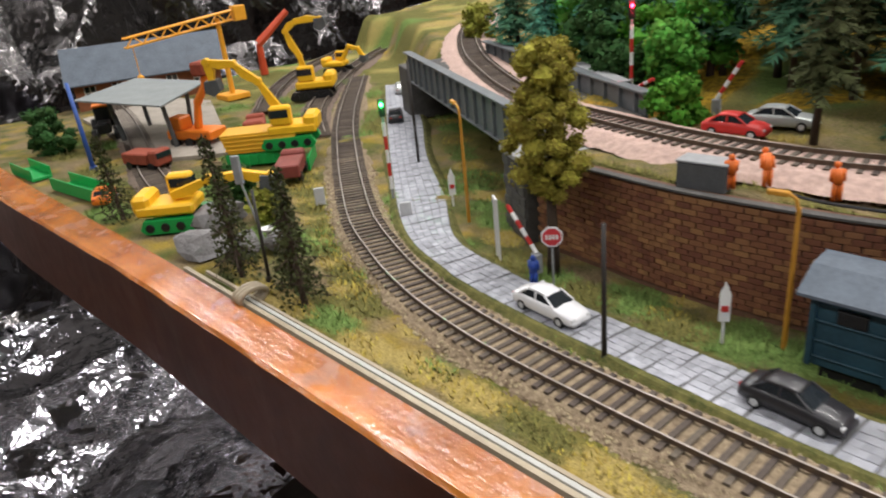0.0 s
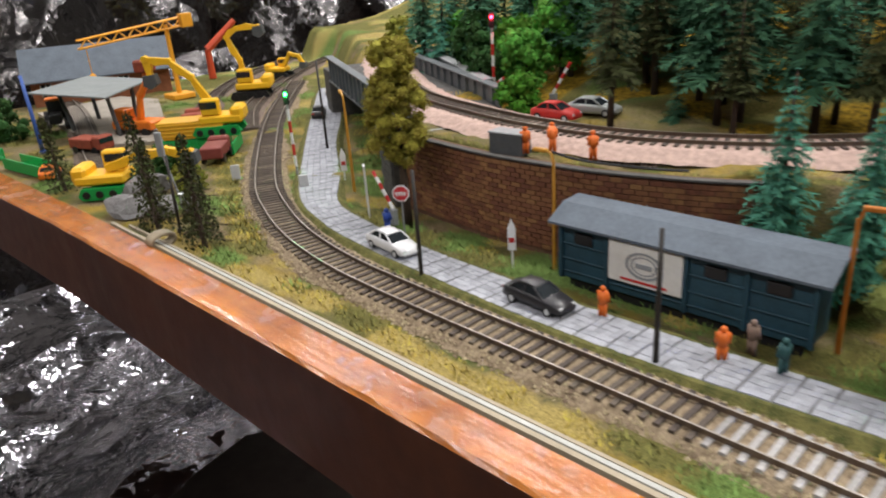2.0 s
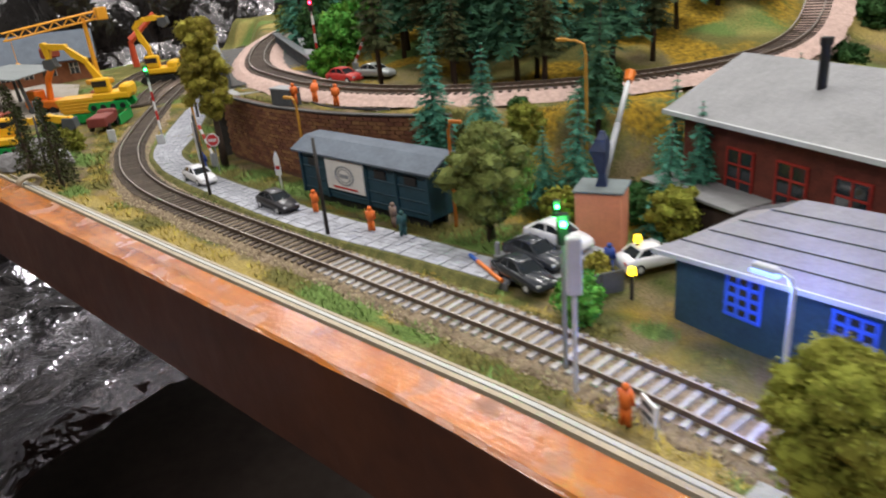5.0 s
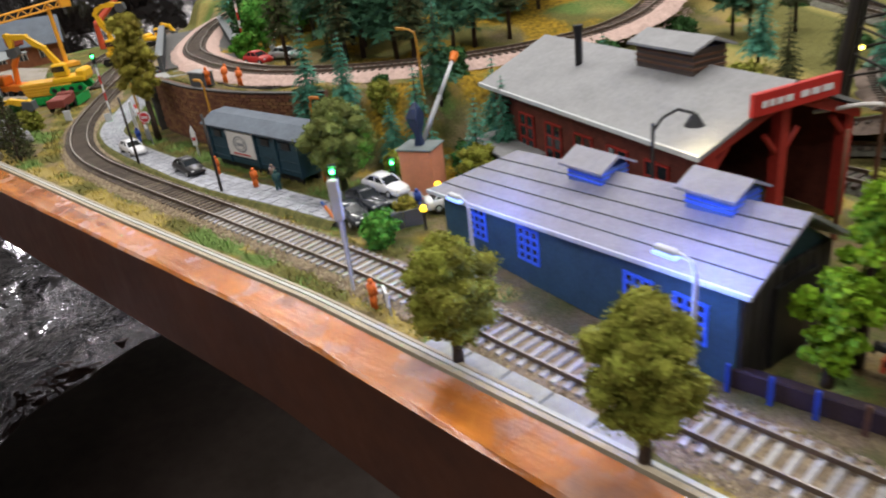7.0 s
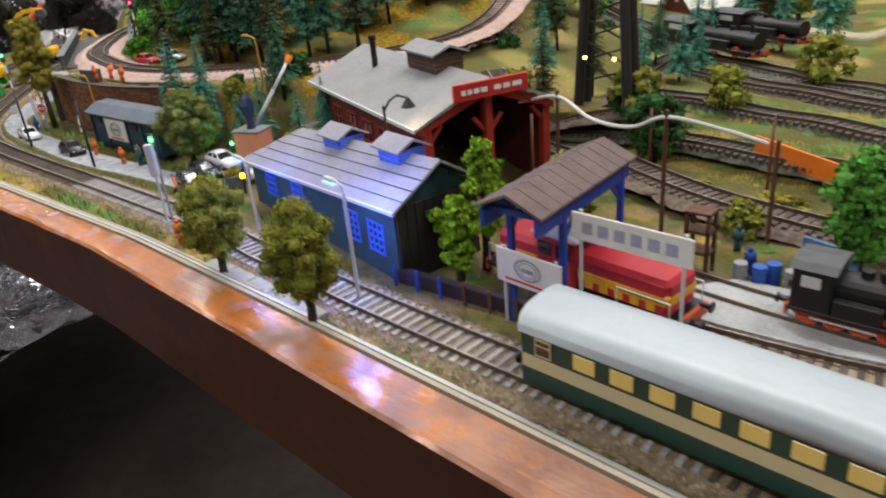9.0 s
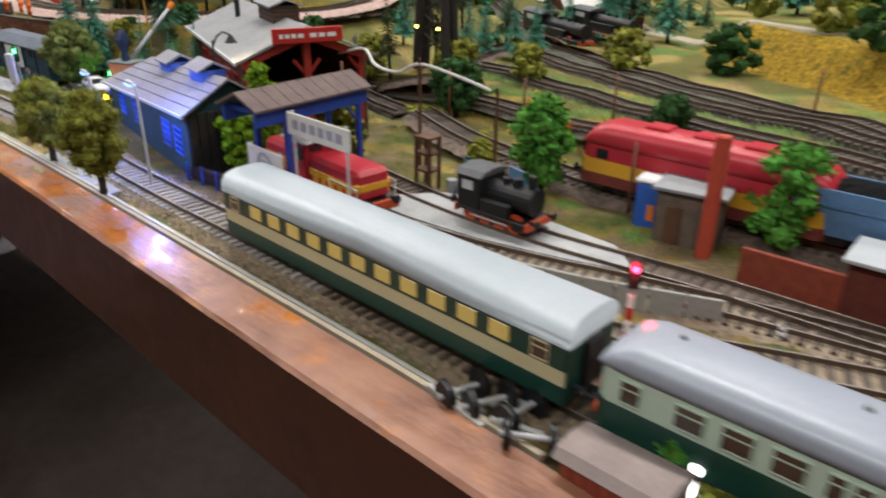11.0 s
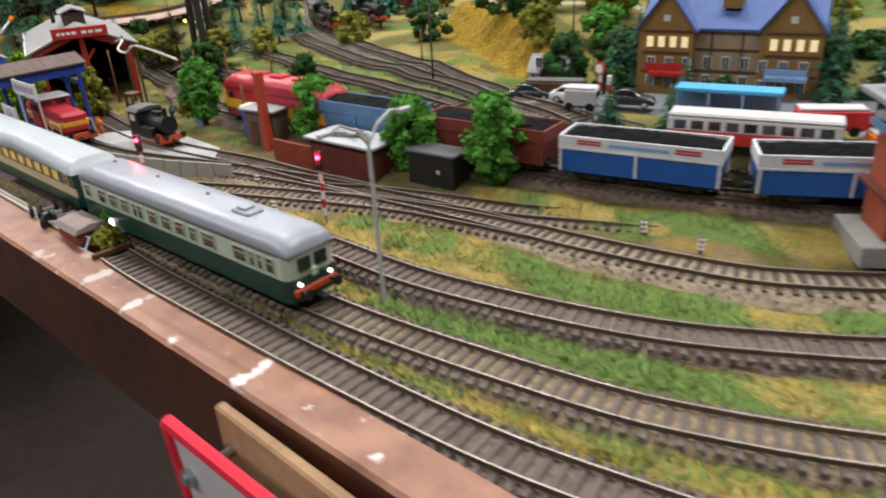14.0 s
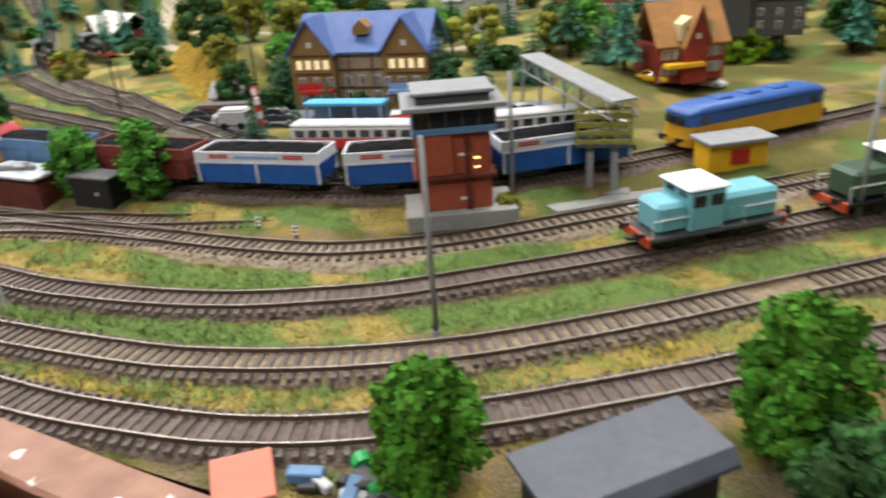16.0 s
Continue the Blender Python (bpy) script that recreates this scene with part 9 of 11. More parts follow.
tram(1.17, 0.487, 12, "red and cream tram on the town street")
tram(1.3, 0.545, 30, "red and cream tram on the town street")
for x, y, a, c_ in ((0.985, 0.55, 10, "carwhite"), (1.04, 0.56, 15, "cargrey"), (1.3, 0.62, 40, "carsilver"), (1.25, 0.58, 30, "red"), (1.36, 0.62, 20, "carwhite"), (0.93, 0.56, 30, "cargrey"), (1.42, 0.8, -20, "carwhite"), (1.37, 0.825, -20, "yellow")):
    car(x, y, 0.0118 if x < 1.32 and x > 0.95 else terrain(x, y) + 0.0005, a, M[c_], "parked model car in the town street", 0.046)
lh = thing("signal_beacon", "small red and white beacon by the town street", "beacon", pose(1.025, 0.545, 0.0115))
for k in range(4):
    bm = bmesh.new()
    cyl(bm, (0, 0, k * 0.0075 - (0.001 if k == 0 else 0)), (0, 0, k * 0.0075 + 0.0075), 0.0042 - k * 0.0005, 0.0038 - k * 0.0005, 12)
    part("band", bm, M["white"] if k % 2 else M["red"], lh)
pole(1.342, 0.232, 0.105, 0.0014, M["grey"], "tall grey mast between the station tracks")
pole(1.324, 0.405, 0.1, 0.0014, M["grey"], "tall grey mast beside the signal tower")
pole(1.545, 0.44, 0.1, 0.0014, M["grey"], "tall grey mast beside the locomotives")

# clutter of the town street: hut, round sign, van, brown wagon, planters
sn2 = thing("round_sign", "red and white round sign on a striped post", "traffic sign", pose(1.0, 0.575, 0.0115, 0, 0, -15))
for k in range(3):
    wall_box(sn2, "post_band", (-0.0012, -0.0012, k * 0.008 - (0.001 if k == 0 else 0), 0.0012, 0.0012, k * 0.008 + 0.008), M["red"] if k % 2 else M["white"], 0)
bm = bmesh.new()
cyl(bm, (0, -0.0018, 0.029), (0, -0.0006, 0.029), 0.0065, 0.0065, 18)
part("rim", bm, M["red"], sn2)
bm = bmesh.new()
cyl(bm, (0, -0.0022, 0.029), (0, -0.0016, 0.029), 0.0045, 0.0045, 18)
part("face", bm, M["white"], sn2)
for x, y, a, l_, c_, lb in ((0.95, 0.575, 20, 0.06, "brown", "brown parked covered wagon by the town street"), (1.005, 0.53, 15, 0.03, "ltgrey", "pale grey delivery van on the town street"), (1.21, 0.55, 25, 0.05, "red", "red covered van on the town street"), (1.33, 0.58, 35, 0.045, "steelblue2", "blue covered van on the town street"), (1.265, 0.505, 28, 0.045, "orange", "orange van beside the coal train")):
    t = thing("van", lb, "van", pose(x, y, 0.0118 if x > 0.96 else terrain(x, y), 0, 0, a))
    wall_box(t, "body", (-l_ / 2, -0.0095, 0.004, l_ / 2, 0.0095, 0.02), M[c_], 0.0015)
    wall_box(t, "roof", (-l_ / 2 + 0.001, -0.0085, 0.02, l_ / 2 - 0.001, 0.0085, 0.0215), M["ltgrey"] if c_ != "brown" else M["dkgrey"], 0.0008)
    wall_box(t, "windscreen", (l_ / 2 - 0.0004, -0.008, 0.012, l_ / 2 + 0.0005, 0.008, 0.018), M["glass"], 0.0002)
    for xx in (-l_ * 0.32, l_ * 0.32):
        for q_ in (-1, 1):
            bm = bmesh.new()
            cyl(bm, (xx, q_ * 0.007, 0.004), (xx, q_ * 0.0102, 0.004), 0.004, 0.004, 12)
            part("wheel", bm, M["black"], t)
for x, y in ((1.02, 0.5), (1.06, 0.49), (1.12, 0.475)):
    fn = thing("street_fence", "low dark street fence panel before the forecourt", "fence", pose(x, y, 0.0118, 0, 0, -14))
    for k in range(5):
        wall_box(fn, "post", (k * 0.007, -0.0005, -0.001, k * 0.007 + 0.001, 0.0005, 0.008), M["dkgrey"], 0)
    wall_box(fn, "rail", (0, -0.0008, 0.0066, 0.029, 0.0008, 0.008), M["dkgrey"], 0)

# ---- works yard at the far end: machines, canopy, station ----
def digger(x, y, ang, paint, track_m, label, arm, scale=1.0, boom_m=None, z=0.0):
    """A toy excavator: tracks, slewing body, cab, two-part arm through the given points (ahead, height), bucket."""
    t = thing("toy_excavator", label, "toy excavator", pose(x, y, z, 0, 0, ang))
    k = scale
    for s in (-1, 1):
        bm = bmesh.new()
        prism(bm, [(-0.026 * k, 0.004 * k), (-0.022 * k, 0.0), (0.022 * k, 0.0), (0.026 * k, 0.004 * k), (0.022 * k, 0.011 * k), (-0.022 * k, 0.011 * k)], "y", s * 0.011 * k, s * 0.018 * k)
        part("track", bm, track_m, t)
        for q_ in range(4):
            bm = bmesh.new()
            cyl(bm, ((-0.018 + q_ * 0.012) * k, s * 0.018 * k, 0.0052 * k), ((-0.018 + q_ * 0.012) * k, s * 0.0192 * k, 0.0052 * k), 0.0036 * k, 0.0034 * k, 10)
            part("roller", bm, M["black"], t)
    bm = bmesh.new()
    box(bm, -0.028 * k, -0.016 * k, 0.013 * k, 0.018 * k, 0.016 * k, 0.022 * k, 0.002 * k)
    box(bm, -0.03 * k, -0.015 * k, 0.015 * k, -0.016 * k, 0.015 * k, 0.03 * k, 0.003 * k)
    part("body", bm, paint, t)
    bm = bmesh.new()
    cyl(bm, (0, 0, 0.009 * k), (0, 0, 0.0135 * k), 0.01 * k, 0.01 * k, 14)
    part("turntable", bm, M["black"], t)
    bm = bmesh.new()
    box(bm, -0.006 * k, 0.004 * k, 0.022 * k, 0.014 * k, 0.015 * k, 0.04 * k, 0.0018 * k)
    cb2 = part("cab", bm, paint, t)
    bm = bmesh.new()
    box(bm, -0.004 * k, 0.0035 * k, 0.029 * k, 0.0145 * k, 0.0155 * k, 0.037 * k, 0.0008 * k)
    part("cab_glass", bm, M["glass"], cb2)
    pts = [Vector((a * k, -0.004 * k, b * k)) for a, b in arm]
    for a, b in zip(pts, pts[1:]):
        bm = bmesh.new()
        d_ = (b - a)
        up = Vector((0, 1, 0)).cross(d_).normalized() * 0.0042 * k
        mid = (a + b) / 2 + up * 0.9
        prism(bm, [(a.x - up.x * 0.7, a.z - up.z * 0.7), (b.x - up.x * 0.5, b.z - up.z * 0.5), (b.x + up.x * 0.5, b.z + up.z * 0.5), (mid.x + up.x * 0.4, mid.z + up.z * 0.4), (a.x + up.x * 0.7, a.z + up.z * 0.7)], "y", -0.0075 * k, -0.001 * k)
        part("boom", bm, boom_m or paint, t)
        bm = bmesh.new()
        cyl(bm, (b.x, -0.0085 * k, b.z), (b.x, 0.0, b.z), 0.0035 * k, 0.0035 * k, 10)
        part("pivot", bm, boom_m or paint, t)
    e_ = pts[-1]
    bm = bmesh.new()
    prism(bm, [(e_.x - 0.006 * k, e_.z + 0.002 * k), (e_.x + 0.006 * k, e_.z + 0.001 * k), (e_.x + 0.007 * k, e_.z - 0.009 * k), (e_.x - 0.001 * k, e_.z - 0.013 * k), (e_.x - 0.008 * k, e_.z - 0.008 * k)], "y", -0.011 * k, 0.003 * k)
    part("bucket", bm, M["dkgrey"], t)
    return t


M["toygreen"] = mat("bright_green_plastic", (0.01, 0.32, 0.07), 0.4, scale=90, amount=0.15)
digger(-0.533, 0.33, 229, M["yellow"], M["toygreen"], "yellow toy excavator with a tall arched arm", [(0.0, 0.024), (0.022, 0.062), (0.042, 0.08), (0.066, 0.084), (0.064, 0.066)], 1.0, z=0.012)
digger(-0.765, 0.505, 229, M["yellow"], M["black"], "yellow toy excavator with a raised arm on the far yard", [(0.004, 0.022), (0.01, 0.05), (0.022, 0.08), (0.008, 0.09), (-0.02, 0.09)], 1.1)
digger(-0.45, 0.178, 49, M["yellow"], M["toygreen"], "small yellow toy excavator on green tracks at the table edge", [(0.0, 0.026), (0.03, 0.036), (0.056, 0.038), (0.078, 0.034)], 0.95)
digger(-0.9, 0.64, 30, M["yellow"], M["black"], "small yellow digger far back in the yard", [(0.01, 0.022), (0.03, 0.05), (0.05, 0.045), (0.06, 0.03)], 0.8)
tk = thing("toy_crane_truck", "orange toy crane with a knuckle arm in the yard", "toy crane", pose(-0.68, 0.3, 0, 0, 0, 25))
wall_box(tk, "chassis", (-0.03, -0.014, 0.008, 0.03, 0.014, 0.018, ), M["orange"], 0.0015)
wall_box(tk, "cab", (-0.026, -0.013, 0.018, -0.008, 0.006, 0.032), M["orange"], 0.0015)
for a, b in (((0.004, 0, 0.018), (0.01, 0, 0.045)), ((0.01, 0, 0.045), (0.026, 0, 0.064)), ((0.026, 0, 0.064), (0.028, 0, 0.078))):
    bm = bmesh.new()
    cyl(bm, a, b, 0.0046, 0.0038, 8)
    part("arm", bm, M["orange"], tk)
wall_box(tk, "grab", (0.018, -0.01, 0.074, 0.036, 0.01, 0.088), M["brick"], 0.002)
for x in (-0.02, 0.0, 0.02):
    for s in (-1, 1):
        bm = bmesh.new()
        cyl(bm, (x, s * 0.011, 0.0052), (x, s * 0.0155, 0.0052), 0.0052, 0.0052, 14)
        part("wheel", bm, M["black"], tk)
for x, y, a, m1, m2, lb in ((-0.553, 0.31, 49, "gold", "toygreen", "golden-yellow ribbed toy tipper body on a green base"),):
    t = thing("toy_tipper", lb, "toy truck", pose(x, y, 0, 0, 0, a))
    bm = bmesh.new()
    prism(bm, [(-0.03, 0.012), (0.03, 0.012), (0.038, 0.03), (-0.036, 0.03)], "y", -0.017, 0.017)
    bd = part("tipper_body", bm, M[m1], t)
    for k in range(4):
        bm = bmesh.new()
        box(bm, -0.033, -0.0178, 0.0145 + k * 0.004, 0.034, 0.0178, 0.016 + k * 0.004, 0.0003)
        part("rib", bm, M[m1], bd)
    wall_box(t, "base", (-0.034, -0.0165, -0.001, 0.034, 0.0165, 0.011), M[m2], 0.001)
    for k in range(8):
        wall_box(t, "cleat", (-0.033 + k * 0.0085, -0.0176, 0.0, -0.029 + k * 0.0085, -0.0164, 0.009), M[m2], 0.0003)
# tower crane
cr = thing("toy_tower_crane", "orange-yellow toy tower crane with a lattice jib", "toy crane", pose(-0.9, 0.455, 0, 0, 0, 0))
M["craneyel"] = mat("orange_yellow_plastic", (0.8, 0.36, 0.03), 0.4, scale=90, amount=0.15)
dv = Vector((0.38, 0.92, 0)).normalized()
bm = bmesh.new()
cyl(bm, (0, 0, -0.002), (0, 0, 0.108), 0.0042, 0.0036, 6)
part("mast", bm, M["craneyel"], cr)
J0, J1 = Vector((-0.04, -0.118, 0.086)), Vector((0.012, 0.03, 0.106))
for o in ((0, 0, 0), (0, 0, 0.012)):
    for w_ in (-0.004, 0.004):
        bm = bmesh.new()
        cyl(bm, J0 + Vector((w_, 0, o[2])), J1 + Vector((w_, 0, o[2])), 0.0014, 0.0014, 5)
        part("jib_chord", bm, M["craneyel"], cr)
for k in range(14):
    bm = bmesh.new()
    a, b = J0.lerp(J1, k / 14), J0.lerp(J1, (k + 1) / 14)
    cyl(bm, a + Vector((0.004, 0, 0.012 * (k % 2))), b + Vector((0.004, 0, 0.012 * ((k + 1) % 2))), 0.0011, 0.0011, 5)
    part("lattice_bar", bm, M["craneyel"], cr)
wall_box(cr, "machine_house", (J1.x - 0.006, J1.y - 0.012, J1.z - 0.004, J1.x + 0.006, J1.y + 0.006, J1.z + 0.016), M["craneyel"], 0.001)
wall_box(cr, "base", (-0.018, -0.018, -0.002, 0.018, 0.018, 0.006), M["craneyel"], 0.001)
bm = bmesh.new()
hk = J0.lerp(J1, 0.06)
cyl(bm, hk, hk - Vector((0, 0, 0.038)), 0.0006, 0.0006, 5)
bmesh.ops.create_uvsphere(bm, u_segments=8, v_segments=6, radius=0.005, matrix=Matrix.Translation(hk - Vector((0, 0, 0.042))))
part("hook", bm, M["craneyel"], cr)
rc = thing("toy_crane", "orange-red toy crane with a bent arm behind the tower crane", "toy crane", pose(-1.03, 0.58, 0, 0, 0, 0))
for a, b in (((0, 0, 0), (0, 0, 0.05)), ((0, 0, 0.05), (0.02, 0.05, 0.095))):
    bm = bmesh.new()
    cyl(bm, a, b, 0.007, 0.005, 8)
    part("arm", bm, mat("orange_red_plastic", (0.6, 0.08, 0.03), 0.4), rc)
# flat grey canopy on dark struts
cn = thing("platform_canopy", "flat grey platform canopy on dark slanting struts", "canopy", pose(0, 0, 0))
bm = bmesh.new()
prism(bm, [(-0.796, 0.218), (-0.6435, 0.2555), (-0.7375, 0.3483), (-0.8753, 0.3176)], "z", 0.0535, 0.0552)
part("roof", bm, mat("dusty_grey_canopy", (0.22, 0.24, 0.24), 0.8, scale=40, amount=0.2), cn)
for x, y, dx, dy in ((-0.675, 0.268, -0.012, 0.01), (-0.735, 0.322, -0.012, 0.0), (-0.79, 0.25, 0.012, 0.006), (-0.84, 0.305, 0.01, 0.0)):
    bm = bmesh.new()
    cyl(bm, (x + dx, y + dy, -0.002), (x, y, 0.054), 0.0028, 0.0024, 8)
    part("strut", bm, M["dkgrey"], cn)
bp_ = pole(-0.7, 0.193, 0.084, 0.0022, mat("blue_gantry_post", (0.03, 0.09, 0.35), 0.5), "blue leaning signal gantry post", lean=(-0.02, 0.004))
# station building
sn = thing("station_building", "brick station building with a broad grey-blue roof", "house", pose(-1.03, 0.36, 0, 0, 0, 68))
wall_box(sn, "wall", (-0.075, 0, -0.002, 0.13, 0.07, 0.042), mat("orange_brown_brick", (0.3, 0.11, 0.05), 0.8, scale=150, amount=0.35), 0.0005)
for sd in (0, 1):
    bm = bmesh.new()
    prism(bm, [(-0.014, 0.036), (-0.014, 0.038), (0.035, 0.085), (0.035, 0.083)] if sd == 0 else [(0.035, 0.083), (0.035, 0.085), (0.084, 0.038), (0.084, 0.036)], "x", -0.085, 0.14)
    part("roof", bm, M["tin"], sn)
for k in range(5):
    x = -0.062 + k * 0.038
    wn = wall_box(sn, "window", (x, -0.0006, 0.012, x + 0.016, 0.0006, 0.032), M["glass"], 0)
    for q_ in (0, 0.0075, 0.015):
        wall_box(wn, "window_bar", (x + q_, -0.001, 0.012, x + q_ + 0.001, 0.0002, 0.032), M["poster"], 0)
    wall_box(wn, "window_bar", (x, -0.001, 0.023, x + 0.016, 0.0002, 0.024), M["poster"], 0)
yd = thing("pavement_platform", "sandy grey platform under the canopy", "pavement", kind="structure")
bm = bmesh.new()
prism(bm, [(-0.98, 0.27), (-0.66, 0.24), (-0.6, 0.3), (-0.9, 0.42), (-1.0, 0.4)], "z", -0.004, 0.0025)
part("platform", bm, mat("sandy_grey_paving", (0.36, 0.32, 0.27), 0.9, scale=60, amount=0.3), yd)
track("track_yard_left", [(-1.08, 0.34), (-0.9, 0.3), (-0.72, 0.25), (-0.6, 0.215), (-0.5, 0.195)], "rusty yard track half buried in turf", ballast=M["ballastdark"])
track("track_left_outer", [(-1.09, 0.95), (-0.95, 0.73), (-0.8, 0.56), (-0.68, 0.45), (-0.56, 0.375)], "siding beside the main track", ballast=M["ballastdark"])
track("track_left_inner", [(-1.09, 0.78), (-0.98, 0.62), (-0.86, 0.5), (-0.75, 0.42)], "overgrown siding in the works yard", ballast=M["ballastdark"])
# lorries, trays, tractor, rocks
for x, y, a, c_, lb in ((-0.62, 0.335, 150, "brick", "dark red toy lorry under the excavator"), (-0.65, 0.355, 150, "brick", "dark red toy lorry under the excavator"), (-0.638, 0.228, 20, "brick", "brown open toy wagon in the yard"), (-0.475, 0.292, 140, "oxide", "dark red toy car by the main track")):
    t = thing("toy_lorry", lb, "toy lorry", pose(x, y, 0, 0, 0, a))
    wall_box(t, "bed", (-0.024, -0.011, 0.006, 0.012, 0.011, 0.017), M[c_], 0.001)
    wall_box(t, "cab", (0.012, -0.0105, 0.005, 0.024, 0.0105, 0.02), M[c_], 0.0018)
    wall_box(t, "windscreen", (0.0235, -0.009, 0.0125, 0.0246, 0.009, 0.018), M["glass"], 0.0003)
    for xx in (-0.015, 0.015):
        for s in (-1, 1):
            bm = bmesh.new()
            cyl(bm, (xx, s * 0.008, 0.0045), (xx, s * 0.0115, 0.0045), 0.0045, 0.0045, 12)
            part("wheel", bm, M["black"], t)
car(-0.57, 0.162, 0.0, 150, M["orange"], "orange toy car at the table edge", 0.044)
for x, y, a, l_ in ((-0.62, 0.158, 8, 0.085), (-0.505, 0.322, 140, 0.05), (-0.74, 0.145, 4, 0.06)):
    t = thing("green_tray", "bright green plastic tray with raised rims", "tray", pose(x, y, 0, 0, 0, a))
    wall_box(t, "floor", (-l_ / 2, -0.009, -0.001, l_ / 2, 0.009, 0.002), M["toygreen"], 0.0004)
    for s in (-1, 1):
        wall_box(t, "rim", (-l_ / 2, s * 0.009 - 0.0008, -0.001, l_ / 2, s * 0.009 + 0.0008, 0.011), M["toygreen"], 0.0004)
tr = thing("toy_tractor", "black toy tractor with orange cab trim under the canopy", "toy tractor", pose(-0.82, 0.25, 0.001, 0, 0, -20))
wall_box(tr, "bonnet", (-0.005, -0.007, 0.01, 0.024, 0.007, 0.022), M["black"], 0.0015)
wall_box(tr, "cab", (-0.022, -0.009, 0.012, -0.004, 0.009, 0.036), M["black"], 0.0015)
wall_box(tr, "cab_roof", (-0.023, -0.01, 0.036, -0.003, 0.01, 0.039), M["orange"], 0.001)
for xx, rr2 in ((-0.014, 0.0115), (0.016, 0.008)):
    for s in (-1, 1):
        bm = bmesh.new()
        cyl(bm, (xx, s * 0.009, rr2), (xx, s * 0.0145, rr2), rr2, rr2, 16)
        wl = part("wheel", bm, M["black"], tr)
        bm = bmesh.new()
        cyl(bm, (xx, s * 0.0145, rr2), (xx, s * 0.0152, rr2), rr2 * 0.5, rr2 * 0.45, 12)
        part("rim", bm, M["poster"], wl)
M["rock"] = mat("grey_rock", (0.27, 0.26, 0.26), 0.9, scale=90, amount=0.45, bump=0.001, bscale=500)
for i, (x, y, s) in enumerate(((-0.43, 0.2, 0.024), (-0.388, 0.166, 0.026), (-0.36, 0.182, 0.016), (-0.345, 0.2, 0.012))):
    bm = bmesh.new()
    bmesh.ops.create_icosphere(bm, subdivisions=2, radius=s)
    rr_ = random.Random(60 + i)
    cuts = [(Vector((rr_.uniform(-1, 1), rr_.uniform(-1, 1), rr_.uniform(-0.2, 1))).normalized(), s * rr_.uniform(0.45, 0.75)) for _ in range(9)]
    for v in bm.verts:
        for n_, d_ in cuts:
            k_ = v.co.dot(n_) - d_
            if k_ > 0:
                v.co -= n_ * k_
        v.co += v.co.normalized() * s * 0.05 * noise.noise(v.co * 200)
        v.co.z = max(v.co.z * 0.75, -0.005)
    ob = link_mesh("rock", bm, M["rock"])
    ob.matrix_world = pose(x, y, 0.004, 0, 0, 40 * i)
    tagged(ob, "angular grey rock among the bare conifers", "rock")


def bare_conifer(x, y, h, seed, lx, ly):
    rnd = random.Random(seed)
    t = thing("conifer", "thin half-bare dark conifer leaning at the table edge", "tree", pose(x, y, 0))
    bm = bmesh.new()
    top_ = Vector((lx, ly, h))
    cyl(bm, (0, 0, -0.003), top_, 0.0021, 0.0005, 8)
    part("trunk", bm, M["trunk"], t)
    bm = bmesh.new()
    for k in range(46):
        u = rnd.uniform(0.05, 0.96)
        p = top_ * u
        a = rnd.uniform(0, 6.28)
        ln = 0.02 * (1.05 - u) * rnd.uniform(0.5, 1.2) + 0.003
        q_ = p + Vector((math.cos(a) * ln, math.sin(a) * ln, -ln * rnd.uniform(0.05, 0.5)))
        cyl(bm, p, q_, 0.00035, 0.0002, 4, cap=False)
    tw = part("branchwork", bm, M["trunk"], t)
    tw["kind"] = "stuff"
    verts, faces = [], []
    for k in range(1000):
        u = rnd.random() ** 1.1
        p = top_ * (0.04 + 0.95 * u)
        a = rnd.uniform(0, 6.28)
        rr3 = (0.0125 * (1.05 - u) + 0.0025) * math.sqrt(rnd.random())
        flake(verts, faces, p + Vector((math.cos(a) * rr3, math.sin(a) * rr3, -rr3 * 0.4)), Vector((rnd.uniform(-1, 1), rnd.uniform(-1, 1), rnd.uniform(0, 1))).normalized(), rnd.uniform(0.0012, 0.003), rnd)
    o = new("needles", mesh_from("needles", verts, faces, [M["needle_dead"]]))
    o.parent = t


for i, (x, y, h, lx, ly) in enumerate(((-0.326, 0.163, 0.086, -0.022, 0.004), (-0.258, 0.166, 0.078, -0.012, 0.004), (-0.51, 0.155, 0.066, -0.016, 0.0), (-0.345, 0.17, 0.062, -0.01, 0.004), (-0.285, 0.175, 0.05, -0.004, 0.006))):
    bare_conifer(x, y, h, 70 + i, lx, ly)
dsh = thing("dish_lamp", "white round dish on a short post by the rocks", "lamp", pose(-0.35, 0.197, 0))
bm = bmesh.new()
cyl(bm, (0, 0, -0.002), (0.0, 0, 0.012), 0.0009, 0.0009, 8)
part("post", bm, M["ltgrey"], dsh)
bm = bmesh.new()
cyl(bm, (0, 0, 0.0115), (0, 0, 0.0135), 0.003, 0.0045, 14)
part("dish", bm, M["white"], dsh)
for x, y, a in ((-0.395, 0.268, 60), (-0.31, 0.285, -120)):
    t = thing("crossing_plate", "white level-crossing plate beside the main track", "plate", pose(x, y, 0, 0, 0, a))
    wall_box(t, "panel", (-0.004, -0.001, -0.002, 0.004, 0.001, 0.012), M["ltgrey"], 0.0004)

# ---- things along the table edge ----
M["lath"] = mat("pale_wood_lath", (0.42, 0.35, 0.25), 0.55, scale=60, amount=0.25)
M["lathwhite"] = mat("white_plastic_strip", (0.46, 0.46, 0.43), 0.35, scale=60, amount=0.15)


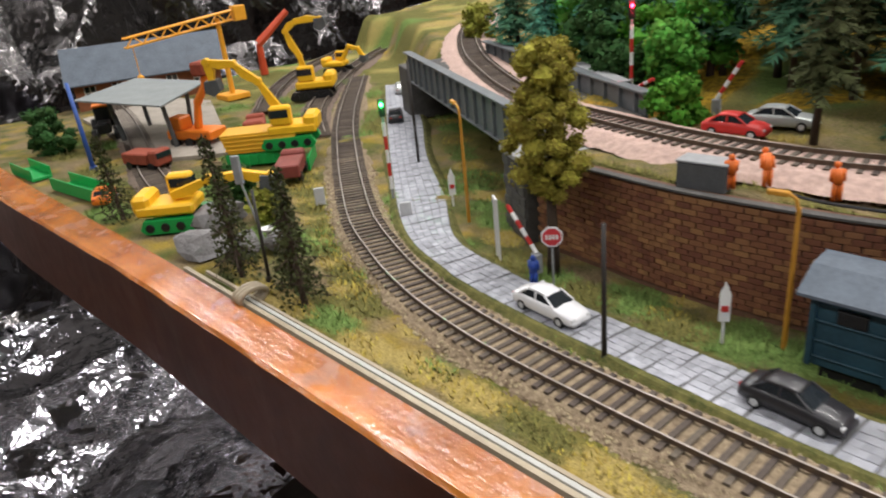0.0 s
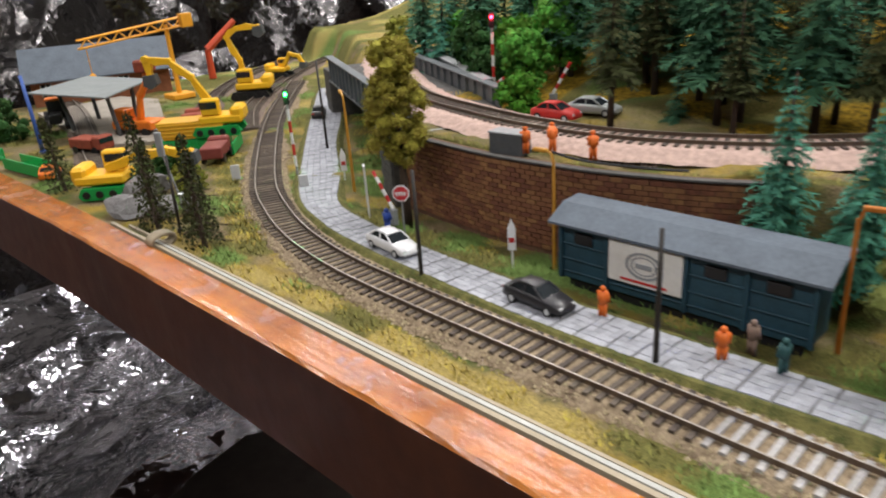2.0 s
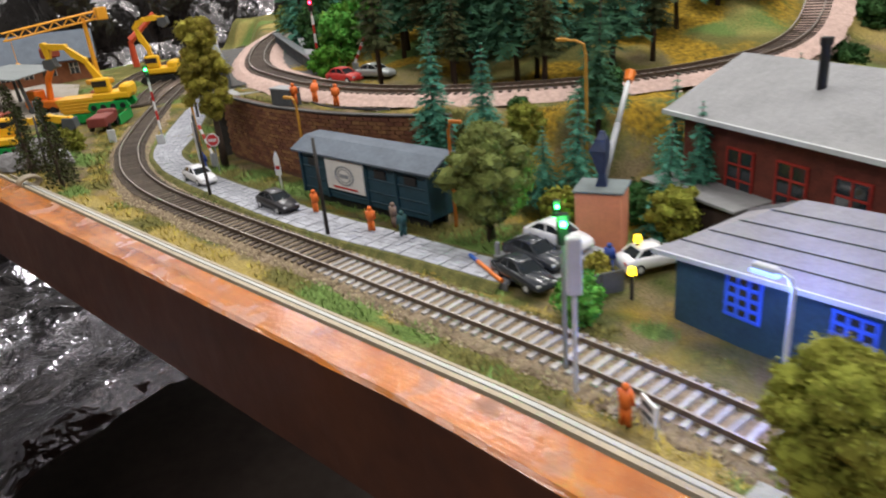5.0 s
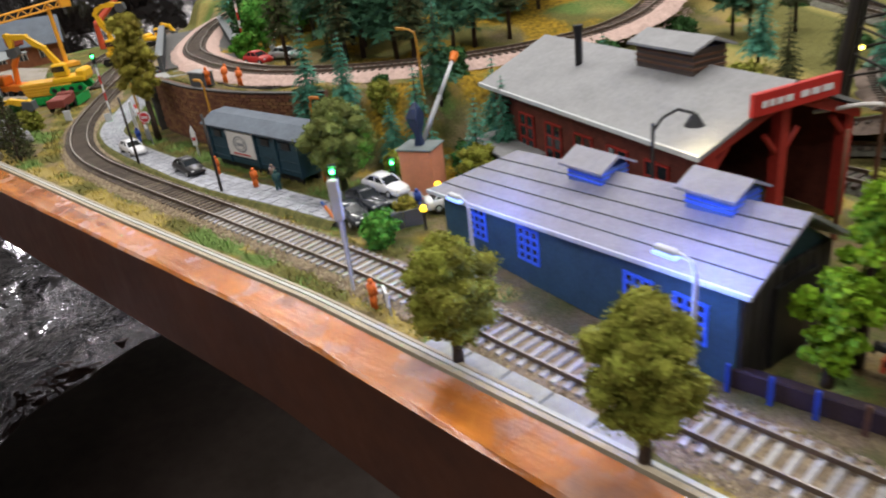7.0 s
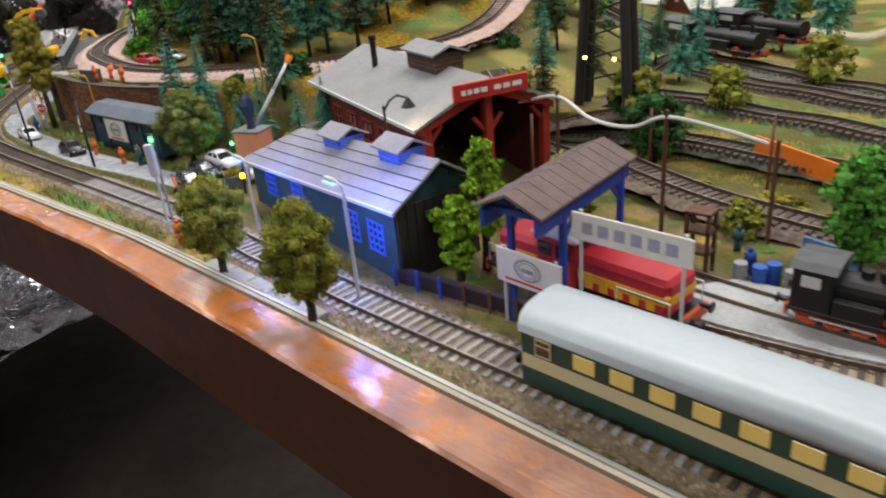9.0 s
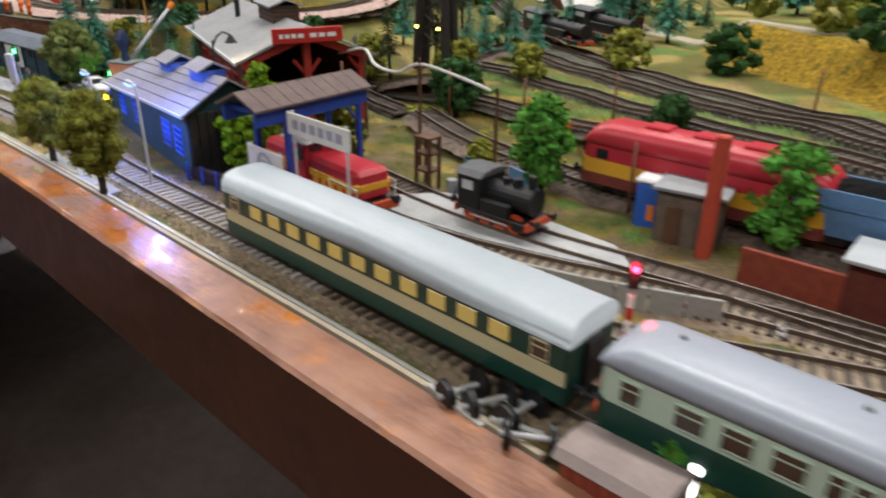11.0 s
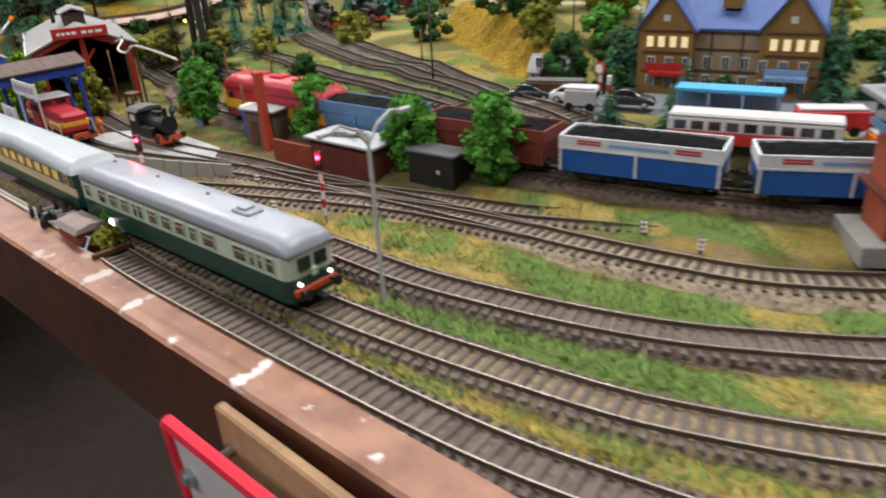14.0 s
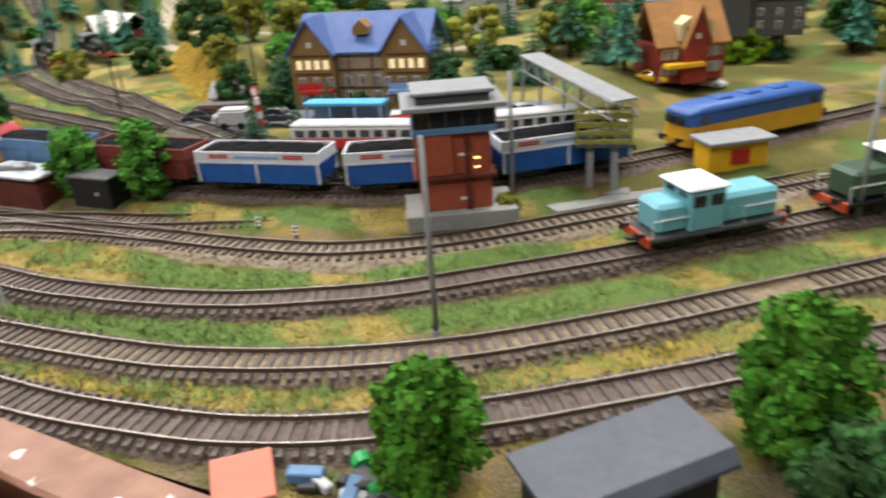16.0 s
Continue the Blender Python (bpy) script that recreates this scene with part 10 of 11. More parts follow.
def strip(name, label, x0, x1, dy, z, w, h, material):
    n = max(4, int((x1 - x0) / 0.02))
    line = [Vector((x0 + (x1 - x0) * k / n, lerp_table(x0 + (x1 - x0) * k / n, EDGE_IN) + dy, z)) for k in range(n + 1)]
    bm = bmesh.new()
    ribbon(bm, line, [(-w, 0), (-w, h), (w, h), (w, 0)], closed=True)
    bmesh.ops.recalc_face_normals(bm, faces=bm.faces)
    return tagged(link_mesh(name, bm, material), label, "lath")


strip("lath", "pale wooden lath lying along the table edge", -0.36, 0.83, 0.003, 0.0008, 0.0013, 0.003, M["lath"])
strip("lath", "thin white strip lying along the table edge", -0.3, 0.8, 0.0068, 0.0008, 0.0011, 0.0026, M["lathwhite"])
strip("lath", "thin pale lath lying along the table edge", -0.345, 0.42, 0.0102, 0.0006, 0.0009, 0.002, M["lath"])
rp = thing("rope_lashing", "white cord wound round the laths", "rope", pose(-0.285, 0.1475, 0.004))
for k in range(3):
    bm = bmesh.new()
    n_, m_ = 18, 8
    ring = []
    for i in range(n_):
        a = 2 * math.pi * i / n_
        ring.append([bm.verts.new((k * 0.0036 - 0.0036 + 0.0016 * math.cos(b) + 0.001 * math.sin(a), (0.0085 + 0.0016 * math.sin(b)) * math.cos(a), 0.001 + (0.0048 + 0.0016 * math.sin(b)) * math.sin(a))) for b in [2 * math.pi * j / m_ for j in range(m_)]])
    for i in range(n_):
        for j in range(m_):
            bm.faces.new((ring[i][j], ring[(i + 1) % n_][j], ring[(i + 1) % n_][(j + 1) % m_], ring[i][(j + 1) % m_]))
    part("turn", bm, M["lath"], rp, smooth=True)
# loose wheel sets and a derelict wagon
for i, (x, y, a) in enumerate(((0.788, 0.13, 70), (0.8, 0.131, 62), (0.812, 0.134, 80), (0.823, 0.124, 30))):
    t = thing("wheel_set", "loose black wheel set lying by the table edge", "wheel set", pose(x, y, 0.006, 0, 0, a))
    for s in (-1, 1):
        bm = bmesh.new()
        cyl(bm, (s * 0.0072, 0, 0), (s * 0.0092, 0, 0), 0.0058, 0.0058, 18)
        cyl(bm, (s * 0.0066, 0, 0), (s * 0.0072, 0, 0), 0.0064, 0.0064, 18)
        part("wheel", bm, M["black"], t)
    bm = bmesh.new()
    cyl(bm, (-0.011, 0, 0), (0.011, 0, 0), 0.0011, 0.0011, 8)
    part("axle", bm, M["ltgrey"], t)
for x, y, a, l_ in ((0.79, 0.1225, -8, 0.03), (0.815, 0.1275, 20, 0.02), (0.806, 0.138, 50, 0.018), (0.885, 0.136, -20, 0.02)):
    bm = bmesh.new()
    box(bm, -l_ / 2, -0.0012, 0, l_ / 2, 0.0012, 0.0018, 0.0003)
    ob = link_mesh("frame_bar", bm, M["lathwhite"])
    ob.matrix_world = pose(x, y, 0.003, 0, 4, a)
    tagged(ob, "loose pale metal bar among the wheel sets", "scrap")
wg = thing("derelict_wagon", "derelict red-brown wagon body with a dusty roof", "wagon", pose(0.857, 0.126, 0, 3, -4, -6))
wall_box(wg, "body", (-0.017, -0.0095, -0.002, 0.019, 0.0095, 0.012), mat("faded_red_wagon", (0.3, 0.06, 0.045), 0.7, scale=100, amount=0.4), 0.0006)
bm = bmesh.new()
prism(bm, [(-0.0115, 0.0118), (0.0115, 0.0118), (0.0085, 0.0148), (0, 0.016), (-0.0085, 0.0148)], "x", -0.019, 0.021)
part("roof", bm, mat("dusty_grey_brown_roof", (0.32, 0.26, 0.24), 0.8, scale=80, amount=0.25), wg)
for k in range(7):
    wall_box(wg, "plank", (-0.0165 + k * 0.0051, -0.0101, -0.001, -0.0122 + k * 0.0051, -0.0093, 0.0115), M["brick"], 0.0002)
pn = thing("solar_panel", "small dark panel with a white frame on the derelict wagon", "panel", pose(0.875, 0.117, 0.006, 55, 0, 10))
wall_box(pn, "frame", (-0.0035, -0.0045, 0, 0.0035, 0.0045, 0.0009), M["white"], 0.0002)
wall_box(pn, "cell", (-0.0026, -0.0036, 0.0008, 0.0026, 0.0036, 0.0012), mat("dark_blue_cell", (0.02, 0.03, 0.08), 0.25), 0)
bm = bmesh.new()
bmesh.ops.create_uvsphere(bm, u_segments=12, v_segments=8, radius=0.002, matrix=Matrix.Translation((0.876, 0.137, 0.014)))
cyl(bm, (0.876, 0.137, -0.002), (0.876, 0.137, 0.013), 0.0008, 0.0008, 6)
tagged(link_mesh("globe_lamp", bm, mat("lit_white_globe", (0.9, 0.9, 0.9), 0.3, emit=(1, 1, 0.97), power=4), smooth=True), "small white globe lamp by the derelict wagon", "lamp")
leafy_tree(0.888, 0.127, 0, 0.014, 0.011, M["leaf_olive"], "yellow-green grass clump behind the table edge", 0.0, 90, "round", 0.002, 14, 120, 0.0022, category="bush")
leafy_tree(0.868, 0.1385, 0.009, 0.01, 0.006, M["leaf_green"], "small green shrub on the wagon roof", 0.0, 91, "round", 0.002, 8, 90, 0.0018, category="bush")
bs = thing("buffer_stop", "dark rail buffer stop at the siding end", "buffer stop", pose(0.9, 0.1215, 0, 0, 0, -4))
wall_box(bs, "beam", (-0.002, -0.012, 0.003, 0.001, 0.012, 0.0065), M["brown"], 0.0004)
for s in (-1, 1):
    wall_box(bs, "upright", (-0.001, s * 0.0087 - 0.001, -0.001, 0.001, s * 0.0087 + 0.001, 0.006), M["rail"], 0)
# second plank and red-rimmed warning sign bolted to the front
pk = thing("front_plank", "raw brown plank screwed before the edge board", "plank", pose(1.073, 0.079, 0, 0, 0, -4.5))
wall_box(pk, "board", (0, -0.006, -0.16, 0.62, 0.0, -0.006), mat("raw_brown_plank", (0.42, 0.25, 0.13), 0.6, scale=25, amount=0.4), 0.0012)
sg = thing("warning_sign", "white sheet sign with a red rim bolted before the plank", "sign", pose(1.07, 0.054, -0.003, 0, 0, -3))
prof = [(0, 0), (0.4, -0.004), (0.4, -0.2), (0.022, -0.2)]
bm = bmesh.new()
prism(bm, prof, "y", -0.0016, 0.0)
part("sheet", bm, mat("grey_white_sheet", (0.55, 0.54, 0.56), 0.4, scale=30, amount=0.1), sg)
bm = bmesh.new()
tube(bm, [(0, -0.001, 0), (0.4, -0.001, -0.004)], 0.0034, 8)
tube(bm, [(0, -0.001, 0), (0.022, -0.001, -0.2)], 0.0034, 8)
part("rim", bm, mat("red_sign_rim", (0.7, 0.03, 0.06), 0.35, scale=60, amount=0.1), sg, "glossy red rim")
for x, z in ((0.012, -0.022), (0.05, -0.045), (0.16, -0.02)):
    bm = bmesh.new()
    cyl(bm, (x, -0.006, z), (x, 0.02, z), 0.0022, 0.0022, 10)
    cyl(bm, (x, -0.0045, z), (x, -0.0012, z), 0.0046, 0.0046, 6)
    part("bolt", bm, mat("zinc_bolt", (0.5, 0.55, 0.6), 0.3, 0.9, scale=200), sg)
# right-hand corner: grey roofs, pink slab, scrap
gr = thing("goods_hut", "dark hut with a smooth blue-grey roof at the table edge", "hut", pose(1.422, 0.122, 0, 0, 0, 47))
wall_box(gr, "body", (0.003, -0.026, -0.002, 0.066, -0.001, 0.024), M["dark"], 0.0006)
bm = bmesh.new()
prism(bm, [(0.003, 0.0285), (0.003, 0.0305), (-0.026, 0.029), (-0.03, 0.0245), (-0.03, 0.0225), (-0.026, 0.0265)], "x", 0, 0.07)
part("roof", bm, mat("smooth_blue_grey_roof", (0.1, 0.11, 0.135), 0.5, scale=40, amount=0.25), gr)
g2 = thing("goods_hut", "small dark hut with a blue-grey roof beside the tree", "hut", pose(1.47, 0.125, 0, 0, 0, 30))
wall_box(g2, "body", (0, -0.02, -0.002, 0.03, 0.0, 0.014), M["dark"], 0.0006)
wall_box(g2, "roof", (-0.003, -0.023, 0.014, 0.033, 0.003, 0.016), M["tin"], 0.0005)
pkk = thing("pink_slab", "salmon-pink foam slab propped among scrap", "slab", pose(1.318, 0.106, 0.002, 18, 0, 40))
wall_box(pkk, "slab", (-0.012, -0.011, 0, 0.012, 0.011, 0.003), mat("salmon_foam", (0.75, 0.25, 0.17), 0.7, scale=60, amount=0.12), 0.0006)
rs = random.Random(9)
for k in range(16):
    x, y = 1.335 + rs.uniform(0, 0.045), 0.112 + rs.uniform(0, 0.018)
    bm = bmesh.new()
    l_ = rs.uniform(0.004, 0.009)
    if k % 3:
        box(bm, -l_, -l_ * 0.4, 0, l_, l_ * 0.4, l_ * 0.7, 0.0006)
    else:
        cyl(bm, (-l_ * 0.4, 0, l_ * 0.6), (l_ * 0.4, 0, l_ * 0.6), l_ * 0.6, l_ * 0.6, 12)
    ob = link_mesh("scrap_piece", bm, M[("black", "dkgrey", "black", "toygreen", "steelblue", "ltgrey")[k % 6]])
    ob.matrix_world = pose(x, y, 0.0, rs.uniform(-8, 8), rs.uniform(-8, 8), rs.uniform(0, 180))
    tagged(ob, "dark scrap piece in a heap at the table edge", "scrap", group="scrap heap")

# ---- black foil: a low draped sheet and a hung backdrop beyond the far end ----
def foil_material(name, colour, rough, tilts):
    """Crumpled film: flat facets of random tilt, each given as cells to the metre and tilt, on irregular cells."""
    m = mat(name, colour, rough, 1.0, scale=6, amount=0.5)
    nt = m.node_tree
    b = nt.nodes["Principled BSDF"]
    tc = nt.nodes.new("ShaderNodeTexCoord")
    warp = nt.nodes.new("ShaderNodeTexNoise")
    warp.inputs["Scale"].default_value, warp.inputs["Detail"].default_value = 9, 3
    nt.links.new(tc.outputs["Object"], warp.inputs["Vector"])
    at = nt.nodes.new("ShaderNodeVectorMath")
    at.operation = "MULTIPLY_ADD"
    at.inputs[1].default_value = (0.12, 0.12, 0.12)
    nt.links.new(warp.outputs["Color"], at.inputs[0])
    nt.links.new(tc.outputs["Object"], at.inputs[2])
    last = nt.nodes.new("ShaderNodeNewGeometry").outputs["Normal"]
    for cells, tilt in tilts:
        v = nt.nodes.new("ShaderNodeTexVoronoi")
        v.inputs["Scale"].default_value = cells
        nt.links.new(at.outputs[0], v.inputs["Vector"])
        mid = nt.nodes.new("ShaderNodeVectorMath")
        mid.operation = "SUBTRACT"
        mid.inputs[1].default_value = (0.5, 0.5, 0.5)
        nt.links.new(v.outputs["Color"], mid.inputs[0])
        add = nt.nodes.new("ShaderNodeVectorMath")
        add.operation = "MULTIPLY_ADD"
        add.inputs[1].default_value = (tilt, tilt, tilt)
        nt.links.new(mid.outputs[0], add.inputs[0])
        nt.links.new(last, add.inputs[2])
        last = add.outputs[0]
    unit = nt.nodes.new("ShaderNodeVectorMath")
    unit.operation = "NORMALIZE"
    nt.links.new(last, unit.inputs[0])
    nt.links.new(unit.outputs[0], b.inputs["Normal"])
    return m


M["foil"] = foil_material("crumpled_black_foil", (0.34, 0.33, 0.36), 0.14, ((7, 0.42), (28, 0.2), (150, 0.2)))
M["foil_hung"] = foil_material("dusty_black_foil", (0.2, 0.19, 0.19), 0.22, ((8, 0.35), (36, 0.22), (150, 0.2)))


def facets(u, v, size, seed):
    """Height of a sheet folded into random flat triangles of about the given size."""
    wu = 0.45 * noise.noise((u / size * 0.6, v / size * 0.6, seed))
    wv = 0.45 * noise.noise((u / size * 0.6, v / size * 0.6, seed + 5))
    a, b = u / size + wu, v / size * 0.8 + wv
    i, j = math.floor(a), math.floor(b)
    fx, fy = a - i, b - j
    c = [noise.noise((ii * 1.37 + 0.31, jj * 1.71 + 0.17, seed + 0.5)) for ii, jj in ((i, j), (i + 1, j), (i, j + 1), (i + 1, j + 1))]
    if (i + j) % 2:
        return c[0] + (c[1] - c[0]) * fx + (c[3] - c[1]) * fy if fx > fy else c[0] + (c[3] - c[2]) * fx + (c[2] - c[0]) * fy
    return c[0] + (c[1] - c[0]) * fx + (c[2] - c[0]) * fy if fx + fy < 1 else c[3] + (c[2] - c[3]) * (1 - fx) + (c[1] - c[3]) * (1 - fy)


def crumple(u, v, seed, fine=1.0):
    """Folds of stiff film: flat facets with sharp creases, at four sizes."""
    return sum(am * facets(u, v, sz, seed + sz * 90) for sz, am in ((0.3, 0.2), (0.13, 0.07), (0.055, 0.009 * fine)))


def foil(name, label, origin, ux, vy, nrm, nu, nv, seed, ragged=False, shear=-0.65):
    verts = []
    for j in range(nv + 1):
        for i in range(nu + 1):
            u, v = i / nu, j / nv
            w = crumple(u * ux.length, v * vy.length, seed, 1.0 if ragged else 0.45)
            p = origin + ux * u + vy * v + nrm * w
            if ragged and i == nu:
                p += ux.normalized() * 0.1 * noise.noise((v * 9, 2, seed))
            if ragged:
                p.x += shear * (p.y - 0.15) * u
            verts.append(p)
    faces = [(j * (nu + 1) + i, j * (nu + 1) + i + 1, (j + 1) * (nu + 1) + i + 1, (j + 1) * (nu + 1) + i) for j in range(nv) for i in range(nu)]
    me = mesh_from(name, verts, faces, [M["foil"] if ragged else M["foil_hung"]])
    return tagged(new(name, me), label, "foil sheet")


foil("foil_sheet", "crumpled glossy black foil lying low beside the table", Vector((-2.55, -0.35, -0.53)), Vector((1.9, 0, 0)), Vector((0, 1.3, 0)), Vector((0, 0, 1)), 330, 225, 3.0, True, -0.3)
foil("foil_backdrop", "crumpled glossy black foil hung behind the far end", Vector((-1.5, -0.8, -0.45)), Vector((0.0, 3.6, 0)), Vector((-0.5, 0, 1.5)), Vector((1, 0, 0.3)), 300, 150, 8.0)
bm = bmesh.new()
box(bm, -1.12, 0.135, -0.06, 2.5, DEPTH, -0.012)
tagged(link_mesh("trim_table_top", bm, M["brown"]), "plywood table top under the landscape", "table", kind="structure")

# pale paved strip between the main track and the edge, scattered slivers of card
pv = thing("pavement_strip", "pale concrete strip beside the main track", "pavement", kind="structure")
for k in range(5):
    x = 0.352 + k * 0.024
    bm = bmesh.new()
    box(bm, 0.0005, 0, -0.003, 0.0235, 0.011, 0.0012, 0.0003)
    ob = part("slab", bm, M["concrete"], pv)
    ob.matrix_local = pose(x, 0.1545 - 0.0018 * k, 0, 0, 0, -5)

# ---- grass and small growth ----
def grass(name, label, spots, n, blade, tint, seed, keep):
    """Static grass: thin upright blades, in tufts round the given spots."""
    rnd = random.Random(seed)
    verts, faces = [], []
    for cx, cy, rx, ry in spots:
        m_ = int(n * rx * ry * math.pi)
        for _ in range(m_):
            a, q_ = rnd.uniform(0, 6.283), math.sqrt(rnd.random())
            x, y = cx + rx * q_ * math.cos(a), cy + ry * q_ * math.sin(a)
            if noise.noise((x * 38, y * 38, seed)) < -0.12 - 0.3 * (1 - q_):
                continue
            if not keep(x, y):
                continue
            z = terrain(x, y)
            h = blade * rnd.uniform(0.5, 1.25) * (1.15 - 0.7 * q_)
            d_ = Vector((rnd.gauss(0, 0.45), rnd.gauss(0, 0.45), 1)).normalized() * h
            s_ = Vector((rnd.uniform(-1, 1), rnd.uniform(-1, 1), 0)).normalized() * 0.0005
            i = len(verts)
            b_ = lift((x, y, z - 0.0003))
            if s_.x < 0:
                s_ = -s_
            verts += [b_ - s_, b_ + s_, b_ + d_]
            faces.append((i, i + 1, i + 2))
    me = mesh_from(name, verts, faces, [tint])
    me.normals_split_custom_set_from_vertices([Vector((rnd.gauss(0, 0.3), rnd.gauss(0, 0.3), 1)).normalized() for _ in verts])
    return tagged(new(name, me), label, "grass", kind="stuff")


TR = []
for ln_ in (LINE_A, LINE_B, LINE_F, LINE_C, LINE_S, LINE_D):
    TR += [(p.x, p.y) for p in smooth_line(ln_, 0.008)]
TRN = np.array(TR)
RDN = np.array([((a.x + b.x) / 2, (a.y + b.y) / 2) for a, b in zip(RLn[::3], RRn[::3])])


def clear(x, y, w=0.0145):
    if y < lerp_table(x, EDGE_IN) + 0.003 or (x < 0.42 and x > -0.36 and y < lerp_table(x, EDGE_IN) + 0.012):
        return False
    if ((TRN - (x, y)) ** 2).sum(1).min() < w * w:
        return False
    return ((RDN - (x, y)) ** 2).sum(1).min() > 0.0165 ** 2


GREEN = mat("grass_green", (0.19, 0.29, 0.08), 0.9, scale=70, amount=0.4, island=0.3, spec=0.1)
STRAW = mat("grass_straw", (0.45, 0.34, 0.07), 0.9, scale=70, amount=0.35, island=0.3, spec=0.1)
OLIVE = mat("grass_olive", (0.22, 0.2, 0.06), 0.9, scale=70, amount=0.4, island=0.35, spec=0.1)
grass("grass", "tufts of fresh green static grass between the tracks", green_spots, 230000, 0.0062, GREEN, 1, clear)
grass("grass", "tufts of straw-yellow static grass", straw_spots, 170000, 0.005, STRAW, 2, clear)
grass("grass", "tufts of olive static grass", olive_spots, 190000, 0.005, OLIVE, 3, clear)

# ---- road slabs, one by one ----
bm = bmesh.new()
box(bm, -0.5, -0.5, 0, 0.5, 0.5, 1, 0.05)
slab_me = bpy.data.meshes.new("slab")
bm.to_mesh(slab_me)
bm.free()
slab_me.materials.append(M["slab"])
rnd = random.Random(8)
total = sum((b - a).length for a, b in zip(RLn, RLn[1:]))
nrow = int(total / 0.0046)
COLS = 6
for i in range(nrow - 50, nrow):
    u0 = i / nrow
    a = RLn[min(len(RLn) - 1, int((u0 + 0.5 / nrow) * (len(RLn) - 1)))]
    b = RRn[min(len(RRn) - 1, int((u0 + 0.5 / nrow) * (len(RRn) - 1)))]
    w = (b - a)
    ang = math.atan2(w.y, w.x)
    for j in range(COLS):
        c = a + w * ((j + 0.5) / COLS)
        o = new("slab", slab_me)
        o.parent = road
        o.matrix_local = Matrix.Translation((c.x, c.y, 0.0009 + rnd.uniform(-0.0002, 0.0002))) @ Matrix.Rotation(ang + rnd.uniform(-0.02, 0.02), 4, "Z") @ Matrix.Rotation(rnd.uniform(-0.02, 0.02), 4, "X") @ Matrix.Diagonal((w.length / COLS * 0.94, 0.0043, 0.0013, 1))
verts, faces = [], []
for i in range(0, nrow - 50):
    u0 = (i + 0.5) / nrow
    a = RLn[int(u0 * (len(RLn) - 1))]
    b = RRn[int(u0 * (len(RRn) - 1))]
    w = b - a
    d_ = Vector((-w.y, w.x, 0)).normalized() * 0.00215
    for j in range(COLS):
        p0, p1 = a + w * ((j + 0.04) / COLS), a + w * ((j + 0.96) / COLS)
        k = len(verts)
        z = Vector((0, 0, 0.0022 + rnd.uniform(-0.0002, 0.0002)))
        verts += [p0 - d_ + z, p1 - d_ + z, p1 + d_ + z, p0 + d_ + z]
        faces.append((k, k + 1, k + 2, k + 3))
o = new("far_slabs", mesh_from("far_slabs", verts, faces, [M["slab_far"]]))
o.parent, o["kind"] = road, "stuff"

# ---- bricks of the retaining wall ----
bm = bmesh.new()
box(bm, -0.5, -0.5, -0.5, 0.5, 0.5, 0.5, 0.06)
brick_me = bpy.data.meshes.new("brick")
bm.to_mesh(brick_me)
bm.free()
brick_me.materials.append(M["wallbrick"])
WF = smooth_line([(-0.207, 0.309), *WALL[:7]], 0.0005)
COURSE, BL = 0.0031, 0.0075
n_course = int((UP_Z - 0.002) / COURSE)
verts, faces = [], []
count = 0
rest_v, rest_f = [], []
cube = [(-.5, -.5, -.5), (.5, -.5, -.5), (.5, .5, -.5), (-.5, .5, -.5), (-.5, -.5, .5), (.5, -.5, .5), (.5, .5, .5), (-.5, .5, .5)]
cubef = [(0, 1, 5, 4), (1, 2, 6, 5), (3, 0, 4, 7), (4, 5, 6, 7)]
for r_ in range(n_course):
    s = 0.002 + (BL / 2 if r_ % 2 else 0)
    while s < (len(WF) - 2) * 0.0005 - BL:
        i = int((s + BL / 2) / 0.0005)
        a, b = WF[max(0, i - 4)], WF[min(len(WF) - 1, i + 4)]
        ang = math.atan2(b.y - a.y, b.x - a.x)
        p = WF[i]
        L_ = BL * rnd.uniform(0.86, 0.95)
        m = Matrix.Translation((p.x, p.y, 0.0015 + (r_ + 0.5) * COURSE)) @ Matrix.Rotation(ang, 4, "Z") @ Matrix.Translation((0, rnd.uniform(-0.0004, 0.0001), 0)) @ Matrix.Diagonal((L_, 0.0018, COURSE * 0.86, 1))
        if -0.1 < p.x < 0.0 and r_ > 2 and count < 300:
            o = new("brick", brick_me)
            o.parent = rw
            o.matrix_local = m
            count += 1
        else:
            k = len(rest_v)
            rest_v += [m @ Vector(c) for c in cube]
            rest_f += [tuple(k + q_ for q_ in f) for f in cubef]
        s += BL
M["wallbrick_rest"] = mat("brown_red_brick_courses", (0.25, 0.105, 0.05), 0.85, scale=220, amount=0.5, island=0.3)
o = new("brick_courses", mesh_from("brick_courses", rest_v, rest_f, [M["wallbrick_rest"]]))
o.parent, o["kind"] = rw, "stuff"

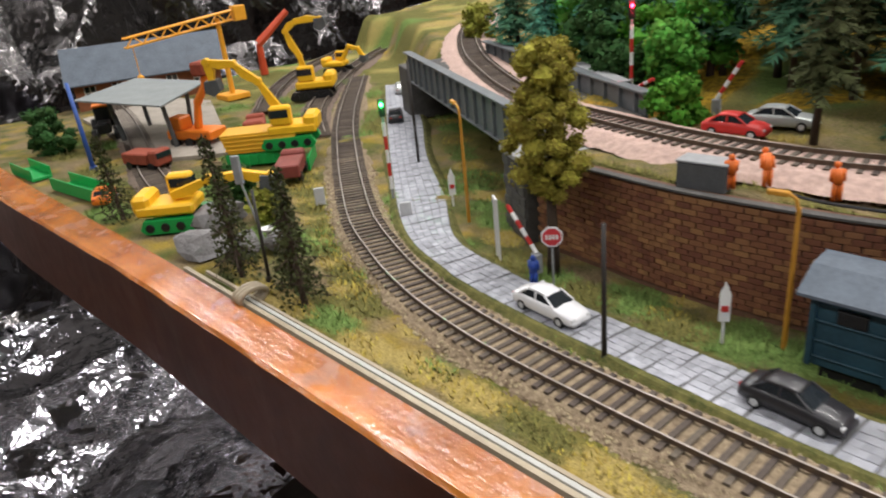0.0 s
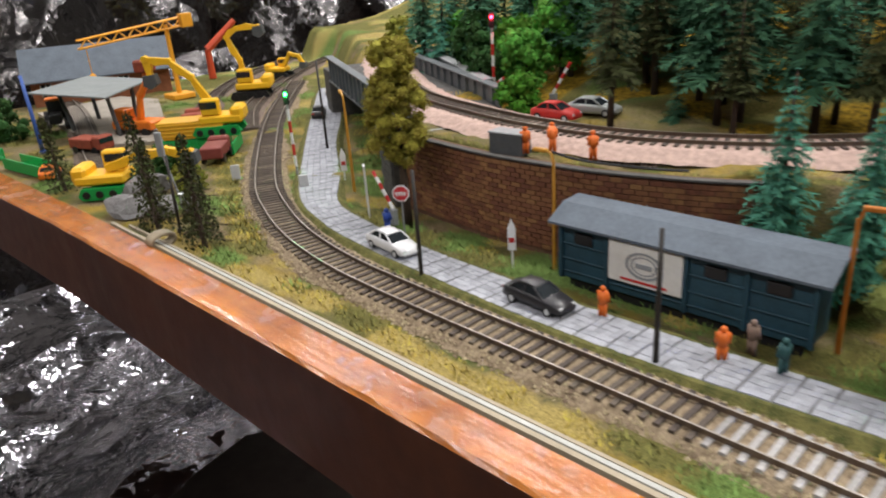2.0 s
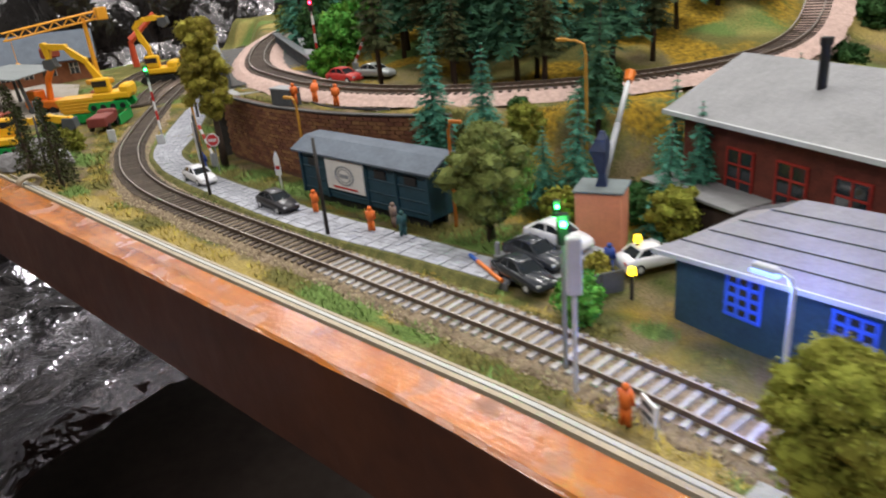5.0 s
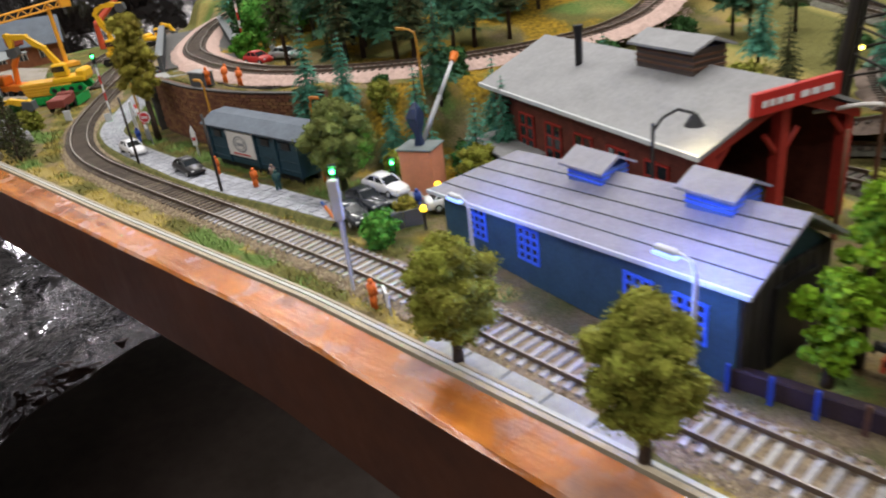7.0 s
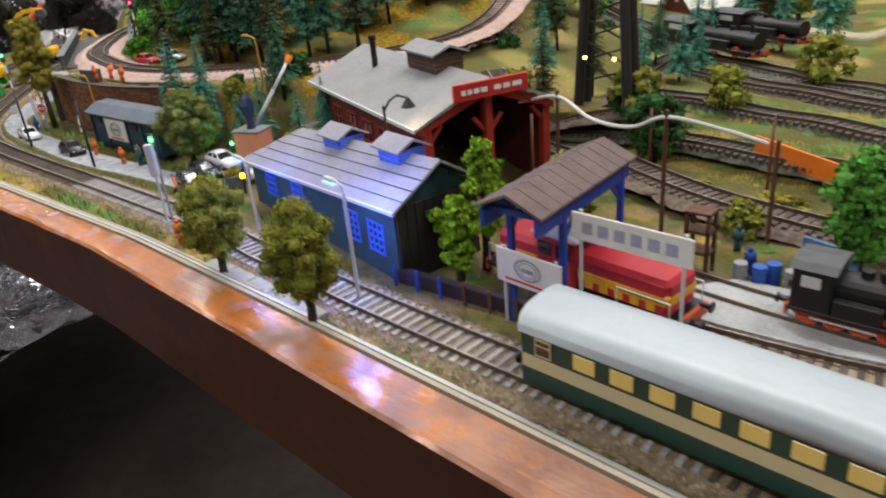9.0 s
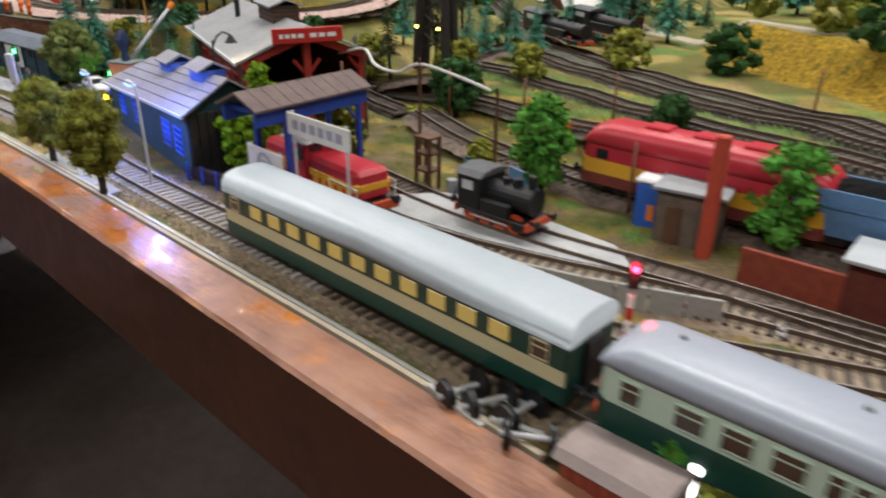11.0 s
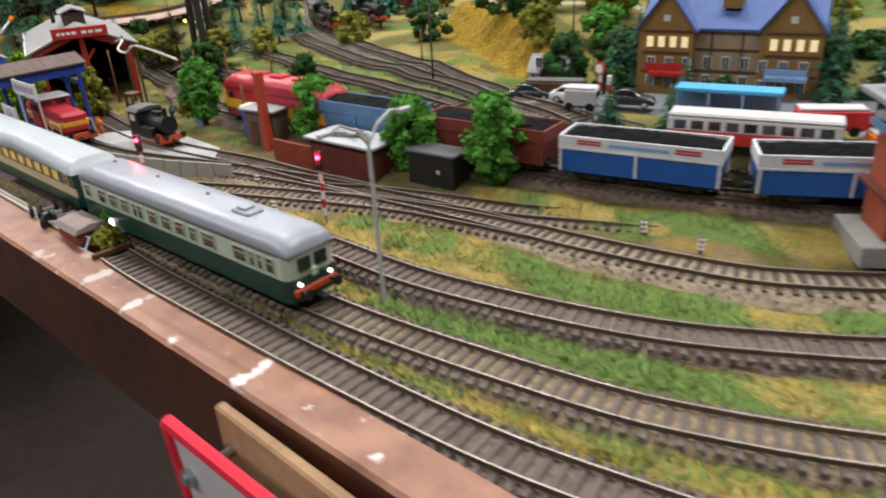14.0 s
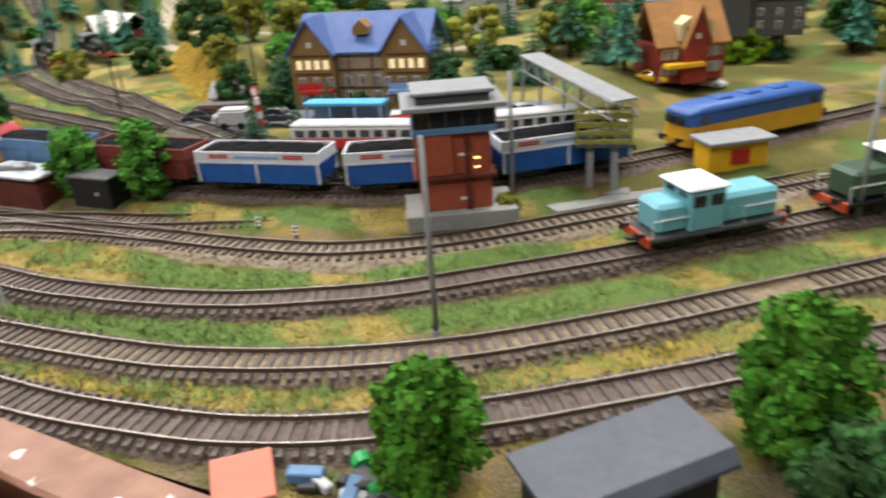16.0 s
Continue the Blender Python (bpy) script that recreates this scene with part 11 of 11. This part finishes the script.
# ---- sleepers of the tracks that pass close by ----
sleeper_me = {}
for key in ("sleeper_one", "sleeper_pale", "sleeper_dust"):
    bm = bmesh.new()
    vs = box(bm, -0.0148, -0.0016, 0.0005, 0.0148, 0.0016, 0.0027)
    for v in vs:
        if v.co.z > 0.002:
            v.co.y *= 0.82
            v.co.x *= 0.985
    sleeper_me[key] = bpy.data.meshes.new("sleeper")
    bm.to_mesh(sleeper_me[key])
    bm.free()
    sleeper_me[key].materials.append(M[key])
for t, spots_, pale in PENDING:
    for p, n in spots_:
        key = next((q_[2] for q_ in pale or () if q_[0] < p.x < q_[1]), "sleeper_one")
        o = new("sleeper", sleeper_me[key])
        o.parent = t
        o.matrix_local = Matrix.Translation(p) @ Matrix.Rotation(math.atan2(n.y, n.x) + rnd.uniform(-0.025, 0.025), 4, "Z") @ Matrix.Translation((rnd.uniform(-0.0003, 0.0003), 0, 0))

# ---- loose ballast stones ----
def stones(name, label, lines, material, n, lo, hi, xr, size, seed, z=0.0):
    """Small angular stones strewn over the ballast shoulders."""
    rs_ = random.Random(seed)
    pts = [(p, q) for ln in lines for p, q in zip(ln, sides(ln)) if xr[0] < p.x < xr[1]]
    verts, faces = [], []
    for _ in range(n):
        p, q = rs_.choice(pts)
        o_ = rs_.uniform(lo, hi) * rs_.choice((-1, 1))
        c_ = Vector((p.x, p.y, 0)) + q * o_ + Vector((rs_.uniform(-0.003, 0.003), 0, 0))
        if c_.y < lerp_table(c_.x, EDGE_IN) + 0.002:
            continue
        a_ = abs(o_)
        c_.z = p.z + 0.0013 - max(0, a_ - 0.0145) * 0.42
        r_ = size * rs_.uniform(0.5, 1.3)
        k = len(verts)
        rot = rs_.uniform(0, 6.28)
        for e_ in range(4):
            verts.append(c_ + Vector((math.cos(rot + e_ * 1.57) * r_ * rs_.uniform(0.7, 1.2), math.sin(rot + e_ * 1.57) * r_ * rs_.uniform(0.7, 1.2), -r_ * 0.2)))
        verts.append(c_ + Vector((rs_.uniform(-0.4, 0.4) * r_, rs_.uniform(-0.4, 0.4) * r_, r_ * rs_.uniform(0.5, 0.9))))
        faces += [(k + e_, k + (e_ + 1) % 4, k + 4) for e_ in range(4)]
    return tagged(new(name, mesh_from(name, verts, faces, [material])), label, "gravel", kind="stuff")


TANSTONE = mat("tan_stone", (0.42, 0.33, 0.22), 0.9, scale=500, amount=0.4, island=0.45, spec=0.15)
PINKSTONE = mat("pink_stone", (0.62, 0.46, 0.4), 0.9, scale=500, amount=0.3, island=0.35, spec=0.15)
DUSTSTONE = mat("brown_stone", (0.24, 0.185, 0.15), 0.9, scale=500, amount=0.4, island=0.45, spec=0.15)
stones("ballast_gravel", "tan gravel strewn along the main track", [smooth_line(LINE_A, 0.004)], TANSTONE, 14000, 0.002, 0.023, (-0.45, 0.75), 0.0011, 1)
stones("ballast_gravel", "pale pink gravel strewn along the upper line", [smooth_line([(x, y, UP_Z + 0.0025) for x, y in LINE_UP], 0.004)], PINKSTONE, 11000, 0.002, 0.033, (-0.5, 0.2), 0.0013, 2)
stones("ballast_gravel", "brown gravel strewn along the station tracks", [smooth_line(q, 0.004) for q in (LINE_A, LINE_B, LINE_F, LINE_C)], DUSTSTONE, 20000, 0.002, 0.02, (0.72, 1.6), 0.001, 3)
